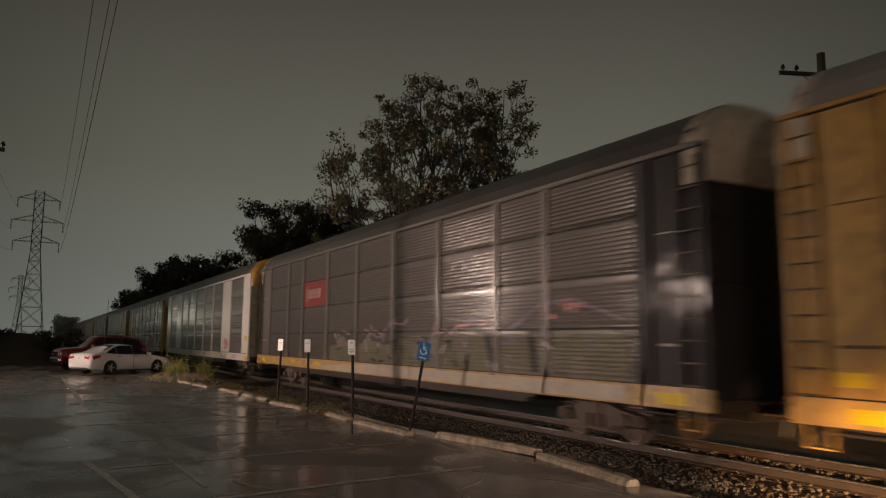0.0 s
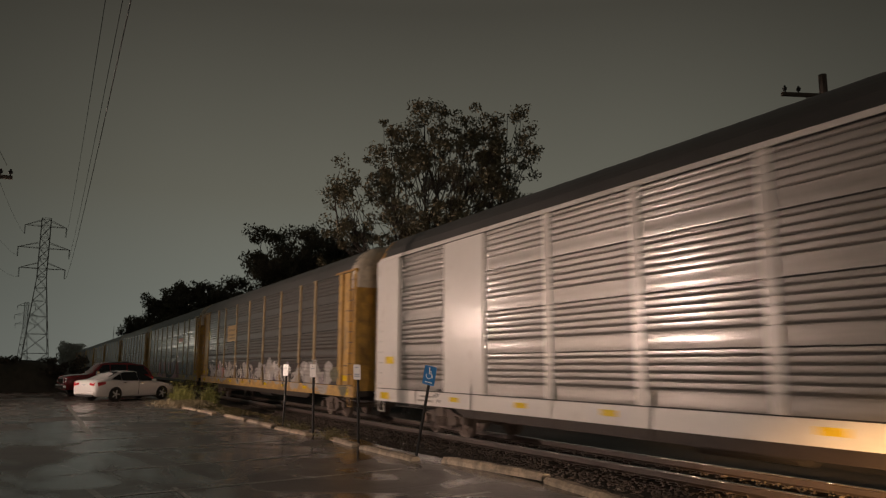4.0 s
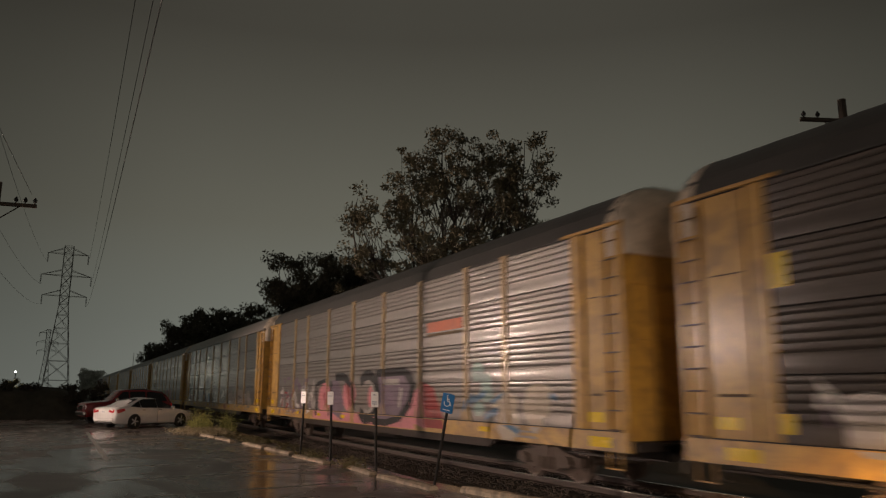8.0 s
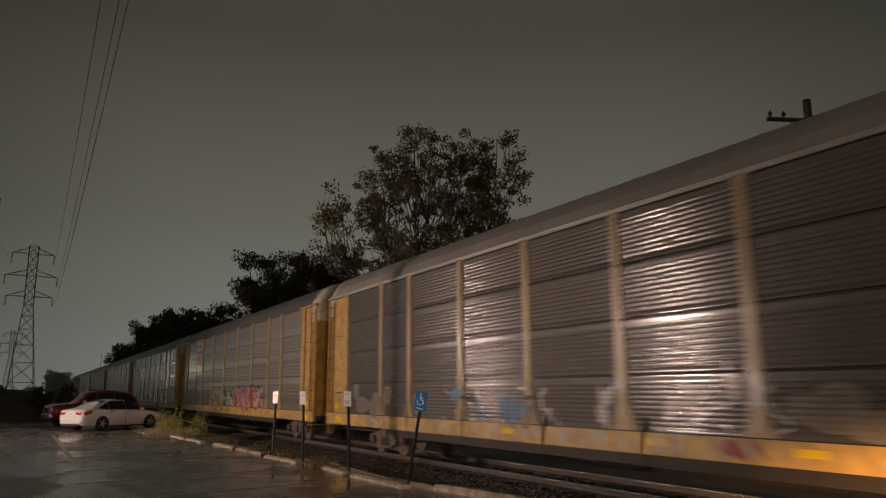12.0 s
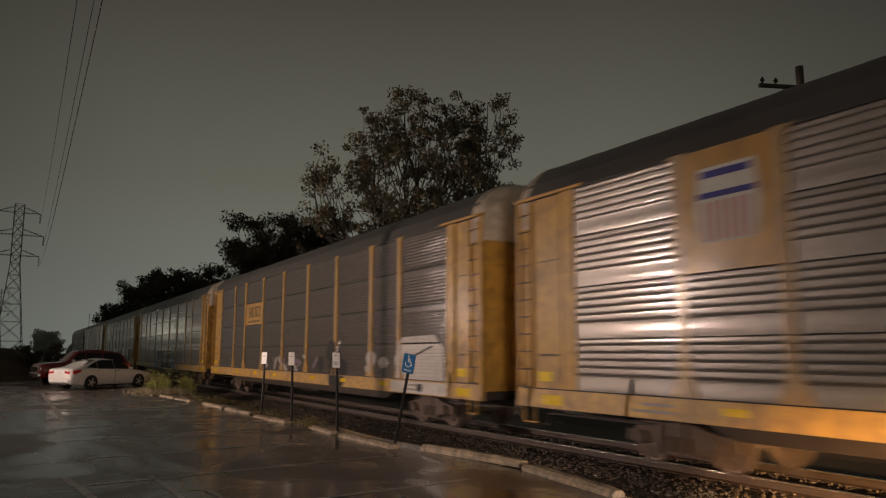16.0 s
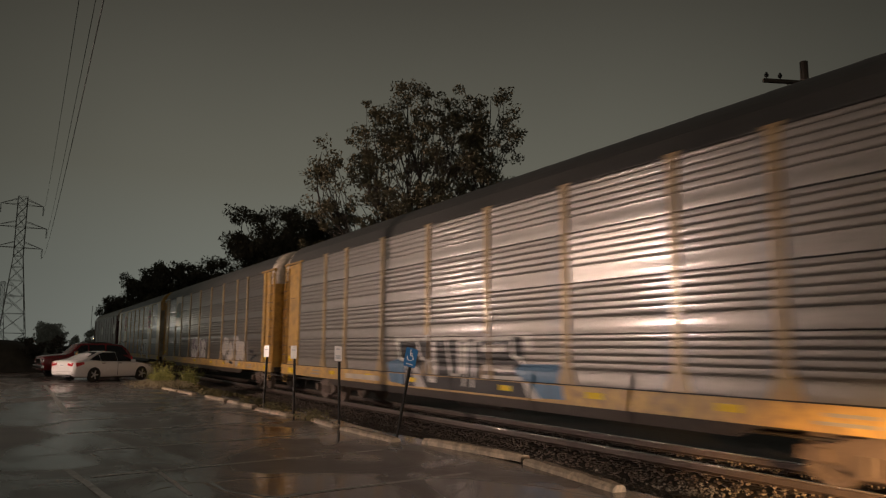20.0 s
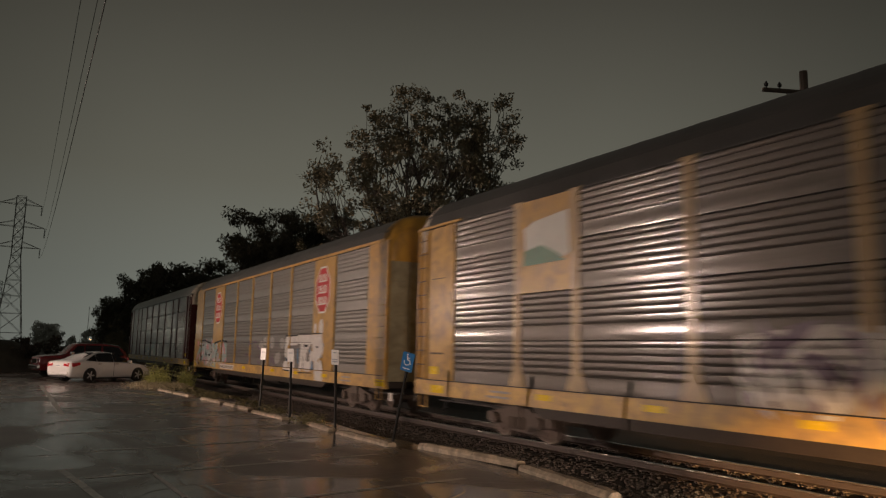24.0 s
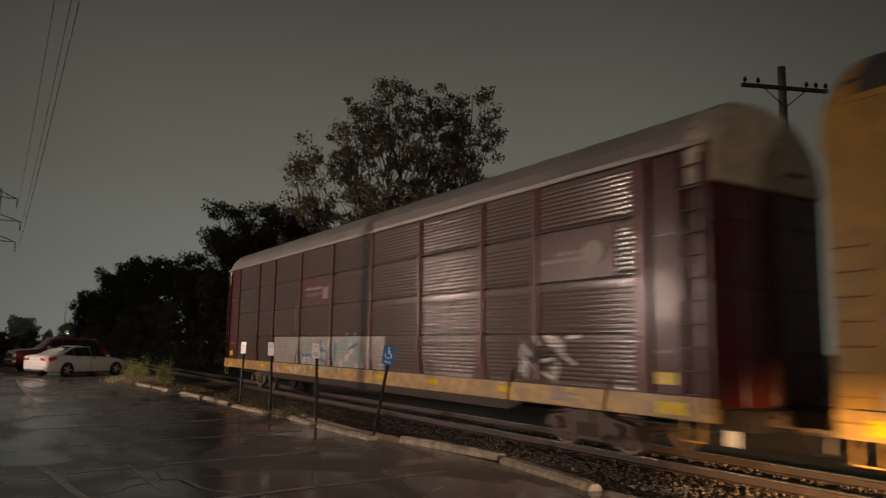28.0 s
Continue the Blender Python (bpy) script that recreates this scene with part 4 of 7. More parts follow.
def railcar(number, label, panel, paint, roof="roof_dark", style="fine", kind="post", sill=None, door=None, posts=None, eave=None, cap="cap", plates=(), skip=(), alt=None):
    """A covered car carrier: corrugated side panels between posts, arched roof, end doors, ladders, sill and two trucks. Its origin is on the rail top."""
    sill, door, posts = sill or paint, door or paint, posts or paint
    car = thing("railcar", pose(TRACK_X, GAP_Y + PITCH * (number - 0.5), RAIL_Z), label, "railcar", "car carriers of the passing train")
    h = HALF[kind]

    def fitted(key, make):
        return shared((key, kind), make)

    splits = PLATE_SPLITS if kind == "plate" else SPLITS
    part("inner_rack", fitted("core", lambda: mesh_of("inner_rack", boxed(-1.444, 1.47, -h + 0.05, h - 0.05, 1.0, EAVE + 0.05), "seam")), "", car, "dark rack behind the panels")
    # far side, simple sheet between top and sill
    part("far_side", fitted(("far", panel), lambda: mesh_of("far_side", boxed(1.475, 1.53, -h, h, SILL_HI, EAVE), panel)), "", car)
    for s in (-1, 1):
        def make_sill():
            bm = bmesh.new()
            x0 = FACE - 0.002 if s < 0 else 1.44
            prism(bm, [(-h, SILL_LO), (-h + 1.2, SILL_LO - 0.0), (h, SILL_LO), (h, SILL_HI), (-h, SILL_HI)], x0, x0 + 0.11)
            box(bm, x0 - 0.008, x0 + 0.11, -h + 0.1, h - 0.1, SILL_HI - 0.004, SILL_HI + 0.010)
            return mesh_of("side_sill", bm, "yellow_sill" if sill == "yellow" else sill)
        part("side_sill", fitted(("sill", sill, s), make_sill), "", car)
    # panels and posts
    for i, (a, b) in enumerate(zip(splits, splits[1:])):
        for r in range(4):
            if (i, r) in skip:
                continue
            if kind == "plate" and i in (1, 7):
                continue
            part("side_panel", sheet(b - a - 0.16, r, style, (alt or {}).get((i, r), panel)), "", car, at=pose(0, a + 0.08 - DATUM, 0))
        if kind == "plate" and i in (1, 7):
            part("wide_plate", fitted(("wide", paint), lambda: mesh_of("wide_plate", boxed(FACE + 0.012, -1.44, 0, 2.1, SILL_HI, EAVE + 0.02), paint)), "", car, at=pose(0, a - DATUM, 0))
    for i in range(1, len(splits) - 1):
        if kind == "plate" and i in (1, 2, 7, 8):
            continue
        part("post", post_mesh(posts, kind == "post"), "", car, at=pose(0, splits[i] - DATUM, 0))
    for (v0, v1, z0, z1) in plates:
        part("sign_plate", boxed(FACE + 0.004, -1.44, v0 - DATUM, v1 - DATUM, z0, z1), paint, car)
    # ends
    for e in (-1, 1):
        end = door if door != "black" or e < 0 else paint
        end = "yellow_end" if end == "yellow" else end
        near = splits[0] - DATUM + h if e < 0 else h - splits[-1] + DATUM

        def at_v(v):
            return (v - h) if e < 0 else (h - v)

        if kind == "plate":
            a, b = sorted((at_v(0.0), at_v(near)))
            part("end_plate", boxed(FACE, -1.44, a, b, SILL_HI, EAVE + 0.02, 0.01), paint, car)
            y0, y1 = sorted((at_v(0.06), at_v(0.46)))

            def make_grab():
                bm = tube(bmesh.new(), (FACE - 0.05, y0, 0), (FACE - 0.05, y1, 0), 0.014, sides=6)
                for y in (y0, y1):
                    tube(bm, (FACE - 0.05, y, 0), (FACE + 0.02, y, 0), 0.014, sides=6)
                return mesh_of("grab_iron", bm, paint)
            for k in range(8):
                part("grab_iron", fitted(("grab", e, paint), make_grab), "", car, at=pose(0, 0, 1.05 + 0.33 * k))
        else:
            for v0, v1, d0 in ((near - 0.30, near + 0.06, FACE), (0.62, near - 0.38, FACE + 0.045), (0.0, 0.12, FACE + 0.02)):
                a, b = sorted((at_v(v0), at_v(v1)))
                part("end_panel" if v0 > 0.5 and v0 < 0.7 else "corner_post", boxed(d0, -1.44, a, b, SILL_HI, EAVE - 0.02, 0.008), end, car)
            a, b = sorted((at_v(0.10), at_v(0.56)))
            part("ladder_bay", boxed(FACE + 0.07, -1.44, a, b, SILL_HI, EAVE - 0.02), end, car)
            ladder = part("ladder", ladder_mesh(end), "", car, at=pose(0, at_v(0.33), 0))
            rung = fitted("rung", lambda: mesh_of("rung", tube(bmesh.new(), (-1.575, -0.21, 0), (-1.575, 0.21, 0), 0.016, sides=6), "rung"))
            for k in range(11):
                part("rung", rung, "", ladder, at=pose(0, 0, 1.25 + k * 0.375))
            a, b = sorted((at_v(0.0), at_v(near + 0.35)))
            part("eave_strip", boxed(FACE - 0.03, -1.44, a, b, EAVE - 0.02, EAVE + 0.055, 0.008), eave or paint, car)
            for z, hh in ((1.9, 0.10), (3.9, 0.05)):
                a, b = sorted((at_v(0.74), at_v(near - 0.46)))
                part("stencil_bar", boxed(FACE + 0.040, FACE + 0.046, a, b, z, z + hh * 0.5), "logo_brown" if paint == "yellow" else "stencil", car, "block of unreadable stencilled print")
        # end doors, folded slightly, and the roof end above them
        for i, (xa, xb) in enumerate(((-1.50, -0.78), (-0.77, -0.01), (0.01, 0.77), (0.78, 1.50))):
            def make_leaf():
                bm = bmesh.new()
                box(bm, xa, xb, h - 0.10, h + (0.02 if i in (1, 2) else 0.0), 1.05, 4.72, 0.01)
                for z in (1.9, 3.0, 4.1):
                    box(bm, xa + 0.03, xb - 0.03, h - 0.01, h + 0.045, z, z + 0.06)
                if i in (1, 2):
                    xx = -0.15 if i == 1 else 0.15
                    tube(bm, (xx, h + 0.06, 1.2), (xx, h + 0.06, 4.6), 0.02, sides=6)
                return mesh_of("door_leaf", bm, "yellow_end" if door == "yellow" else door)
            part("door_leaf", fitted(("door", door, i), make_leaf), "", car, at=pose(0, 0, 0, rz=0 if e > 0 else 180))

        def make_cap():
            bm = bmesh.new()
            xs = [-1.52 + 3.04 * i / 20 for i in range(21)]
            rows = [[bm.verts.new((x * k, h + y, max(4.70, roof_outline(x) + dz))) for x in xs] for y, dz, k in ((-0.46, 0.014, 1.0), (-0.30, 0.012, 1.0), (-0.16, -0.03, 0.998), (-0.04, -0.13, 0.99), (0.05, -0.30, 0.975), (0.08, -0.50, 0.97))]
            rows.append([bm.verts.new((x * 0.97, h + 0.085, 4.70)) for x in xs])
            for r0, r1 in zip(rows, rows[1:]):
                for i in range(20):
                    bm.faces.new((r0[i], r0[i + 1], r1[i + 1], r1[i]))
            for j in (0, -1):
                back = bm.verts.new((rows[0][j].co.x, h - 0.46, 4.70))
                bm.faces.new([r[j] for r in rows] + [back])
            bmesh.ops.recalc_face_normals(bm, faces=bm.faces[:])
            return mesh_of("roof_end", bm, cap, smooth=True)
        part("roof_end", fitted(("cap", cap), make_cap), "", car, at=pose(0, 0, 0, rz=0 if e > 0 else 180), label="pale rounded roof end")
        if cap == "cap":
            vent = fitted("vent", lambda: mesh_of("vent_slot", boxed(-1.05, -0.45, h + 0.06, h + 0.095, 5.02, 5.09, 0.01), "seam"))
            part("vent_slot", vent, "", car, at=pose(0, 0, 0, rz=0 if e > 0 else 180))
        step = fitted(("step", sill), lambda: mesh_of("sill_step", box(box(boxed(-1.54, -1.51, -0.20, -0.175, 0.52, 0.86), -1.54, -1.51, 0.175, 0.20, 0.52, 0.86), -1.55, -1.49, -0.20, 0.20, 0.50, 0.525), "yellow_sill" if sill == "yellow" else sill))
        part("sill_step", step, "", car, at=pose(0, at_v(0.42), 0))
        lever = fitted("lever", lambda: mesh_of("uncoupling_lever", tube(tube(tube(bmesh.new(), (-1.42, h + 0.16, 0.84), (-0.55, h + 0.16, 0.80), 0.016), (-0.55, h + 0.16, 0.80), (-0.25, h + 0.40, 0.92), 0.016), (-1.42, h + 0.16, 0.84), (-1.46, h + 0.16, 0.60), 0.016), "stencil"))
        part("uncoupling_lever", lever, "", car, "pale bent uncoupling lever", at=pose(0, 0, 0, rz=0 if e > 0 else 180))
        hose = fitted("hose", lambda: mesh_of("air_hose", tube(tube(tube(bmesh.new(), (-0.35, h + 0.1, 0.70), (-0.35, h + 0.35, 0.55), 0.028), (-0.35, h + 0.35, 0.55), (-0.30, h + 0.55, 0.32), 0.028), (-0.30, h + 0.55, 0.32), (-0.27, h + 0.70, 0.33), 0.03), "rubber"))
        part("air_hose", hose, "", car, "black rubber air hose", at=pose(0, 0, 0, rz=0 if e > 0 else 180))
        cp = fitted("coupler", lambda: mesh_of("coupler", box(box(bmesh.new(), -0.10, 0.10, h - 0.2, PITCH / 2 - 0.1, 0.72, 0.95, 0.03), -0.17, 0.17, PITCH / 2 - 0.3, PITCH / 2 - 0.004, 0.66, 1.0, 0.05), "truck"))
        part("coupler", cp, "", car, at=pose(0, 0, 0, rz=0 if e > 0 else 180))
        deck = fitted("end_deck", lambda: mesh_of("end_deck", box(boxed(-1.45, 1.45, h - 0.05, h + 0.12, 0.86, 1.03), -0.9, 0.9, h + 0.05, h + 0.40, 0.98, 1.02), "under"))
        part("end_platform", deck, "", car, at=pose(0, 0, 0, rz=0 if e > 0 else 180))
    # roof
    def make_roof():
        bm = bmesh.new()
        xs = [-1.53 + 3.06 * i / 24 for i in range(25)]
        ys = []
        for i in range(19):
            y = -h + 0.28 + (2 * h - 0.56) * i / 18
            ys += [(y - 0.05, 0.0), (y - 0.03, 0.007), (y + 0.03, 0.007), (y + 0.05, 0.0)]
        rows = [[bm.verts.new((x, y, roof_outline(x) + up)) for x in xs] for y, up in ys]
        for r0, r1 in zip(rows, rows[1:]):
            for i in range(24):
                bm.faces.new((r0[i], r0[i + 1], r1[i + 1], r1[i]))
        edge = [[bm.verts.new((-1.53, y, EAVE - 0.03)) for y, up in ys], [bm.verts.new((1.53, y, EAVE - 0.03)) for y, up in ys]]
        for k in range(len(ys) - 1):
            bm.faces.new((rows[k][0], rows[k + 1][0], edge[0][k + 1], edge[0][k]))
            bm.faces.new((rows[k][-1], edge[1][k], edge[1][k + 1], rows[k + 1][-1]))
        bmesh.ops.recalc_face_normals(bm, faces=bm.faces[:])
        return mesh_of("roof", bm, roof, smooth=False)
    part("roof", fitted(("roof", roof), make_roof), "", car)
    if eave:
        part("eave_rail", boxed(FACE - 0.012, -1.50, -h + 0.2, h - 0.2, EAVE - 0.015, EAVE + 0.09, 0.01), eave, car)
    part("sill_gap", fitted("sill_gap", lambda: mesh_of("sill_gap", boxed(-1.556, -1.50, -h + 0.2, h - 0.2, SILL_HI + 0.011, SILL_HI + 0.033), "seam")), "", car)
    part("eave_gap", fitted("eave_gap", lambda: mesh_of("eave_gap", boxed(-1.545, -1.50, -h + 0.3, h - 0.3, EAVE - 0.035, EAVE - 0.012), "seam")), "", car)
    # underframe, trucks and wheels
    part("centre_sill", fitted("csill", lambda: mesh_of("centre_sill", box(box(bmesh.new(), -0.40, 0.40, -h + 0.1, h - 0.1, 0.62, 1.0), -1.43, 1.43, -h + 0.1, h - 0.1, 0.93, 1.0), "under")), "", car)

    part("lower_sill", fitted("lower_sill", lambda: mesh_of("lower_sill", prism(bmesh.new(), [(-h + 5.0, 0.78), (-h + 5.4, 0.62), (h - 5.6, 0.62), (h - 5.2, 0.78), (h - 5.2, 0.84), (-h + 5.0, 0.84)], -1.48, -1.42), "lower_sill")), "", car, "grimy brown plate below the sill, darkened for shade")
    beam = fitted("beam", lambda: mesh_of("cross_bearer", prism(bmesh.new(), [(-0.05, 0.72), (0.05, 0.72), (0.05, 0.95), (-0.05, 0.95)], -1.44, 1.44), "under"))
    for i in range(13):
        part("cross_bearer", beam, "", car, at=pose(0, -8 + 16 * i / 12, 0))
    pipe = fitted("pipe", lambda: mesh_of("brake_pipe", tube(tube(bmesh.new(), (-0.9, -h + 0.3, 0.66), (-0.9, h - 0.3, 0.66), 0.03), (-0.8, -1.5, 0.62), (-0.8, 0.6, 0.62), 0.2, sides=12), "under"))
    part("brake_gear", pipe, "", car)
    for v in ((3.35, 23.45) if kind == "plate" else (3.04, 23.5)):
        tr = part("truck", truck_mesh(), "", car, at=pose(0, v - DATUM, 0))
        for dy in (-0.86, 0.86):
            ws = part("wheelset", wheelset_mesh(), "", tr, at=pose(0, dy, 0.445))
            WHEELS.append((ws, dy))
    # reflective strips and stencilled blocks along the sill
    if kind == "post" and paint in ("yellow", "oxide"):
        for v, z, hh in ((0.62, 1.38, 0.20), (26.68, 1.38, 0.20)):
            part("reflector", boxed(FACE + 0.036, FACE + 0.046, v - 0.22 - DATUM, v + 0.22 - DATUM, z, z + hh), "reflector", car)
    refl = fitted("refl", lambda: mesh_of("reflector", boxed(FACE - 0.012, FACE + 0.0, -0.23, 0.23, SILL_LO + 0.16, SILL_LO + 0.28), "reflector"))
    for v in (5.1, 8.2, 11.2, 15.8, 18.8, 21.9):
        part("reflector", refl, "", car, at=pose(0, v - DATUM, 0))
    wide = fitted("refl_end", lambda: mesh_of("reflector", boxed(FACE - 0.012, FACE + 0.0, -0.32, 0.32, SILL_LO + 0.07, SILL_LO + 0.27), "reflector"))
    for v in (0.48, 26.4):
        part("reflector", wide, "", car, "wide yellow reflector on the sill", at=pose(0, v - DATUM, 0))
    bars = fitted("bars", lambda: mesh_of("stencil_block", box(box(bmesh.new(), FACE - 0.008, FACE, -0.45, 0.30, SILL_LO + 0.22, SILL_LO + 0.27), FACE - 0.008, FACE, -0.45, 0.45, SILL_LO + 0.10, SILL_LO + 0.15), "stencil"))
    for v in (3.2, 23.6):
        part("stencil_block", bars, "", car, "rows of unreadable stencilled print", at=pose(0, v - DATUM, 0))
    return car


def paint_on(car, layers, style, kind="post"):
    """Layers of sprayed paint: (material, outlines), later ones over earlier ones."""
    for i, (material, polys) in enumerate(layers):
        for k, poly in enumerate(polys):
            part("graffiti_mark", spray([poly], PLATE_SPLITS if kind == "plate" else SPLITS, style, i + 0.03 * (k % 30)), material, car)


def badge(car, material, v0, v1, z0, z1, out=0.004, name="emblem"):
    """A flat emblem piece on a plate of the car's side."""
    return part(name, boxed(FACE - out - 0.002, FACE + 0.03, v0 - DATUM, v1 - DATUM, z0, z1), material, car)


def badge_poly(car, material, outline, out=0.004, name="emblem"):
    bm = bmesh.new()
    prism(bm, [(v - DATUM, z) for v, z in outline], FACE - out - 0.002, FACE + 0.02)
    return part(name, bm, material, car)


def train():
    """The passing cars, from the one that has nearly gone by to the last."""
    cars = []
    rng = random.Random(11)
    a0 = railcar(0, "yellow covered car carrier with dull grey panels", "galv_mid", "yellow", eave=None, roof="roof_pale")
    cars.append((0, a0))

    # brown-grey car with black end doors and a red emblem box
    c = railcar(1, "sooty grey-brown car carrier with black ends and a red emblem", "galv_dark", "taupe", door="black", sill="yellow", eave="taupe")
    cars.append((1, c))
    badge(c, "sign_red", 18.03, 20.78, 3.29, 4.29, -0.05, "emblem_plate")
    badge(c, "logo_white", 18.7, 20.2, 3.62, 3.98, -0.045)
    badge(c, "logo_white", 20.3, 20.45, 3.5, 4.1, -0.045)
    pale = [[(v, 1.24), (v + w, 1.22), (v + w * 0.96, z), (v + w * 0.4, z + 0.1), (v + 0.04, z - 0.12)] for v, w, z in ((1.55, 2.4, 2.2), (4.2, 1.8, 2.15), (6.2, 2.7, 2.12), (9.2, 2.6, 2.0), (12.2, 2.6, 1.85), (15.1, 2.5, 1.75))]
    paint_on(c, [("g_olive", pale), ("g_silver", shards(rng, 2, 17, 1.3, 2.1, 12, 0.24)), ("g_taupe", lumps(rng, 2, 17, 1.3, 2.0, 22, 0.3)), ("logo_pink", scrawl(rng, 6.5, 17.5, 2.15, 2.5, 12, 0.05) + scrawl(rng, 2.2, 4.2, 2.5, 2.75, 6, 0.1, 0.6)), ("g_violet", scrawl(rng, 4, 17.5, 1.9, 2.6, 14, 0.10) + [stroke((5.6, 2.2), (4.4, 2.75), 0.09), stroke((4.4, 2.75), (3.2, 2.85), 0.08), stroke((3.2, 2.85), (1.7, 2.4), 0.07)]),
                 ("g_black", scrawl(rng, 6, 17, 1.3, 2.1, 20, 0.08, 0.35) + [stroke((6.5, 2.15), (6.1, 0.9), 0.24), stroke((4.7, 2.2), (4.5, 1.3), 0.2)]), ("g_cream", [[(1.6, 0.87), (18.6, 0.87), (18.6, 1.0), (14.0, 1.17), (1.6, 1.17)]] + shards(rng, 10, 22, 0.95, 1.12, 10, 0.3))], "fine")

    # white car with wide plates
    c = railcar(2, "grimy white car carrier with wide side plates", "galv_light", "white", kind="plate", style="broad", eave="white", door="door_olive", cap="yellow")
    cars.append((2, c))
    paint_on(c, [("g_pink", lumps(rng, 4.8, 6.2, 1.6, 2.2, 3, 0.28)), ("g_black", scrawl(rng, 5.0, 7.0, 0.95, 1.5, 5, 0.10, 0.3) + scrawl(rng, 22.5, 23.5, 0.95, 1.3, 3, 0.08, 0.3))], "broad", "plate")
    badge(c, "reflector", 0.45, 0.95, 1.90, 2.15)
    badge(c, "reflector", 25.75, 26.35, 2.0, 2.22)

    # yellow car, light panels, brown-and-yellow emblem
    c = railcar(3, "yellow car carrier with scuffed grey panels and pale graffiti", "galv_dark", "yellow", style="groove", posts="yellow_faded")
    cars.append((3, c))
    badge(c, "yellow", 18.1, 20.1, 3.3, 4.22, -0.05, "emblem_plate")
    for z in (3.42, 3.62, 3.9):
        badge(c, "logo_brown", 18.3, 19.9, z, z + 0.11, -0.045)
    paint_on(c, [("g_silver", lumps(rng, 1.8, 25, 1.2, 1.9, 44, 0.55)), ("g_cream", shards(rng, 9, 20, 1.2, 2.0, 22, 0.4)), ("g_white", shards(rng, 2, 25, 1.3, 2.05, 34, 0.34)), ("g_pink", lumps(rng, 19, 25, 1.3, 1.9, 4, 0.25)),
                 ("g_black", scrawl(rng, 2, 25, 1.25, 2.1, 26, 0.09, 0.4) + [stroke((v, 1.9), (v - 0.5, 1.0), 0.18) for v in (17.4, 16.2, 14.6, 12.0, 8.6)]), ("g_violet", scrawl(rng, 2, 25, 1.2, 2.1, 20, 0.10, 0.5)), ("g_olive", lumps(rng, 0.4, 1.6, 1.0, 1.9, 4, 0.5))], "groove")

    badge(c, "reflector", 25.36, 25.98, 3.57, 4.12, -0.04, "reflective_plate")
    badge(c, "reflector", 25.44, 26.02, 1.36, 1.66, -0.04, "reflective_plate")
    # yellow car, bright panels, big pink graffiti
    c = railcar(4, "yellow car carrier with bright panels and pink-and-black graffiti", "galv_light", "yellow", style="broad", posts="yellow_faded")
    cars.append((4, c))
    badge(c, "logo_orange", 6.35, 8.55, 3.72, 4.02, -0.05)
    badge(c, "logo_brown", 6.35, 8.55, 3.60, 3.68, -0.05)
    pink = [[(9.3, 0.86), (14.6, 0.86), (14.6, 1.25), (11.5, 1.05), (10.3, 1.3), (9.3, 1.5)], [(8.5, 0.9), (10.4, 1.2), (9.5, 1.9), (9.0, 2.3)], blob(18.2, 1.7, 0.85, 0.66, 10), blob(15.3, 1.85, 0.75, 0.6, 10), [(15.0, 0.88), (19.6, 0.88), (19.6, 1.2), (15.0, 1.2)], blob(13.0, 1.8, 0.35, 0.42, 8)]
    grey = [[(15.9, 0.9), (17.3, 1.2), (17.3, 2.45), (16.5, 2.4), (15.9, 1.6)], [(9.75, 1.75), (10.4, 1.2), (11.4, 1.0), (12.5, 1.05), (12.5, 2.6), (10.2, 2.55), (9.7, 2.25)]]
    black = [stroke((16.9, 2.55), (15.9, 2.55), 0.3), stroke((15.9, 2.55), (14.9, 2.15), 0.3), stroke((14.9, 2.15), (14.75, 1.3), 0.22)] + ring(13.35, 1.8, 0.95, 0.78, 0.36, 40, 320) + [
        stroke((12.6, 2.6), (10.1, 2.62), 0.26), stroke((10.1, 2.6), (9.5, 2.25), 0.34), stroke((9.5, 2.3), (9.75, 1.65), 0.34), stroke((9.75, 1.65), (10.5, 1.15), 0.3), stroke((10.5, 1.15), (11.5, 0.98), 0.22), stroke((11.5, 0.98), (12.8, 0.98), 0.22), stroke((12.5, 2.5), (12.2, 1.6), 0.2),
        stroke((19.3, 2.3), (18.0, 2.45), 0.16), stroke((19.4, 2.3), (19.2, 1.0), 0.16), stroke((17.4, 2.4), (17.5, 1.0), 0.16)]
    paint_on(c, [("g_silver", shards(rng, 19.4, 25, 1.2, 2.2, 26, 0.5)), ("g_pink", pink), ("g_violet", grey), ("g_silver", ring(13.35, 1.8, 0.62, 0.55, 0.16, 60, 300) + [stroke((11.9, 2.3), (10.6, 2.3), 0.2), stroke((10.4, 2.1), (10.6, 1.5), 0.2)]), ("g_red", [stroke((15.5, 2.3), (15.1, 1.4), 0.3), [(7.2, 0.95), (8.6, 0.95), (8.9, 2.3), (8.1, 2.1)], stroke((18.3, 1.9), (17.8, 1.4), 0.25)]), ("g_black", black),
                 ("g_teal", lumps(rng, 4.6, 5.8, 1.5, 2.6, 5, 0.3)), ("g_cream", lumps(rng, 2.2, 5.0, 0.95, 1.9, 7, 0.5)), ("g_violet", scrawl(rng, 19.8, 25.2, 1.0, 2.6, 20, 0.18, 0.6)), ("g_white", scrawl(rng, 19.8, 25.2, 1.1, 2.4, 10, 0.14, 0.5)), ("g_red", scrawl(rng, 20, 25, 1.1, 2.2, 6, 0.12, 0.5)), ("g_blue", scrawl(rng, 2, 7, 1.0, 2.0, 6, 0.15))], "broad")

    # yellow car, dark panels, pale roof
    c = railcar(5, "yellow car carrier with sooty panels and a pale roof", "galv_dark", "yellow", roof="roof_pale", posts="yellow_faded", eave="roof_pale")
    cars.append((5, c))
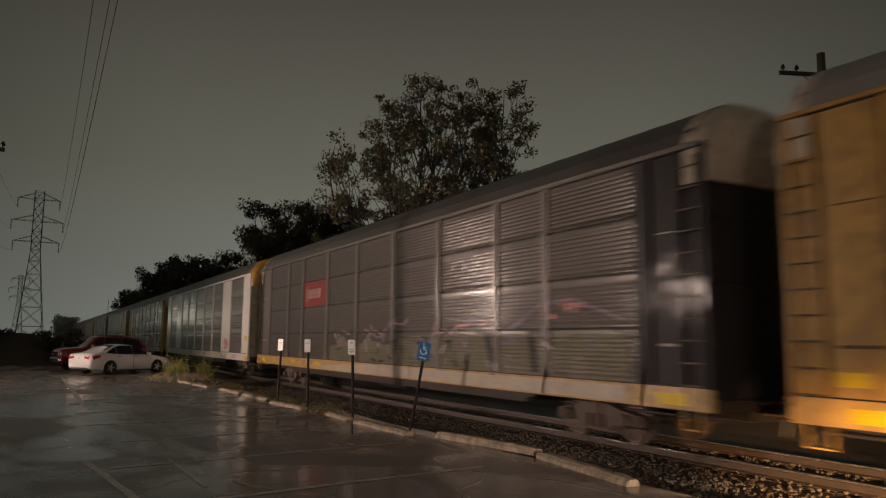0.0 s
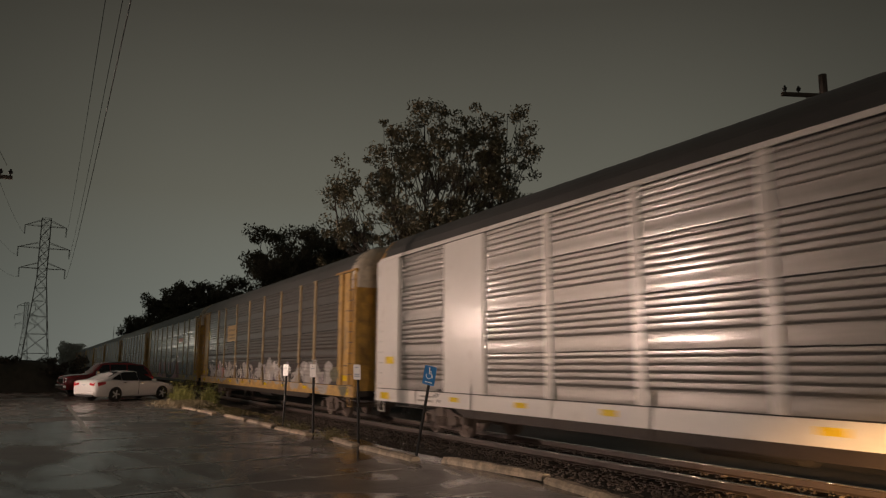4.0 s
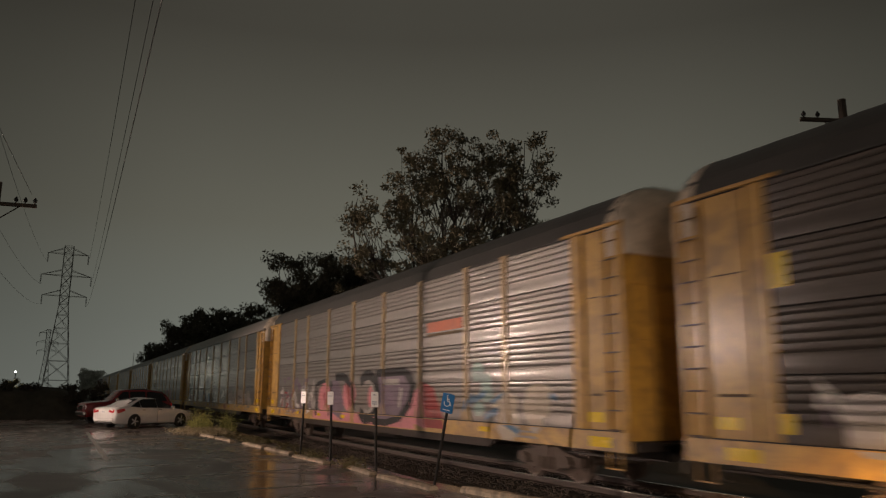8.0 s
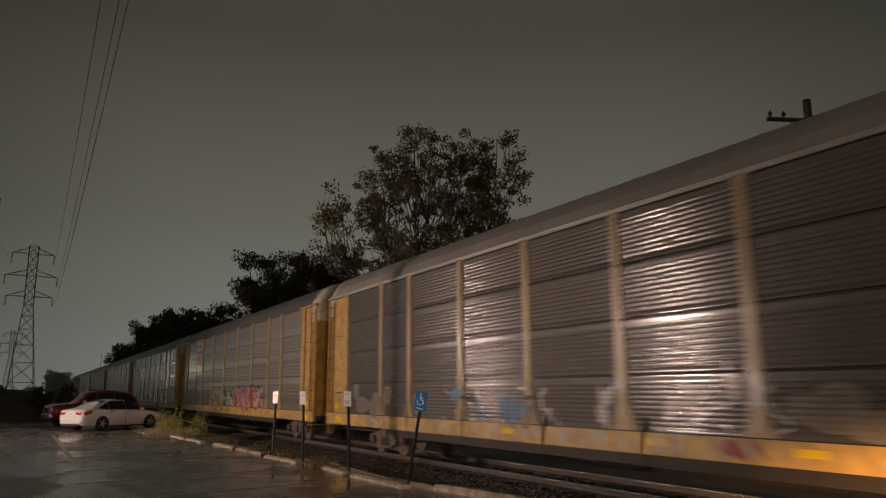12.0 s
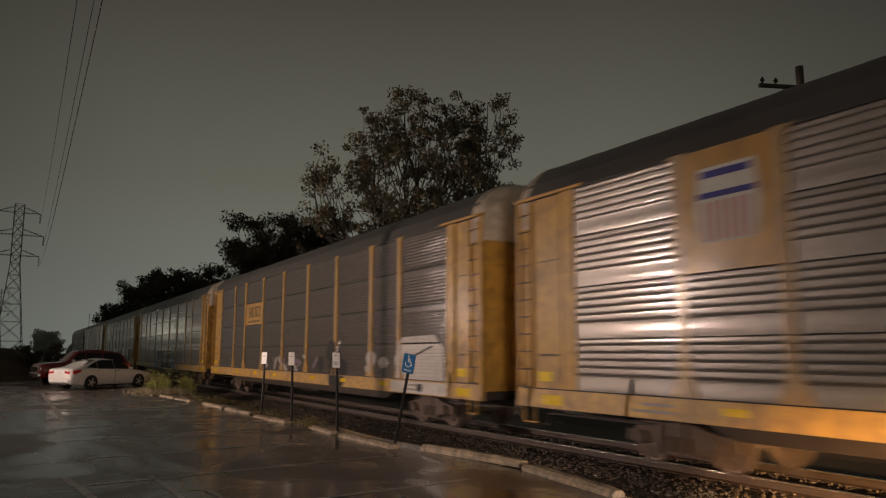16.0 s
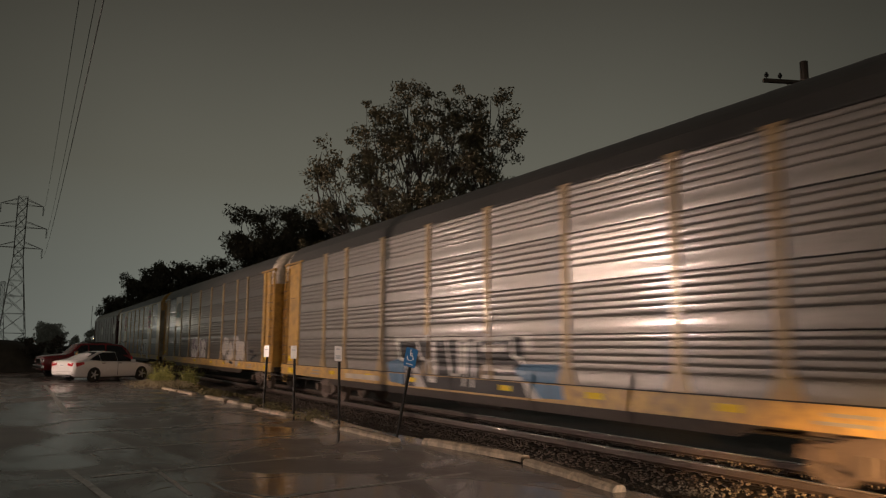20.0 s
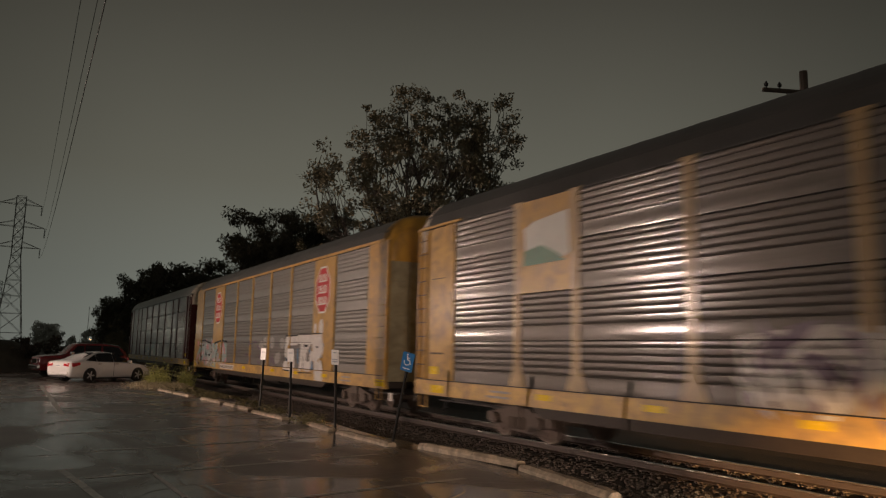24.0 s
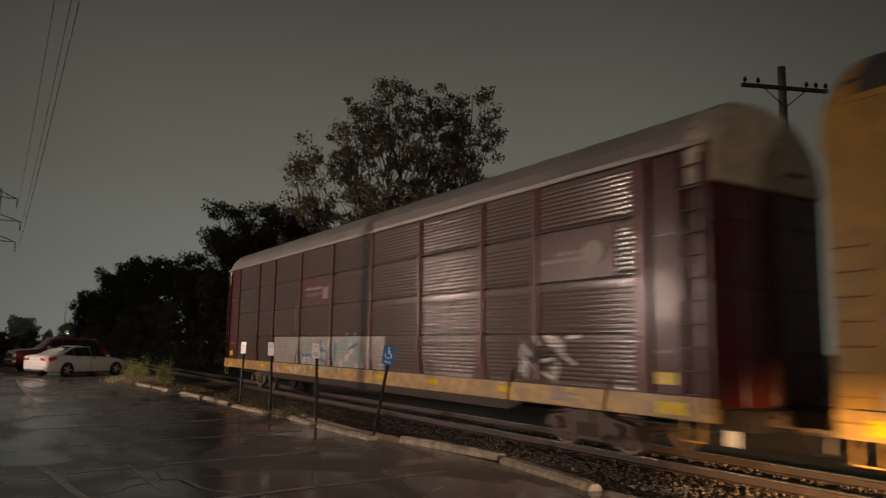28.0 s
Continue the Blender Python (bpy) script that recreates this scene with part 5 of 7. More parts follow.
    paint_on(c, [("g_silver", shards(rng, 8.8, 12.6, 1.4, 2.1, 12, 0.4)), ("g_blue", shards(rng, 14.6, 18.4, 1.2, 1.9, 14, 0.36)), ("g_taupe", lumps(rng, 1.8, 8.4, 1.3, 1.95, 16, 0.42) + lumps(rng, 19.5, 25, 1.4, 2.0, 9, 0.4)), ("g_silver", scrawl(rng, 14, 19, 1.2, 2.0, 10, 0.08, 0.4) + scrawl(rng, 2, 12, 1.3, 2.0, 22, 0.06, 0.4)), ("g_black", scrawl(rng, 14.5, 18, 1.0, 1.8, 7, 0.12)),
                 ("g_cream", shards(rng, 2, 24, 0.95, 1.12, 22, 0.3)), ("g_red", shards(rng, 8, 10, 0.95, 1.1, 4, 0.3)), ("g_black", lumps(rng, 0.9, 1.3, 1.5, 2.0, 3, 0.25))], "fine")

    # yellow car with a shield plate, green and red graffiti
    c = railcar(6, "yellow car carrier with a shield emblem and red-green graffiti", "galv_light", "yellow", style="broad", plates=[(20.98, 22.78, 3.28, 5.33)], skip=((7, 2), (7, 3)), posts="yellow_faded")
    cars.append((6, c))
    badge_poly(c, "logo_white", [(21.35, 3.75), (22.4, 3.75), (22.5, 4.3), (22.42, 5.0), (21.33, 5.0), (21.25, 4.3)], -0.0)
    for k in range(6):
        v = 21.42 + k * 0.165
        badge(c, "logo_pink", v, v + 0.09, 3.78, 4.42, 0.004, "emblem_stripe")
    badge(c, "logo_blue", 21.32, 22.44, 4.48, 4.58, 0.004, "emblem_bar")
    badge(c, "logo_blue", 21.40, 22.36, 4.82, 4.94, 0.004, "emblem_bar")
    paint_on(c, [("g_green", lumps(rng, 12.6, 17.6, 1.35, 1.95, 30, 0.34)), ("g_silver", shards(rng, 12.4, 17.4, 1.3, 2.0, 26, 0.3)), ("g_olive", shards(rng, 12.4, 17.4, 1.3, 2.0, 16, 0.3)), ("g_violet", [[(7.3, 1.24), (12.1, 1.24), (12.2, 1.9), (11.6, 2.2), (8.4, 2.25), (7.3, 1.9)]]), ("g_red", shards(rng, 7.4, 12.0, 1.15, 2.1, 34, 0.42)), ("g_cream", shards(rng, 6.9, 12, 1.0, 2.2, 24, 0.34)), ("g_pink", shards(rng, 7.4, 12, 1.2, 2.1, 16, 0.3)),
                 ("g_black", scrawl(rng, 12.4, 17.8, 1.2, 2.1, 22, 0.09, 0.4) + scrawl(rng, 7, 12, 2.0, 2.3, 8, 0.08, 0.5)), ("g_red", scrawl(rng, 7.2, 12, 0.95, 2.1, 12, 0.14, 0.5)), ("g_olive", shards(rng, 12.5, 17, 0.95, 1.12, 12, 0.24))], "broad")

    # yellow car, dark panels, emblem box, white block and black mark
    c = railcar(7, "yellow car carrier with sooty panels and white block graffiti", "galv_dark", "yellow")
    cars.append((7, c))
    badge(c, "yellow", 18.03, 20.78, 3.28, 4.28, -0.05, "emblem_plate")
    badge(c, "logo_brown", 18.4, 20.3, 3.62, 4.12, -0.045)
    badge(c, "yellow", 18.6, 18.85, 3.72, 4.02, -0.043)
    badge(c, "yellow", 19.3, 19.5, 3.72, 4.02, -0.043)
    badge(c, "logo_brown", 18.4, 20.4, 3.38, 3.48, -0.045)
    paint_on(c, [("g_white", [[(1.5, 1.22), (4.25, 1.22), (4.4, 1.8), (3.9, 2.42), (2.0, 2.45), (1.55, 2.1)], [(1.3, 0.86), (4.5, 0.86), (4.5, 1.18), (1.3, 1.18)]]), ("g_silver", lumps(rng, 4.6, 6.2, 1.3, 2.1, 3, 0.3)),
                 ("g_black", lumps(rng, 8.3, 10.8, 1.0, 2.1, 9, 0.5) + [stroke((2.1, 2.15), (2.9, 1.95), 0.05), stroke((2.9, 1.95), (3.8, 1.72), 0.06), blob(3.35, 1.55, 0.16, 0.08, 8), blob(2.75, 1.02, 0.18, 0.12, 8)]), ("g_white", ring(8.6, 1.75, 0.35, 0.6, 0.12, -90, 90)), ("g_violet", scrawl(rng, 9, 17, 1.2, 2.0, 10, 0.14)), ("g_silver", scrawl(rng, 12, 18, 1.2, 1.9, 8, 0.2)), ("g_black", lumps(rng, 0.8, 1.1, 1.5, 1.8, 2, 0.3))], "fine")

    # yellow car, bright panels, large black-and-white block letters
    c = railcar(8, "yellow car carrier with bright panels and black block graffiti", "galv_light", "yellow", style="groove", alt={(2, 2): "galv_new"}, posts="yellow_faded")
    cars.append((8, c))
    back = [[(10.4, 0.90), (16.4, 0.88), (16.7, 2.12), (15.6, 2.1), (10.6, 2.2)], [(10.2, 0.88), (16.2, 0.88), (16.2, 1.1), (10.2, 1.1)]]
    face = [[(14.95, 1.63), (14.4, 1.63), (14.42, 1.1), (14.8, 1.1)], [(14.76, 2.1), (14.5, 2.1), (14.5, 1.64), (14.76, 1.64)], [(15.9, 1.42), (15.55, 1.42), (14.95, 0.88), (15.6, 0.88)], [(13.25, 2.05), (12.95, 2.05), (13.0, 1.3), (13.25, 1.3)], [(12.3, 2.0), (11.2, 2.04), (11.2, 1.86), (12.3, 1.84)], [(12.2, 1.55), (10.9, 1.58), (10.9, 1.42), (12.2, 1.4)]]
    runs = [[(16.85, 2.17), (16.6, 1.6), (16.3, 1.6), (16.05, 0.9)], [(16.85, 2.17), (15.6, 2.17), (15.35, 1.65), (15.15, 1.65)], [(15.33, 2.19), (13.97, 2.19), (13.7, 1.25), (13.3, 1.25), (13.35, 2.14), (12.9, 2.15), (13.0, 1.0)], [(12.6, 1.0), (12.62, 2.14), (11.0, 2.18), (10.95, 1.75), (10.6, 1.7), (10.55, 1.28), (12.3, 1.26)], [(14.95, 1.63), (14.8, 1.08), (14.42, 1.08)]]
    wh = [stroke(p, q, 0.10) for run in runs for p, q in zip(run, run[1:])]
    paint_on(c, [("g_silver", [[(10.2, 1.9), (17.0, 2.0), (17.0, 2.28), (10.3, 2.3)]]), ("g_black", back), ("g_silver", face), ("g_white", wh), ("g_blue", [[(17.5, 1.5), (16.7, 1.62), (16.35, 1.5), (16.3, 0.9), (17.2, 0.95)], [(9.1, 0.92), (9.9, 0.9), (10.9, 1.45), (10.6, 1.6), (9.3, 1.62)]]), ("g_white", [[(9.9, 0.88), (10.3, 0.88), (10.5, 1.2), (10.3, 1.25)]]), ("g_cream", [[(17.9, 0.92), (20.6, 0.92), (20.6, 1.08), (17.9, 1.08)]])], "groove")

    # yellow car, dark panels, white-and-green emblem plate
    c = railcar(9, "yellow car carrier with sooty panels and a green-white emblem plate", "galv_mid", "yellow", style="groove", plates=[(20.98, 22.78, 3.28, 5.33)], skip=((7, 2), (7, 3)), posts="yellow_faded")
    cars.append((9, c))
    badge_poly(c, "logo_white", [(21.05, 4.05), (21.35, 3.95), (22.55, 4.2), (22.6, 4.72), (22.2, 4.85), (21.1, 4.95)], -0.0)
    badge_poly(c, "logo_green", [(21.2, 3.9), (22.62, 3.88), (22.6, 4.2), (22.0, 4.3), (21.4, 4.05)], 0.004)
    paint_on(c, [("g_silver", [[(12.9, 1.25), (17.0, 1.22), (17.1, 2.3), (15.6, 2.45), (12.8, 2.3)]]), ("g_taupe", [[(3.6, 1.22), (8.9, 1.22), (8.9, 2.25), (6.4, 2.4), (3.7, 2.2)]]), ("g_violet", shards(rng, 13, 17, 1.25, 2.3, 22, 0.42)), ("g_white", shards(rng, 13, 17, 1.25, 2.35, 26, 0.36)), ("g_silver", lumps(rng, 4.2, 8.9, 1.3, 2.15, 12, 0.5)), ("g_cream", shards(rng, 4.2, 8.8, 1.0, 2.1, 20, 0.4)), ("g_black", scrawl(rng, 13, 17, 1.3, 2.4, 10, 0.07, 0.4)), ("g_black", scrawl(rng, 2, 9, 1.0, 1.8, 6, 0.1) + lumps(rng, 0.8, 1.1, 1.4, 1.9, 3, 0.28))], "groove")

    # yellow car with wide plates and red emblems
    c = railcar(10, "yellow car carrier with wide plates and red eight-sided emblems", "galv_light", "yellow", kind="plate", style="broad", eave="yellow", cap="yellow", door="door_olive")
    cars.append((10, c))
    for v in (5.62, 21.6):
        badge_poly(c, "logo_white", [(v + 0.81 * math.cos(radians(22.5 + 45 * k)) * 0.95, 4.15 + 0.93 * math.sin(radians(22.5 + 45 * k))) for k in range(8)], -0.009, "emblem_border")
        badge_poly(c, "logo_red", [(v + 0.74 * math.cos(radians(22.5 + 45 * k)) * 0.95, 4.15 + 0.86 * math.sin(radians(22.5 + 45 * k))) for k in range(8)], -0.005, "emblem_octagon")
        for dz in (-0.40, 0.02, 0.44):
            badge(c, "logo_white", v - 0.40, v + 0.40, 4.15 + dz - 0.15, 4.15 + dz - 0.09, 0.002, "emblem_bar")
            for dv in (-0.34, -0.12, 0.13, 0.33):
                badge(c, "logo_white", v + dv - 0.05, v + dv + 0.05, 4.15 + dz - 0.08, 4.15 + dz + 0.14, 0.002, "emblem_bar")
    runs = [[(8.3, 2.3), (9.55, 2.28), (9.6, 1.8), (8.75, 1.72), (8.65, 1.3), (9.7, 1.3)], [(8.1, 2.36), (6.8, 2.34)], [(7.65, 2.36), (7.75, 1.3)], [(6.85, 2.3), (7.35, 1.9), (7.3, 1.35), (6.7, 1.3), (6.6, 1.75)], [(6.6, 2.34), (5.6, 2.34), (5.45, 1.95), (5.9, 1.72), (6.5, 1.72)], [(6.35, 2.3), (6.0, 1.5), (5.6, 0.86)]]
    big = [stroke(p, q, 0.36) for run in runs for p, q in zip(run, run[1:])] + [blob(p[0], p[1], 0.19, 0.18, 8) for run in runs for p in run] + [[(8.9, 0.86), (8.5, 0.86), (8.55, 1.2), (8.85, 1.2)], [(6.1, 0.86), (5.25, 0.82), (5.5, 1.5), (6.2, 1.5)]]
    ink = [stroke((9.85, 2.45), (9.85, 1.4), 0.049), stroke((9.8, 2.5), (8.2, 2.52), 0.042), stroke((8.1, 2.56), (6.75, 2.54), 0.049), stroke((6.7, 2.56), (5.5, 2.55), 0.042), stroke((9.4, 1.52), (8.9, 1.52), 0.084), stroke((7.4, 2.1), (7.0, 2.1), 0.084), stroke((6.05, 2.06), (5.8, 2.06), 0.07), stroke((9.75, 1.12), (8.9, 1.1), 0.049), stroke((8.4, 1.05), (6.4, 1.1), 0.042)]
    tag = [[(23.0, 1.22), (25.5, 1.15), (25.5, 2.1), (24.6, 2.3), (23.0, 2.15)], [(21.6, 0.9), (22.8, 0.95), (22.7, 2.2), (21.9, 2.2)], [(19.4, 1.25), (20.5, 1.3), (20.6, 2.2), (19.4, 2.2)]]
    paint_on(c, [("g_blue", [stroke((9.75, 2.2), (9.45, 1.5), 0.24), stroke((6.75, 2.0), (6.35, 1.2), 0.3), stroke((5.35, 2.2), (5.55, 1.7), 0.26), stroke((8.2, 2.0), (8.1, 1.4), 0.16)]), ("g_white", big + [blob(6.2, 2.75, 0.16, 0.2), blob(5.6, 2.75, 0.24, 0.34), blob(5.9, 2.05, 0.28, 0.3), blob(5.55, 1.25, 0.26, 0.36)]), ("g_black", ink), ("g_teal", tag), ("g_silver", shards(rng, 19.4, 26.3, 1.1, 2.2, 44, 0.42)), ("g_teal", shards(rng, 19.4, 26.3, 1.0, 2.2, 30, 0.4)), ("g_pink", shards(rng, 19.5, 26.4, 1.0, 2.3, 26, 0.34)), ("g_white", shards(rng, 19.6, 26, 1.1, 2.2, 18, 0.34)),
                 ("g_black", [stroke((25.6, 2.35), (24.6, 2.4), 0.07), stroke((24.6, 2.4), (23.0, 2.2), 0.08), stroke((22.0, 2.2), (20.6, 2.35), 0.09), stroke((20.6, 2.35), (19.3, 2.3), 0.09)] + scrawl(rng, 19.5, 26.0, 1.0, 2.1, 16, 0.09, 0.4)), ("g_silver", lumps(rng, 10, 15, 1.5, 2.3, 6, 0.3)), ("g_violet", scrawl(rng, 11, 17, 1.3, 2.3, 12, 0.1, 0.5)),
                 ("g_white", [[(17.6, 0.88), (20.4, 0.88), (20.4, 1.12), (17.6, 1.12)]]), ("g_black", [stroke((17.8 + 0.24 * k, 0.94), (17.8 + 0.24 * k + (0.05 if k % 3 else -0.04), 1.06), 0.10) for k in range(11)])], "broad", "plate")

    # last car: oxide red with grey panels
    c = railcar(11, "last car carrier, oxide red with grey-brown panels and pale roof", "galv_brown", "oxide", roof="roof_pale", sill="yellow", eave="roof_pale")
    cars.append((11, c))
    badge(c, "oxide", 1.75, 4.0, 3.29, 4.29, -0.05, "emblem_plate")
    badge(c, "stencil", 2.6, 3.9, 3.66, 3.74, -0.045)
    badge(c, "stencil", 2.6, 3.5, 3.80, 3.87, -0.045)
    badge_poly(c, "stencil", blob(2.35, 3.78, 0.30, 0.24, 10), -0.045)
    badge(c, "oxide", 15.1, 17.8, 3.29, 4.29, -0.05, "emblem_plate")
    badge(c, "stencil", 15.9, 17.4, 3.62, 3.75, -0.045)
    badge(c, "stencil", 15.3, 15.8, 3.5, 3.9, -0.045)
    badge(c, "stencil", 15.9, 17.4, 3.85, 3.95, -0.045)
    paint_on(c, [("g_silver", [[(11.0, 1.24), (20.6, 1.24), (20.6, 2.2), (11.0, 2.2)]]), ("g_teal", shards(rng, 12.5, 17.6, 1.2, 2.1, 26, 0.4)), ("g_white", shards(rng, 12, 18, 1.2, 2.1, 14, 0.3) + shards(rng, 17, 21, 0.95, 1.12, 8, 0.26)), ("g_blue", scrawl(rng, 12, 18, 1.0, 2.1, 9, 0.1)), ("g_silver", shards(rng, 3.3, 4.6, 1.4, 2.2, 7, 0.34)), ("g_black", shards(rng, 3.4, 4.4, 1.5, 2.0, 4, 0.26) + scrawl(rng, 2.2, 4.6, 1.4, 2.1, 6, 0.08, 0.4)), ("g_white", scrawl(rng, 2.6, 4.6, 1.3, 2.2, 9, 0.07, 0.4))], "fine")
    for v in (18.3, 20.6):
        for k in range(9):
            badge(c, "stencil", v, v + 0.05, 2.45 + k * 0.12, 2.51 + k * 0.12, -0.045, "stencil_dash")
    for number, car in cars:
        if number in (10, 11):
            end_flap(car, HALF["plate" if number == 10 else "post"])
    return cars


def end_flap(car, h):
    """A small white plate hanging by the steps at a car's leading end."""
    part("end_flap", boxed(-1.46, -1.44, -h - 0.36, -h - 0.12, 0.50, 0.74, 0.006), "white", car, "small white plate hanging at the end")


def gone(t):
    """How far the train has rolled at t seconds; it slows a little."""
    return 10.7684 * t - 0.008024 * t * t


def motions():
    for number, car in CARS:
        y = GAP_Y + PITCH * (number - 0.5)
        walk(car, [(t, pose(TRACK_X, y - gone(t), RAIL_Z)) for t in [0.0] + [2.0 * i for i in range(1, 14)] + [28.0]])
    steps = [i / 15 for i in range(421)]
    for ws, dy in WHEELS:
        walk(ws, [(t, pose(0, dy, 0.445, math.degrees(gone(t) / 0.445))) for t in steps])


# ---- vehicles ----
def wheel_part(parent, x, y, r=0.33, width=0.21):
    """A road wheel seen from outside: tyre with shoulder, rim with spokes. Side: sign of y."""
    s = 1 if y > 0 else -1
    bm = bmesh.new()
    prof = [(-width, r * 0.62), (-width, r * 0.93), (-width * 0.85, r), (-width * 0.15, r), (0, r * 0.93), (0.004, r * 0.66)]
    n = 24
    rings = [[bm.verts.new((q * math.cos(2 * math.pi * i / n), s * w, q * math.sin(2 * math.pi * i / n))) for i in range(n)] for w, q in prof]
    for r0, r1 in zip(rings, rings[1:]):
        for i in range(n):
            bm.faces.new((r0[i], r0[(i + 1) % n], r1[(i + 1) % n], r1[i]))
    bmesh.ops.recalc_face_normals(bm, faces=bm.faces[:])
    wheel = part("wheel", bm, "rubber", parent, at=pose(x, y, r), smooth=True)
    rim = bmesh.new()
    m = Matrix.Translation((0, -s * 0.04, 0)) @ Matrix.Rotation(radians(90), 4, "X")
    bmesh.ops.create_cone(rim, cap_ends=True, segments=24, radius1=r * 0.66, radius2=r * 0.66, depth=0.04, matrix=m)
    for k in range(5):
        a = 2 * math.pi * k / 5
        tube(rim, (0.05 * math.cos(a), -s * 0.005, 0.05 * math.sin(a)), (r * 0.63 * math.cos(a), -s * 0.012, r * 0.63 * math.sin(a)), 0.035, 0.03, 6)
    tube(rim, (0, -s * 0.03, 0), (0, s * 0.008, 0), 0.06, sides=10)
    part("rim", rim, "alloy", wheel, "alloy rim")
    return wheel


def body_shell(stations, sides):
    """A car body lofted from front to back. Station: x, half width, bottom, belt, top, half width of the top."""
    bm = bmesh.new()
    rings = []
    for x, w, zb, zl, zt, wt in stations:
        pts = [(0.0, zb), (w * 0.86, zb), (w * 0.97, zb + 0.10), (w, (zb + zl) * 0.52), (w * 0.985, zl - 0.08), (w * 0.95, zl), (wt + (w - wt) * 0.35, zl + (zt - zl) * 0.45), (wt, zt - 0.05 * min(1, (zt - zl) * 4)), (wt * 0.8, zt), (0.0, zt + 0.012)]
        ring_pts = [bm.verts.new((x, y, z)) for y, z in pts]
        ring_pts += [bm.verts.new((x, -y, z)) for y, z in pts[-2:0:-1]]
        rings.append(ring_pts)
    k = len(rings[0])
    for r0, r1 in zip(rings, rings[1:]):
        for i in range(k):
            bm.faces.new((r0[i], r0[(i + 1) % k], r1[(i + 1) % k], r1[i]))
    bm.faces.new(rings[0])
    bm.faces.new(rings[-1])
    bmesh.ops.recalc_face_normals(bm, faces=bm.faces[:])
    return bm


def pane(points, out=0.012):
    """A glass pane or lamp lens from corner points, pushed out a little along its normal, with thickness."""
    bm = bmesh.new()
    p = [Vector(q) for q in points]
    n = (p[1] - p[0]).cross(p[-1] - p[0]).normalized()
    a = [bm.verts.new(q + n * out) for q in p]
    b = [bm.verts.new(q - n * 0.02) for q in p]
    bm.faces.new(a)
    bm.faces.new(b[::-1])
    for i in range(len(p)):
        bm.faces.new((a[i], b[i], b[(i + 1) % len(p)], a[(i + 1) % len(p)]))
    bmesh.ops.recalc_face_normals(bm, faces=bm.faces[:])
    return bm


def sedan(at):
    """A mid-size saloon, 4.86 m long, nose towards +x; 1.46 m high."""
    car = thing("sedan", at, "white four-door saloon parked on wet asphalt", "car", "parked vehicles")
    st = [(2.40, 0.55, 0.32, 0.58, 0.62, 0.45), (2.32, 0.80, 0.22, 0.66, 0.70, 0.62), (2.0, 0.89, 0.20, 0.76, 0.80, 0.70), (1.55, 0.91, 0.19, 0.84, 0.88, 0.72), (1.05, 0.92, 0.19, 0.90, 0.95, 0.74), (0.55, 0.92, 0.19, 0.93, 1.22, 0.62), (0.15, 0.92, 0.19, 0.94, 1.40, 0.58),
          (-0.4, 0.92, 0.19, 0.95, 1.455, 0.57), (-0.95, 0.92, 0.19, 0.97, 1.42, 0.56), (-1.45, 0.92, 0.19, 0.99, 1.25, 0.58), (-1.85, 0.91, 0.20, 1.00, 1.07, 0.66), (-2.2, 0.89, 0.24, 0.98, 1.02, 0.70), (-2.40, 0.84, 0.30, 0.93, 0.98, 0.68), (-2.46, 0.74, 0.36, 0.84, 0.90, 0.60)]
    shell = part("body", body_shell(st, 1), "car_white", car, smooth=True)
    for s in (-1, 1):
        for pts in ([(0.95, 0.945), (0.20, 1.36), (-0.02, 1.385), (-0.02, 0.965)], [(-0.07, 0.968), (-0.07, 1.39), (-0.75, 1.385), (-1.0, 1.33), (-1.0, 0.985)], [(-1.05, 0.99), (-1.05, 1.315), (-1.62, 1.05)]):
            q = [(x, s * (0.905 - (z - 0.94) * 0.62), z) for x, z in pts]
            part("side_window", pane(q if s < 0 else q[::-1]), "glass_dark", car)
        for x in (1.42, -1.40):
            wheel_part(car, x, s * 0.945)
            arch = bmesh.new()
            bmesh.ops.create_cone(arch, cap_ends=True, segments=28, radius1=0.352, radius2=0.352, depth=0.06, matrix=Matrix.Translation((x, s * 0.90, 0.34)) @ Matrix.Rotation(radians(90), 4, "X"))
            part("wheel_arch", arch, "rubber", car, "dark wheel arch")
        part("tail_lamp", pane([(-2.36, s * 0.885, 0.72), (-1.98, s * 0.925, 0.84), (-2.02, s * 0.915, 0.95), (-2.38, s * 0.84, 0.90)][::s]), "tail", car, "red tail lamp")
        part("tail_lamp", pane([(-2.455, s * 0.72, 0.74), (-2.455, s * 0.38, 0.78), (-2.44, s * 0.38, 0.90), (-2.43, s * 0.74, 0.90)][::-s]), "tail", car, "red tail lamp")
        part("head_lamp", pane([(2.34, s * 0.78, 0.60), (1.85, s * 0.91, 0.72), (1.9, s * 0.86, 0.80), (2.36, s * 0.66, 0.70)][::-s]), "lens", car, "clear head lamp")
        part("mirror", boxed(0.70, 0.90, s * 0.92, s * 1.08, 0.93, 1.05, 0.03), "car_white", car, "door mirror")
        for x in (0.02, -0.98):
            part("door_handle", boxed(x - 0.02, x + 0.16, s * 0.915, s * 0.94, 0.86, 0.89, 0.006), "chrome", car)
        part("door_seam", boxed(-0.058, -0.045, s * 0.90, s * 0.923, 0.30, 0.95), "rubber", car)
        part("sill_trim", boxed(-1.0, 1.0, s * 0.86, s * 0.915, 0.17, 0.22, 0.01), "rubber", car)
    part("windscreen", pane([(1.02, -0.66, 0.95), (1.02, 0.66, 0.95), (0.22, 0.53, 1.395), (0.22, -0.53, 1.395)]), "glass_dark", car)
    part("rear_window", pane([(-1.0, -0.50, 1.41), (-1.0, 0.50, 1.41), (-1.78, 0.60, 1.08), (-1.78, -0.60, 1.08)]), "glass_dark", car)
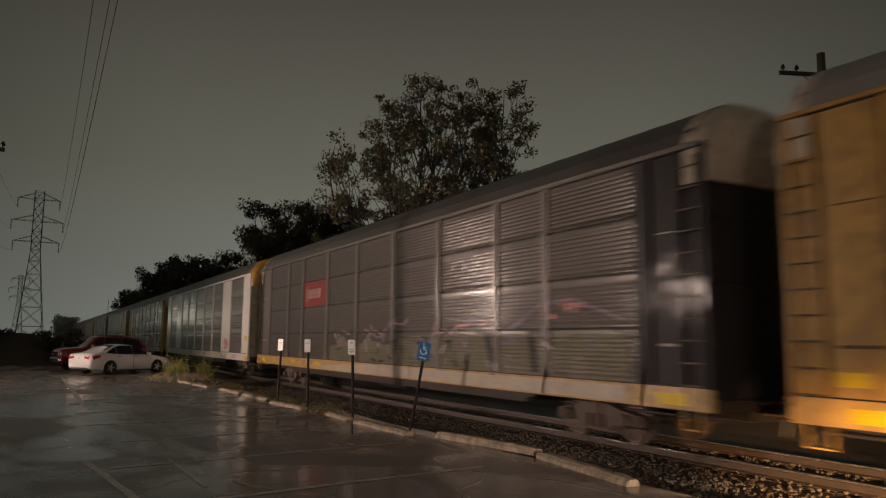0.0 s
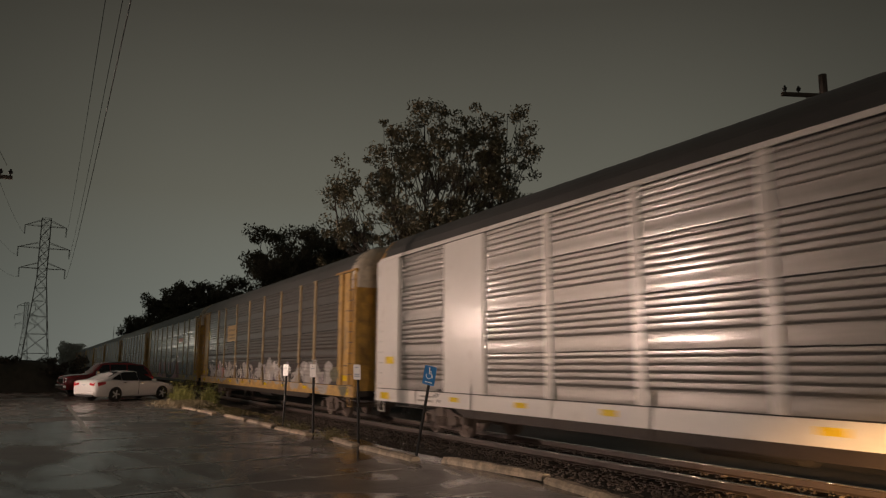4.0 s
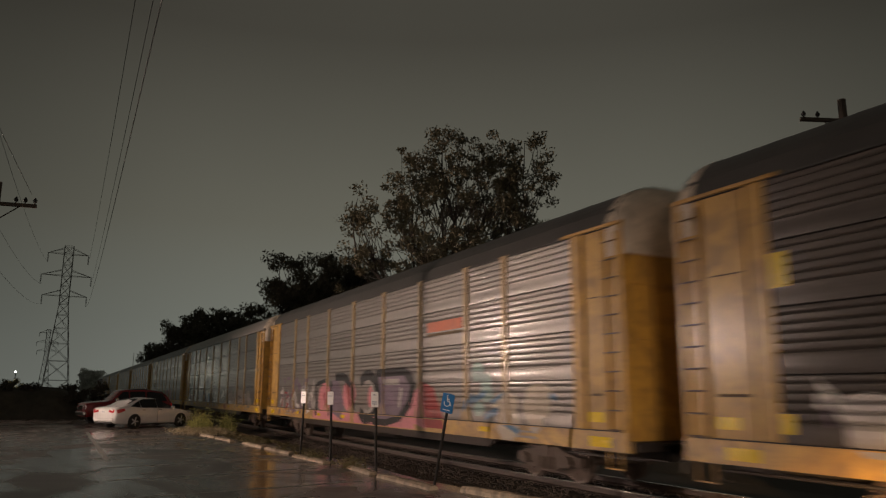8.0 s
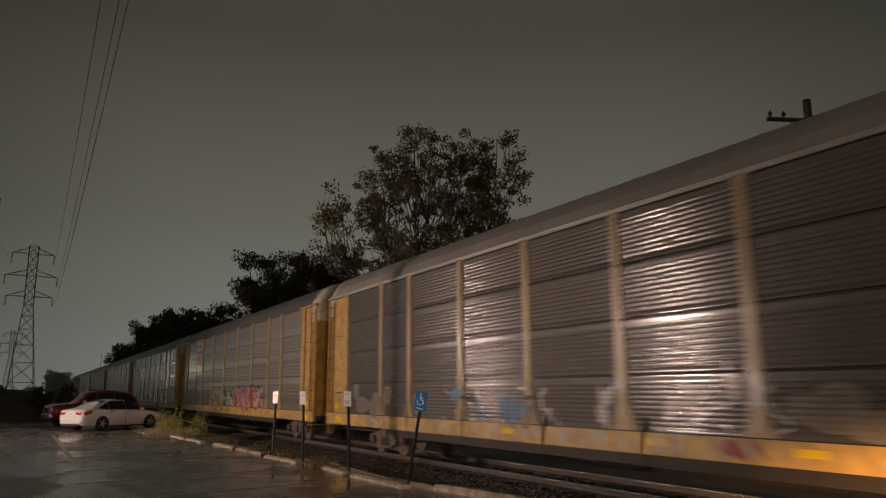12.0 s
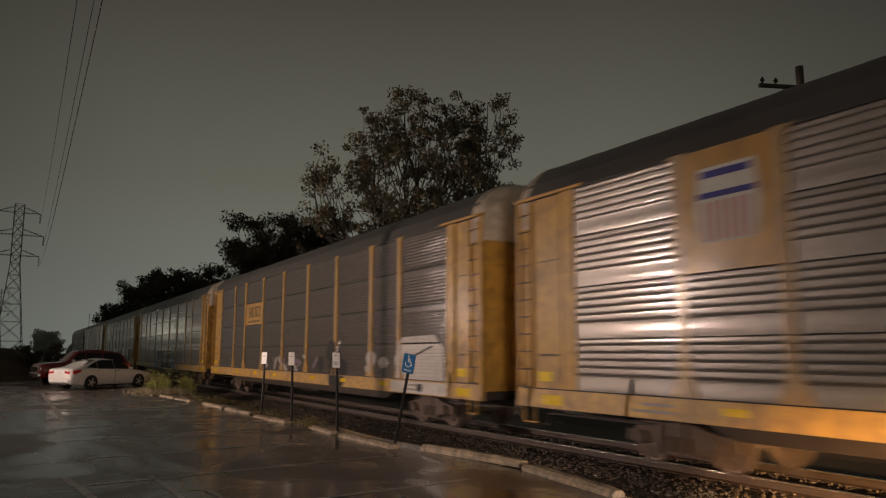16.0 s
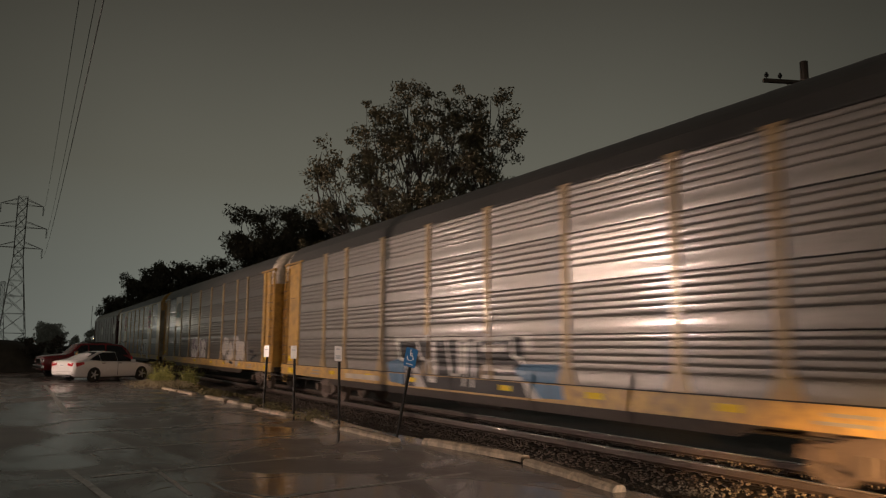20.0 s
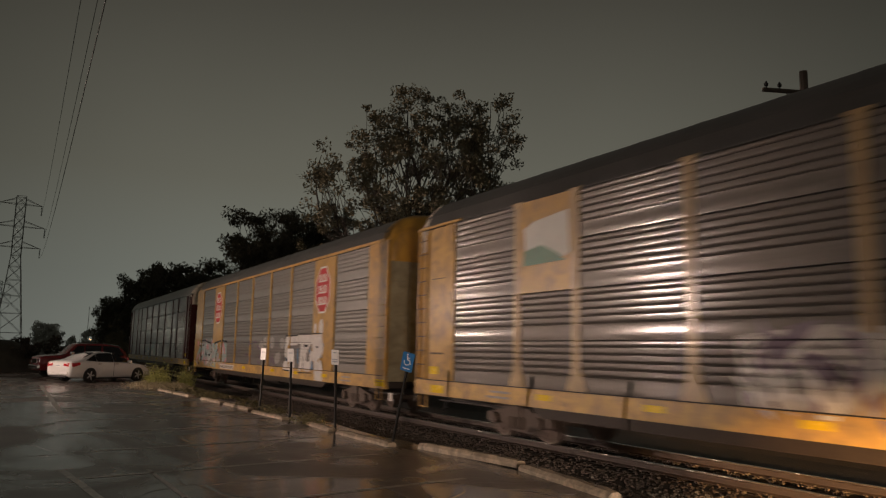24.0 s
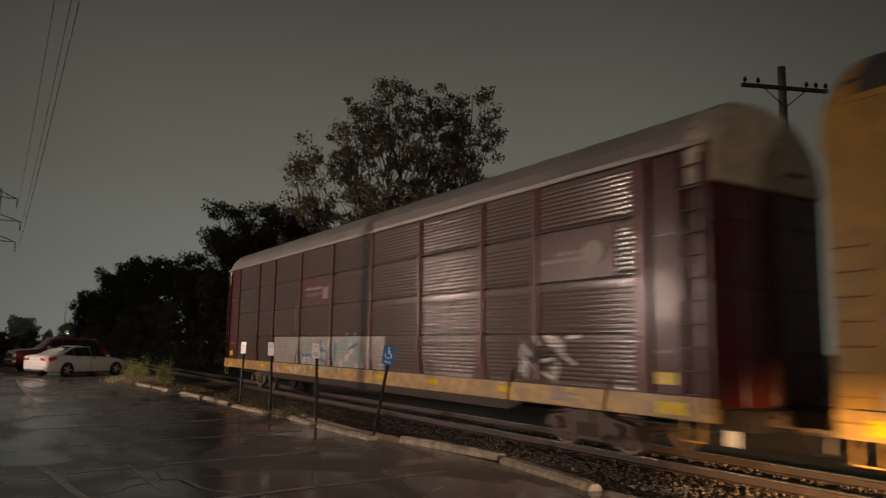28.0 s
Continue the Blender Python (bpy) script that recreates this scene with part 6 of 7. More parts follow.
    part("rear_bumper", boxed(-2.49, -2.32, -0.72, 0.72, 0.36, 0.50, 0.03), "car_white", car)
    part("bumper_insert", boxed(-2.47, -2.3, -0.6, 0.6, 0.24, 0.34, 0.02), "rubber", car)
    part("number_plate", boxed(-2.475, -2.45, -0.16, 0.16, 0.72, 0.86), "sign_white", car, "pale number plate with plain bars")
    part("plate_bar", boxed(-2.482, -2.474, -0.12, 0.12, 0.77, 0.81), "sign_grey", car)


def suv(at, paint, label, k=0.87):
    """An estate-bodied off-roader, 4.9 m, nose towards +x; 1.88 m high."""
    car = thing("suv", at, label, "car", "parked vehicles")
    st = [(2.80, 0.80, 0.48, 0.98, 1.02, 0.62), (2.74, 0.94, 0.38, 1.06, 1.10, 0.78), (2.4, 0.99, 0.36, 1.12, 1.17, 0.84), (1.5, 1.0, 0.36, 1.16, 1.22, 0.86), (1.15, 1.0, 0.36, 1.17, 1.30, 0.80), (0.62, 1.0, 0.36, 1.18, 1.78, 0.72), (0.3, 1.0, 0.36, 1.18, 1.86, 0.72),
          (-1.0, 1.0, 0.36, 1.18, 1.88, 0.72), (-1.35, 1.0, 0.36, 1.18, 1.87, 0.72), (-2.2, 1.0, 0.38, 1.18, 1.78, 0.72), (-2.58, 0.99, 0.40, 1.17, 1.52, 0.76), (-2.78, 0.96, 0.46, 1.14, 1.19, 0.86), (-2.84, 0.90, 0.52, 1.0, 1.06, 0.8)]
    part("body", body_shell([(x * k, *rest) for x, *rest in st], 1), paint, car, smooth=True)
    for s in (-1, 1):
        for pts in ([(1.05, 1.20), (0.52, 1.72), (0.10, 1.75), (0.10, 1.20)], [(0.0, 1.20), (0.0, 1.75), (-1.0, 1.75), (-1.0, 1.20)], [(-1.12, 1.20), (-1.12, 1.74), (-1.5, 1.74), (-2.15, 1.66), (-2.5, 1.22)]):
            q = [(x * k, s * (0.962 - (z - 1.2) * 0.36), z) for x, z in pts]
            part("side_window", pane(q if s < 0 else q[::-1]), "glass_dark", car)
        for x in (1.75 * k, -1.55 * k):
            wheel_part(car, x, s * 1.02, 0.39, 0.26)
            arch = bmesh.new()
            bmesh.ops.create_cone(arch, cap_ends=True, segments=28, radius1=0.45, radius2=0.45, depth=0.06, matrix=Matrix.Translation((x, s * 0.98, 0.41)) @ Matrix.Rotation(radians(90), 4, "X"))
            part("wheel_arch", arch, "rubber", car, "dark wheel arch")
        part("head_lamp", pane([(2.78 * k, s * 0.90, 0.80), (2.78 * k, s * 0.56, 0.80), (2.77 * k, s * 0.56, 1.0), (2.75 * k, s * 0.90, 1.0)][::s]), "lens", car, "clear head lamp")
        part("mirror", boxed(0.80 * k, 0.8 * k + 0.2, s * 1.02, s * 1.24, 1.18, 1.40, 0.03), "chrome", car, "bright door mirror")
        part("tail_lamp", boxed(-2.84 * k, -2.72 * k, s * 0.86, s * 0.97, 0.85, 1.12, 0.02), "tail", car, "red tail lamp")
        part("roof_rail", boxed(-1.2 * k, 0.1 * k, s * 0.62, s * 0.66, 1.87, 1.92, 0.01), "rubber", car)
    part("windscreen", pane([(1.14 * k, -0.76, 1.28), (1.14 * k, 0.76, 1.28), (0.62 * k, 0.68, 1.74), (0.62 * k, -0.68, 1.74)]), "glass_dark", car)
    part("grille", boxed(2.76 * k, 2.84 * k, -0.5, 0.5, 0.72, 1.0, 0.02), "chrome", car, "bright grille")
    part("front_bumper", boxed(2.70 * k, 2.92 * k, -0.92, 0.92, 0.46, 0.66, 0.04), "chrome", car, "bright front bumper")
    return car


# ---- poles, tower and wires ----
def bar_lattice(bm, pts, r):
    for a, b in pts:
        tube(bm, a, b, r, sides=4)


def pylon(x, y, high, label, scale=1.0):
    """A lattice tower: four legs, cross bracing, three pairs of arms, hanging insulators."""
    tower = thing("power_pylon", pose(x, y, -0.1, rz=3), label, "pylon", "power pylons")
    k = high / 35.0
    waist, wb, wt = 21.5 * k, 2.9 * k, 0.95 * k
    thick = 0.075 * scale

    def half(z):
        return wb + (wt - wb) * min(1.0, z / waist)

    for sx in (-1, 1):
        for sy in (-1, 1):
            bm = bmesh.new()
            tube(bm, (sx * half(0), sy * half(0), 0), (sx * half(waist), sy * half(waist), waist), thick, sides=4)
            tube(bm, (sx * half(waist), sy * half(waist), waist), (sx * wt, sy * wt, high), thick, sides=4)
            part("leg", bm, "tower", tower)
    levels = [0, 4.3 * k, 8.6 * k, 12.5 * k, 16.0 * k, 19.0 * k, 21.5 * k, 23.4 * k, 25.7 * k, 28.1 * k, 30.6 * k, 33.2 * k, high]
    for z0, z1 in zip(levels, levels[1:]):
        a, b = half(z0), half(z1)
        for sx, sy, tx, ty in ((-1, -1, 1, -1), (1, -1, 1, 1), (1, 1, -1, 1), (-1, 1, -1, -1)):
            for p, q in (((sx * a, sy * a, z0), (tx * b, ty * b, z1)), ((tx * a, ty * a, z0), (sx * b, sy * b, z1)), ((sx * b, sy * b, z1), (tx * b, ty * b, z1))):
                part("brace", tube(bmesh.new(), p, q, thick * 0.55, sides=4), "tower", tower)
    for z, reach in ((33.2, 4.2), (28.1, 5.2), (23.4, 4.6)):
        for s in (-1, 1):
            bm = bmesh.new()
            tip = (s * reach * k, 0, z * k)
            for sy in (-1, 1):
                bar_lattice(bm, [((s * wt, sy * wt, z * k), tip), ((s * wt, sy * wt, z * k + 1.3 * k), tip)], thick * 0.7)
            part("crossarm", bm, "tower", tower)
            ins = bmesh.new()
            for i in range(9):
                zz = z * k - 0.25 * i * k
                tube(ins, (tip[0], 0, zz), (tip[0], 0, zz - 0.14 * k), 0.17 * scale, 0.10 * scale, 8)
            part("insulator", ins, "rubber", tower, "dark insulator string")


def wire(a, b, sag, r, label):
    """A sagging overhead conductor from a to b."""
    cu = bpy.data.curves.new("power_line", "CURVE")
    cu.dimensions, cu.bevel_depth, cu.bevel_resolution = "3D", r, 1
    sp = cu.splines.new("POLY")
    n = 40
    sp.points.add(n)
    for i in range(n + 1):
        u = i / n
        p = Vector(a).lerp(Vector(b), u)
        sp.points[i].co = (p.x, p.y, p.z - sag * 4 * u * (1 - u), 1)
    cu.materials.append(M["wire"])
    tmp = bpy.data.objects.new("line", cu)
    me = bpy.data.meshes.new_from_object(tmp)
    bpy.data.objects.remove(tmp)
    me.name = "power_line"
    tagged(new("power_line", me), label, "power line", "overhead power lines")


def utility_pole(x, y, high, turn, arm, label, pins=(-0.92, -0.62, 0.5, 0.72, 0.95)):
    """A wooden pole with one crossarm, braces and pin insulators; the top stands over the arm."""
    p = thing("utility_pole", pose(x, y, ground_z(x) - 0.1, rz=turn), label, "utility pole", "utility poles")
    bm = bmesh.new()
    tube(bm, (0, 0, 0), (0, 0, high), 0.17, 0.125, 10)
    part("pole", bm, "wood", p)
    za = high - 0.75
    part("crossarm", boxed(-arm, arm, -0.20, -0.10, za - 0.06, za + 0.06, 0.01), "wood", p)
    for s in (-1, 1):
        bm = bmesh.new()
        tube(bm, (s * 0.7, -0.13, za - 0.06), (0, -0.12, za - 0.62), 0.02, sides=4)
        part("brace", bm, "rail_rust", p)
    for f in pins:
        bm = bmesh.new()
        tube(bm, (f * arm, -0.15, za + 0.05), (f * arm, -0.15, za + 0.14), 0.018, sides=6)
        tube(bm, (f * arm, -0.15, za + 0.12), (f * arm, -0.15, za + 0.20), 0.055, 0.07, 8)
        tube(bm, (f * arm, -0.15, za + 0.20), (f * arm, -0.15, za + 0.27), 0.045, 0.03, 8)
        part("insulator", bm, "rubber", p, "dark pin insulator")


def lot_lamp(x, y, z):
    """An unseen lit lamp head on a tall pole at the side of the car park."""
    p = thing("lot_lamp", pose(x, y, 0), "unseen tall car-park lamp with a lit head", "lamp post", "lamps round the car park")
    bm = bmesh.new()
    tube(bm, (0, 0, 0), (0, 0, z + 0.45), 0.09, 0.06, 10)
    part("pole", bm, "post", p)
    part("head", boxed(-0.3, 0.3, -0.2, 0.2, z + 0.42, z + 0.58, 0.04), "post", p, "dark lamp head")
    part("lens", boxed(-0.24, 0.24, -0.16, 0.16, z + 0.385, z + 0.42), "lamp_white", p, "glowing lens")


def far_lamp(x, y, z, r, material, label):
    p = thing("street_lamp", pose(x, y, -0.1), label, "street lamp", "far street lamps")
    bm = bmesh.new()
    tube(bm, (0, 0, 0), (0, 0, z), 0.09, 0.06, 8)
    part("pole", bm, "post", p)
    bm = bmesh.new()
    bmesh.ops.create_uvsphere(bm, u_segments=10, v_segments=6, radius=r, matrix=Matrix.Translation((0, 0, z + r * 0.9)) @ Matrix.Diagonal((1, 1, 0.7, 1)))
    part("globe", bm, material, p, "glowing globe")


# ---- plants ----
def limb(bm, rng, a, b, r0, r1, steps=4, bend=0.12):
    """A crooked tapering branch; returns its points."""
    a, b = Vector(a), Vector(b)
    long = (b - a).length
    pts = [a]
    for i in range(1, steps + 1):
        p = a.lerp(b, i / steps)
        if i < steps:
            p += Vector((rng.uniform(-1, 1), rng.uniform(-1, 1), rng.uniform(-0.5, 0.5))) * long * bend
        pts.append(p)
    for i in range(steps):
        u0, u1 = i / steps, (i + 1) / steps
        tube(bm, pts[i], pts[i + 1], r0 + (r1 - r0) * u0, r0 + (r1 - r0) * u1, 5)
    return pts


def leaf_mesh(name, centres, rng, per, spread, size, material):
    """Many small leaves in clumps; each leaf is a folded, pointed blade."""
    nr = np.random.default_rng(rng.randrange(10 ** 6))
    n = len(centres) * per
    c = np.repeat(np.array([[p[0], p[1], p[2]] for p in centres]), per, axis=0)
    rad = np.repeat(np.array([p[3] if len(p) > 3 else 1.0 for p in centres]), per)
    d = nr.normal(size=(n, 3))
    d /= np.linalg.norm(d, axis=1)[:, None]
    c = c + d * (spread * rad * nr.uniform(0.1, 1.0, n) ** 0.6)[:, None] * np.array([1, 1, 0.8])
    u = nr.normal(size=(n, 3))
    u[:, 2] -= 0.5
    u /= np.linalg.norm(u, axis=1)[:, None]
    w = np.cross(u, nr.normal(size=(n, 3)))
    w /= np.linalg.norm(w, axis=1)[:, None]
    s = size * nr.uniform(0.6, 1.4, n)[:, None]
    nn = np.cross(u, w)
    v = np.stack([c - u * s, c + w * s * 0.42 + nn * s * 0.12, c + u * s, c - w * s * 0.42 + nn * s * 0.12], axis=1).reshape(-1, 3)
    i = np.arange(n)[:, None] * 4
    f = np.concatenate([i + np.array([[0, 1, 2]]), i + np.array([[0, 2, 3]])], axis=1).reshape(-1, 3)
    me = bpy.data.meshes.new(name)
    me.vertices.add(len(v))
    me.vertices.foreach_set("co", v.ravel())
    me.loops.add(len(f) * 3)
    me.loops.foreach_set("vertex_index", f.ravel().astype(np.int32))
    me.polygons.add(len(f))
    me.polygons.foreach_set("loop_start", np.arange(0, len(f) * 3, 3, dtype=np.int32))
    me.update(calc_edges=True)
    me.materials.append(M[material])
    return me


def tree(x, y, lobes, trunk_r, fork, label, seed, per=40, clump=0.75, size=0.15, gaps=0.55, clumps=140, material="leaf"):
    """A broad-leaved tree. Lobes are (dx, dy, z, radius, height radius) of the crown's masses; limbs reach into each."""
    rng = random.Random(seed)
    t = thing("tree", pose(x, y, ground_z(x) - 0.1), label, "tree", "trees behind the track")
    bm = bmesh.new()
    limb(bm, rng, (0, 0, 0), (0.1, 0, fork), trunk_r, trunk_r * 0.75, 4, 0.03)
    centres = []
    weight = [l[3] ** 2 * l[4] for l in lobes]
    for (dx, dy, z, r, rz), wgt in zip(lobes, weight):
        main = limb(bm, rng, (0.1, 0, fork - rng.uniform(0, 0.8)), (dx, dy, z - rz * 0.2), trunk_r * 0.55, trunk_r * 0.16, 5, 0.06)
        limb(bm, rng, main[-1], (dx, dy, z + rz * 0.7), trunk_r * 0.16, 0.02, 3, 0.08)
        n = max(4, int(clumps * wgt / sum(weight)))
        for i in range(n):
            while True:
                d = Vector((rng.gauss(0, 1), rng.gauss(0, 1), rng.gauss(0, 1))).normalized()
                q = rng.uniform(gaps, 1.0)
                p = Vector((dx + d.x * r * q, dy + d.y * r * q, z + d.z * rz * q))
                if p.z > 1.0:
                    break
            centres.append((p.x, p.y, p.z, rng.uniform(0.55, 1.25)))
            if i % 2 == 0:
                limb(bm, rng, main[rng.randrange(2, 5)], p, trunk_r * 0.10, 0.015, 3, 0.10)
    part("trunk", bm, "bark", t)
    part("crown", leaf_mesh("crown", centres, rng, per, clump, size, material), "", t, kind="stuff")
    return t


def bush_row(name, label, spots, seed, per, clump, size, material, category="bushes"):
    """A dense screen of foliage down to the ground, as one mass; spots are (x, y, radius, height)."""
    rng = random.Random(seed)
    centres = []
    for x, y, r, h in spots:
        for _ in range(max(8, int(2.3 * r * h))):
            a, q = rng.uniform(0, 6.28), rng.uniform(0.3, 1) ** 0.5
            z = rng.uniform(0.05, 1.0)
            k = math.sqrt(max(0.05, 1 - (z * 0.92) ** 3))
            centres.append((x + r * q * k * math.cos(a), y + r * q * k * math.sin(a), z * h, rng.uniform(0.7, 1.3)))
    tagged(new(name, leaf_mesh(name, centres, rng, per, clump, size, material)), label, category, kind="stuff")


def hedge_bank():
    """The thick body of the hedge behind its outer leaves: a long lumpy mound."""
    rng = random.Random(35)
    bm = bmesh.new()
    rings = []
    for i in range(60):
        x = -48 + i * 0.87
        end = min(1.0, (59 - i) * 0.25 + 0.15)
        top = (1.95 + rng.uniform(-0.12, 0.12)) * end
        rings.append([bm.verts.new((x + rng.uniform(-0.1, 0.1), 57 + y + rng.uniform(-0.1, 0.1), z * top - 0.1)) for y, z in ((-1.5, 0), (-1.35, 0.5), (-0.9, 0.86), (0, 1.05), (0.9, 0.86), (1.35, 0.5), (1.5, 0))])
    for r0, r1 in zip(rings, rings[1:]):
        for k in range(6):
            bm.faces.new((r0[k], r1[k], r1[k + 1], r0[k + 1]))
    bm.faces.new(rings[-1])
    bmesh.ops.recalc_face_normals(bm, faces=bm.faces[:])
    tagged(new("hedge_body", mesh_of("hedge_body", bm, "hedge_leaf", smooth=True)), "dark body of a low hedge at the end of the car park", "hedge", kind="stuff")


def weeds(name, label, count, place, high, seed, material="weed"):
    """Blades and stalks of rank weeds, each a bent tapering strip."""
    rng = random.Random(seed)
    vs, fs = [], []
    for _ in range(count):
        x, y, k = place(rng)
        z = (ground_z(x) if x > 6.7 else -0.03)
        h = high * k * rng.uniform(0.35, 1.0)
        a, lean, w = rng.uniform(0, 6.28), rng.uniform(0.1, 0.6) * h, rng.uniform(0.006, 0.022)
        dx, dy = math.cos(a), math.sin(a)
        b = len(vs)
        for i in range(4):
            u = i / 3
            px, py, pz = x + dx * lean * u * u, y + dy * lean * u * u, z + h * u * (1 - 0.12 * u)
            ww = w * (1 - u) + 0.002
            vs += [(px - dy * ww, py + dx * ww, pz), (px + dy * ww, py - dx * ww, pz)]
        for i in range(3):
            fs.append((b + 2 * i, b + 2 * i + 1, b + 2 * i + 3, b + 2 * i + 2))
        if rng.random() < 0.6:
            for i in range(5):
                u = rng.uniform(0.3, 1.0)
                px, py, pz = x + dx * lean * u * u, y + dy * lean * u * u, z + h * u * (1 - 0.12 * u)
                q, aa = rng.uniform(0.03, 0.09), rng.uniform(0, 6.28)
                c = len(vs)
                vs += [(px, py, pz), (px + q * math.cos(aa), py + q * math.sin(aa), pz + q * 0.5), (px + 1.9 * q * math.cos(aa), py + 1.9 * q * math.sin(aa), pz + q * 0.2), (px + q * math.cos(aa + 0.5), py + q * math.sin(aa + 0.5), pz + q * 0.1)]
                fs.append((c, c + 1, c + 2, c + 3))
    me = bpy.data.meshes.new(name)
    me.from_pydata(vs, [], fs)
    me.materials.append(M[material])
    tagged(new(name, me), label, "weeds", kind="stuff")


# ---- the place ----
ground()
parking_lot()
track()
# the last of these posts is made up to hold the fill lamp
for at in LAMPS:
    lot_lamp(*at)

sedan(pose(4.0, 41.1, 0, rz=34))
suv(pose(3.4, 46.9, 0, rz=192), "car_red", "red off-road estate car parked behind a white saloon", 0.83)
# unseen vehicle by the camera, added as a body for the headlight beams
suv(pose(0.6, -6.0, 0, rz=52), "car_red", "unseen red off-road estate car added to carry the headlights")

pylon(-1.1, 190, 35.0, "tall lattice steel power pylon with three pairs of arms")
pylon(-8.0, 430, 33.0, "distant lattice steel power pylon", 1.3)
for ax, az, sag, slip in ((3.1, 31.0, 9.0, 2.9), (4.1, 25.9, 5.4, 3.5), (3.5, 21.2, 8.0, 3.3), (-5.3, 31.0, 8.0, 3.3), (-6.3, 25.9, 8.0, 3.3), (-5.7, 21.2, 8.0, 3.3)):
    wire((ax, 190, az), (ax - slip, -110, az), sag, 0.02, "dark overhead conductor sagging between pylons")
utility_pole(-2.42, 27.2, 8.6, -8, 1.22, "weathered wooden utility pole with a single crossarm")
utility_pole(20.9, 13.7, 11.0, -22, 1.5, "dark wooden pole with a crossarm behind the tracks")
for dx in (-1.1, -0.5, 0.9):
    wire((-2.32 + dx, 27.0, 8.1), (-5.5 + dx, -20, 9.2), 0.5, 0.009, "thin service wire from the utility pole")

tree(19.5, 37.4, [(-4.9, 2.4, 10.7, 1.6, 3.6), (-2.0, 1.0, 12.4, 2.0, 4.2), (-0.4, 0.2, 14.9, 2.2, 3.3), (1.8, -1.0, 13.2, 2.3, 4.8), (3.9, -2.1, 13.4, 2.0, 4.7), (0.3, 0.3, 9.2, 4.0, 2.8), (4.6, -2.6, 9.6, 1.7, 2.8)],
     0.34, 3.6, "tall open-crowned broadleaf tree with upright limbs", 21, per=60, clump=0.56, size=0.115, gaps=0.3, clumps=560)
tree(16.6, 66.0, [(-1.6, 0.5, 7.0, 2.7, 2.8), (1.6, -1.2, 7.6, 2.9, 3.2), (0, 0, 4.4, 3.4, 3.2)], 0.34, 2.6, "dense dark broadleaf tree", 22, per=120, clump=0.85, size=0.14, gaps=0.3, clumps=240, material="leaf_dense")
tree(17.2, 51.5, [(-3.7, 1.1, 9.2, 1.5, 3.2), (-2.3, 0.7, 9.0, 1.9, 3.2), (-0.6, 0.2, 9.0, 2.3, 3.4), (1.3, -0.5, 9.5, 2.2, 3.2), (3.2, -1.2, 9.5, 2.0, 3.4), (0, 0, 5.0, 4.2, 3.8), (-2.6, 0.8, 5.0, 2.8, 3.6), (2.8, -1.0, 5.5, 2.8, 3.6)], 0.32, 2.4, "dense dark broadleaf tree", 23, per=150, clump=0.8, size=0.12, gaps=0.1, clumps=760, material="leaf_dense")
tree(16.4, 91.0, [(-1.4, 0, 9.0, 2.9, 3.4), (1.8, 0.5, 9.6, 3.1, 3.2), (0, 0, 5.0, 3.6, 3.6)], 0.34, 2.6, "dense dark broadleaf tree", 24, per=110, clump=0.9, size=0.17, gaps=0.3, clumps=220, material="leaf_dense")
tree(16.2, 114.0, [(-1.0, 0, 9.6, 3.2, 3.6), (1.4, 0.5, 9.0, 3.2, 3.4), (0, 0, 5.0, 3.8, 3.6)], 0.36, 2.6, "dense dark broadleaf tree", 25, per=110, clump=1.0, size=0.2, gaps=0.3, clumps=200, material="leaf_dense")
tree(15.9, 142.0, [(-1.0, 0, 7.8, 3.4, 3.4), (1.4, 0.5, 7.2, 3.2, 3.2), (0, 0, 4.6, 3.8, 3.4)], 0.36, 2.4, "dense dark broadleaf tree", 26, per=110, clump=1.1, size=0.22, gaps=0.3, clumps=180, material="leaf_dense")
bush_row("bushes", "dense dark undergrowth along the far side of the track", [(16.2 + 0.6 * math.sin(i * 1.7), 30 + i * 4.2, 2.3, 5.0 + 1.2 * math.sin(i * 2.3)) for i in range(32)], 31, 110, 0.75, 0.13, "leaf")
hedge_bank()
bush_row("hedge", "low dark hedge at the far end of the car park", [(-34 + i * 1.2, 57 + 0.5 * math.sin(i), 1.5, 2.2 + 0.10 * math.sin(i * 1.9)) for i in range(31)], 32, 170, 0.42, 0.10, "hedge_leaf", "hedge")
tree(8.6, 262.0, [(-1.0, 0, 5.4, 3.2, 4.0), (1.4, 0, 5.2, 3.2, 3.8), (0, 0, 2.4, 3.9, 2.4)], 0.4, 1.2, "rounded distant tree with haze put into its leaf colour", 27, per=50, clump=1.2, size=0.32, gaps=0.1, clumps=420, material="leaf_far")
bush_row("far_trees", "distant trees beyond the line, paled in colour for haze", [(18 + i * 4.2, 268 + 5 * math.sin(i * 2), 3.2, 4.2 + 2.2 * abs(math.sin(i * 1.3))) for i in range(7)] + [(-40 + i * 5, 250, 3.0, 2.2) for i in range(7)], 33, 36, 1.2, 0.4, "leaf_far", "trees")
bush_row("lit_bush", "small yellow-green bush under a street lamp", [(-7.4, 149, 1.6, 3.6), (-5.6, 150, 1.3, 2.8)], 34, 60, 0.7, 0.22, "weed", "bush")
far_lamp(*FAR_LAMP, 0.17, "lamp_far", "bright distant street lamp")
for x, y, z in ((24.5, 300, 4.0), (21.5, 280, 2.6), (19.0, 310, 3.2)):
    far_lamp(x, y, z, 0.22, "lamp_orange", "small distant orange street lamp")
mast = bmesh.new()
tube(mast, (0, 0, 0), (0, 0, 15.5), 0.12, 0.08, 6)
tagged(new("mast", mesh_of("mast", mast, "tower")), "thin distant steel mast", "mast").matrix_basis = pose(22.5, 290, -0.1)

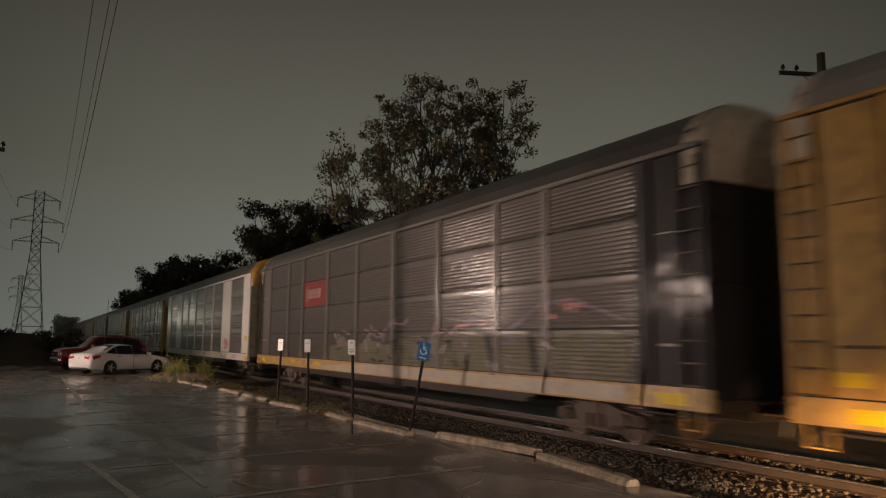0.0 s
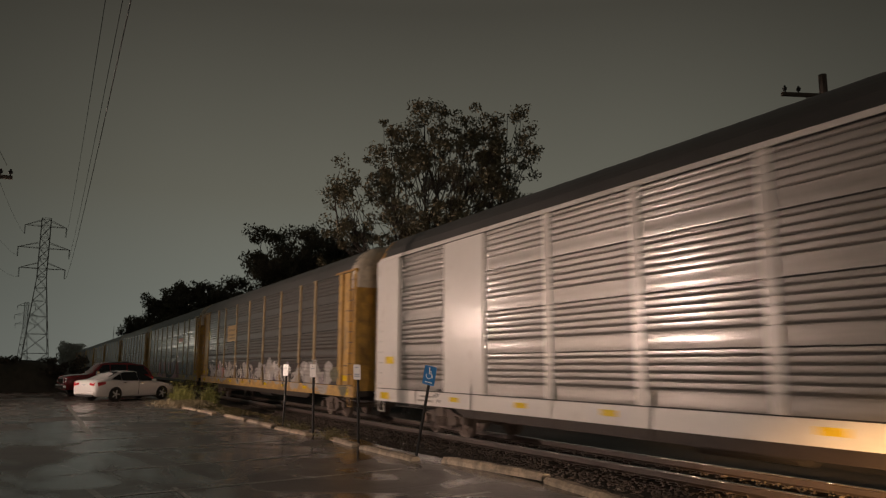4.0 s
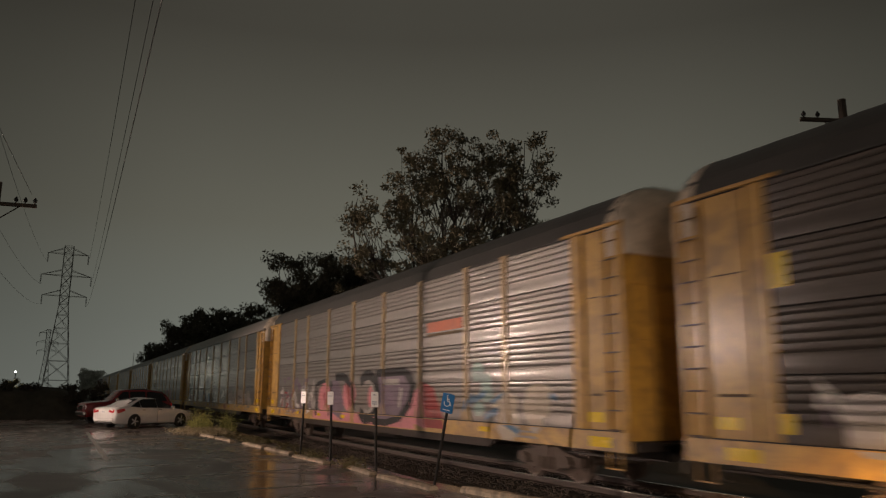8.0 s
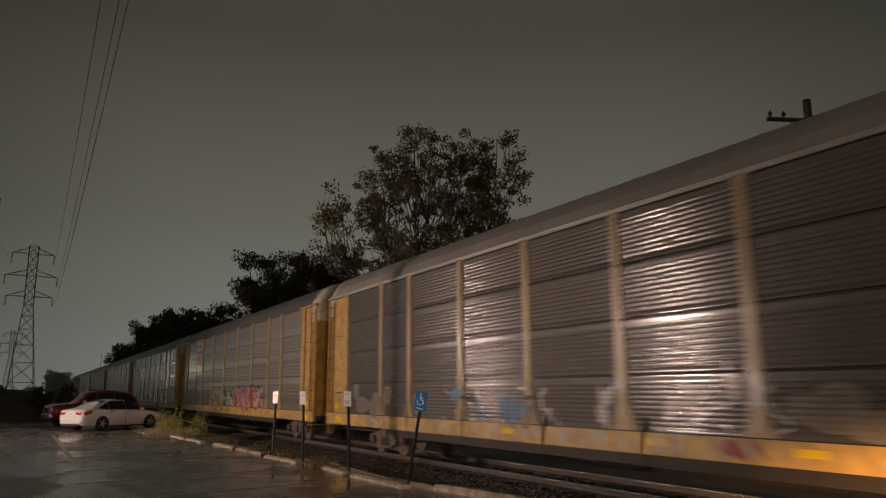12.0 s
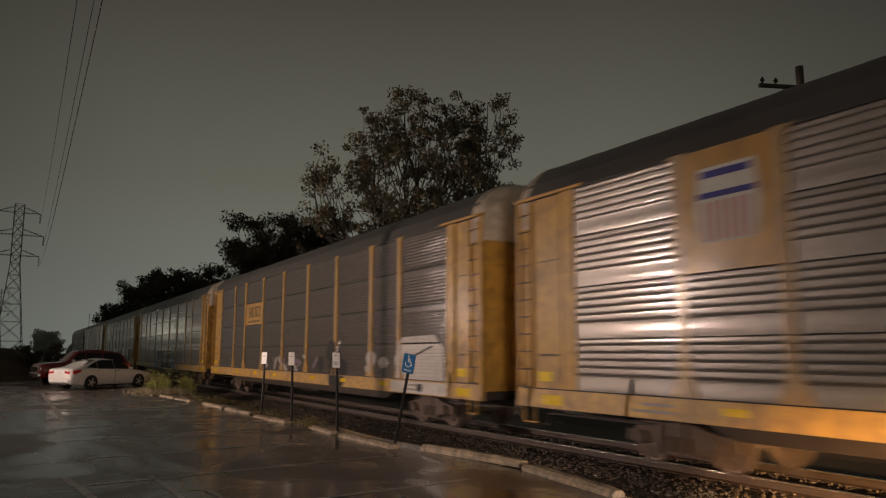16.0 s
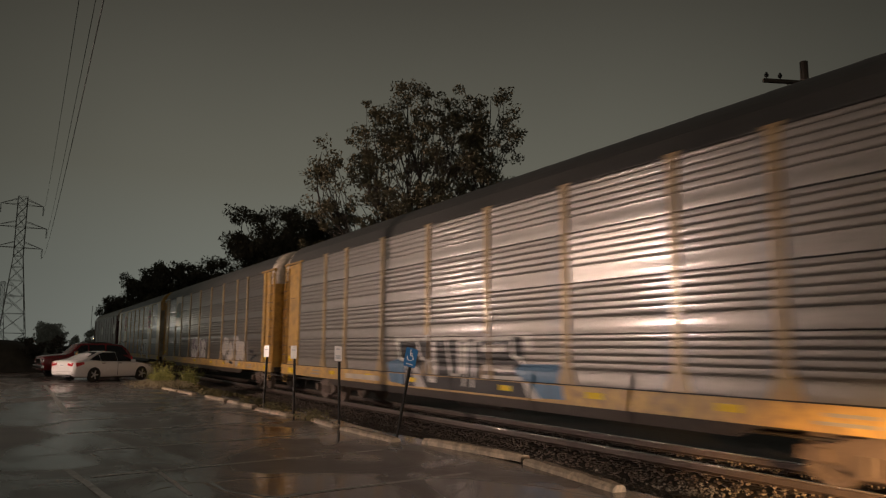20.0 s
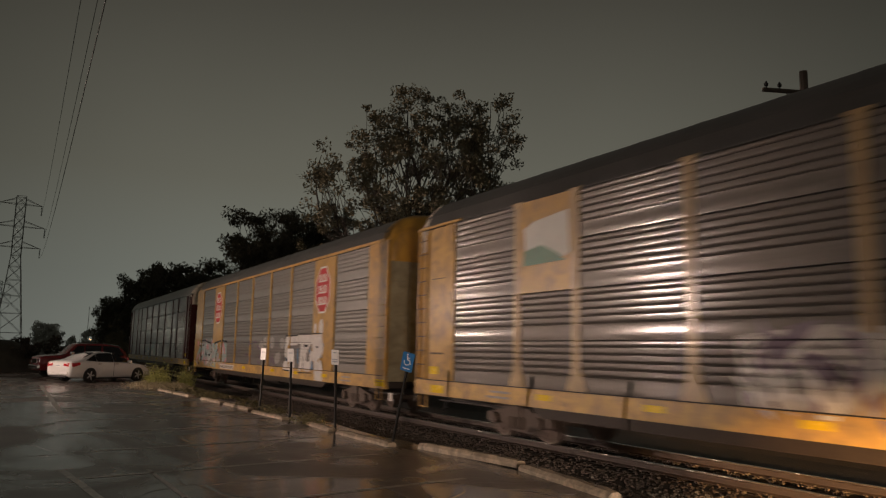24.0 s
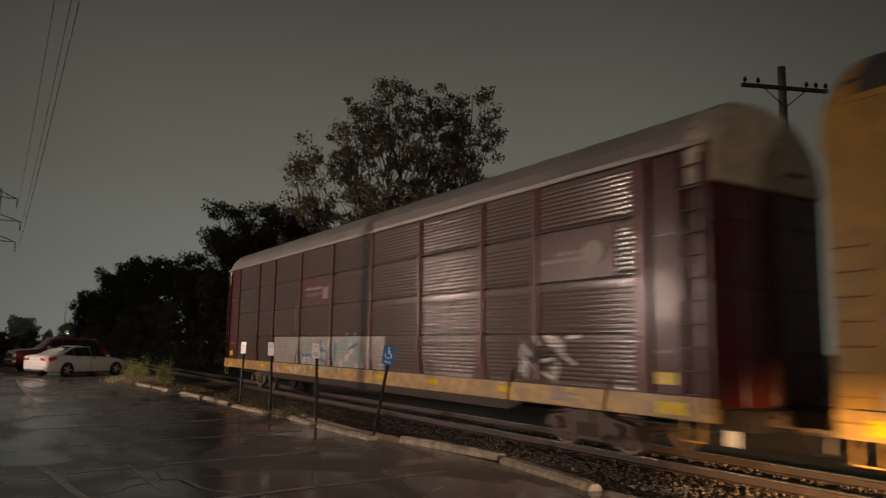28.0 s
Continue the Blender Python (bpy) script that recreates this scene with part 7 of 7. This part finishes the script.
wheel_stops()
sign(6.35, 21.5, -2.7, -0.7, -68, "plain", "white parking sign board on a thin dark post")
sign(6.35, 18.8, 0.9, -0.5, -66, "plain", "white parking sign board on a thin dark post")
sign(6.42, 15.85, 4.0, 1.9, -66, "print", "white parking sign with faint print on a leaning post")
sign(6.52, 13.15, 0.7, 12, -60, "blue", "blue accessible-parking sign on a leaning dark post")


def by_track(rng):
    y = rng.uniform(3, 34)
    return rng.uniform(7.0, 10.1), y, 0.0


stones("ballast", "dark wet ballast stones beside the rails", 9000, by_track, (0.018, 0.045), "ballast", 41)
stones("ballast_between_rails", "dark ballast between the ties", 4000, lambda r: (r.uniform(9.6, 12.9), r.uniform(2, 40), 0.05), (0.02, 0.045), "ballast", 42)
PILE = (9.15, 8.15)
stones("pale_gravel", "pale wet gravel spilled beside the rails", 190, lambda r: (PILE[0] + r.gauss(0, 0.34), PILE[1] + r.gauss(0, 0.3), 0.02), (0.010, 0.032), "pale_stone", 43)
stones("loose_stones", "a few pale stones on the gravel", 60, lambda r: (r.uniform(6.8, 9.3), r.uniform(6, 32), 0.0), (0.03, 0.06), "pale_stone", 44)
weeds("weeds_by_cars", "tall yellow-green weeds at the end of the wheel stops", 520, lambda r: (r.gauss(*r.choice(((5.9, 0.24), (5.9, 0.24), (7.1, 0.16)))), r.gauss(36.2, 0.7), max(0.3, 1.15 - abs(r.gauss(0, 0.5)))), 1.2, 51, "weed_green")
weeds("dry_grass", "dry grass at the asphalt edge", 900, lambda r: (r.uniform(6.0, 7.6), r.uniform(27, 37), 0.3), 0.42, 52)
weeds("pale_grass", "pale dry grass at the end of the wheel stops", 900, lambda r: (r.gauss(5.7, 0.5), r.gauss(34.6, 1.0), 1.0), 0.3, 54, "pale_grass")
weeds("edge_weeds", "small weeds growing by the wheel stops", 190, lambda r: (lambda c: (c[0] + r.gauss(0, 0.15), c[1] + r.gauss(0, 0.3), 1.0))(r.choice(((6.25, 19.8), (6.35, 17.2), (6.1, 26.4), (6.3, 22.5)))), 0.34, 53)

CARS = train()
motions()
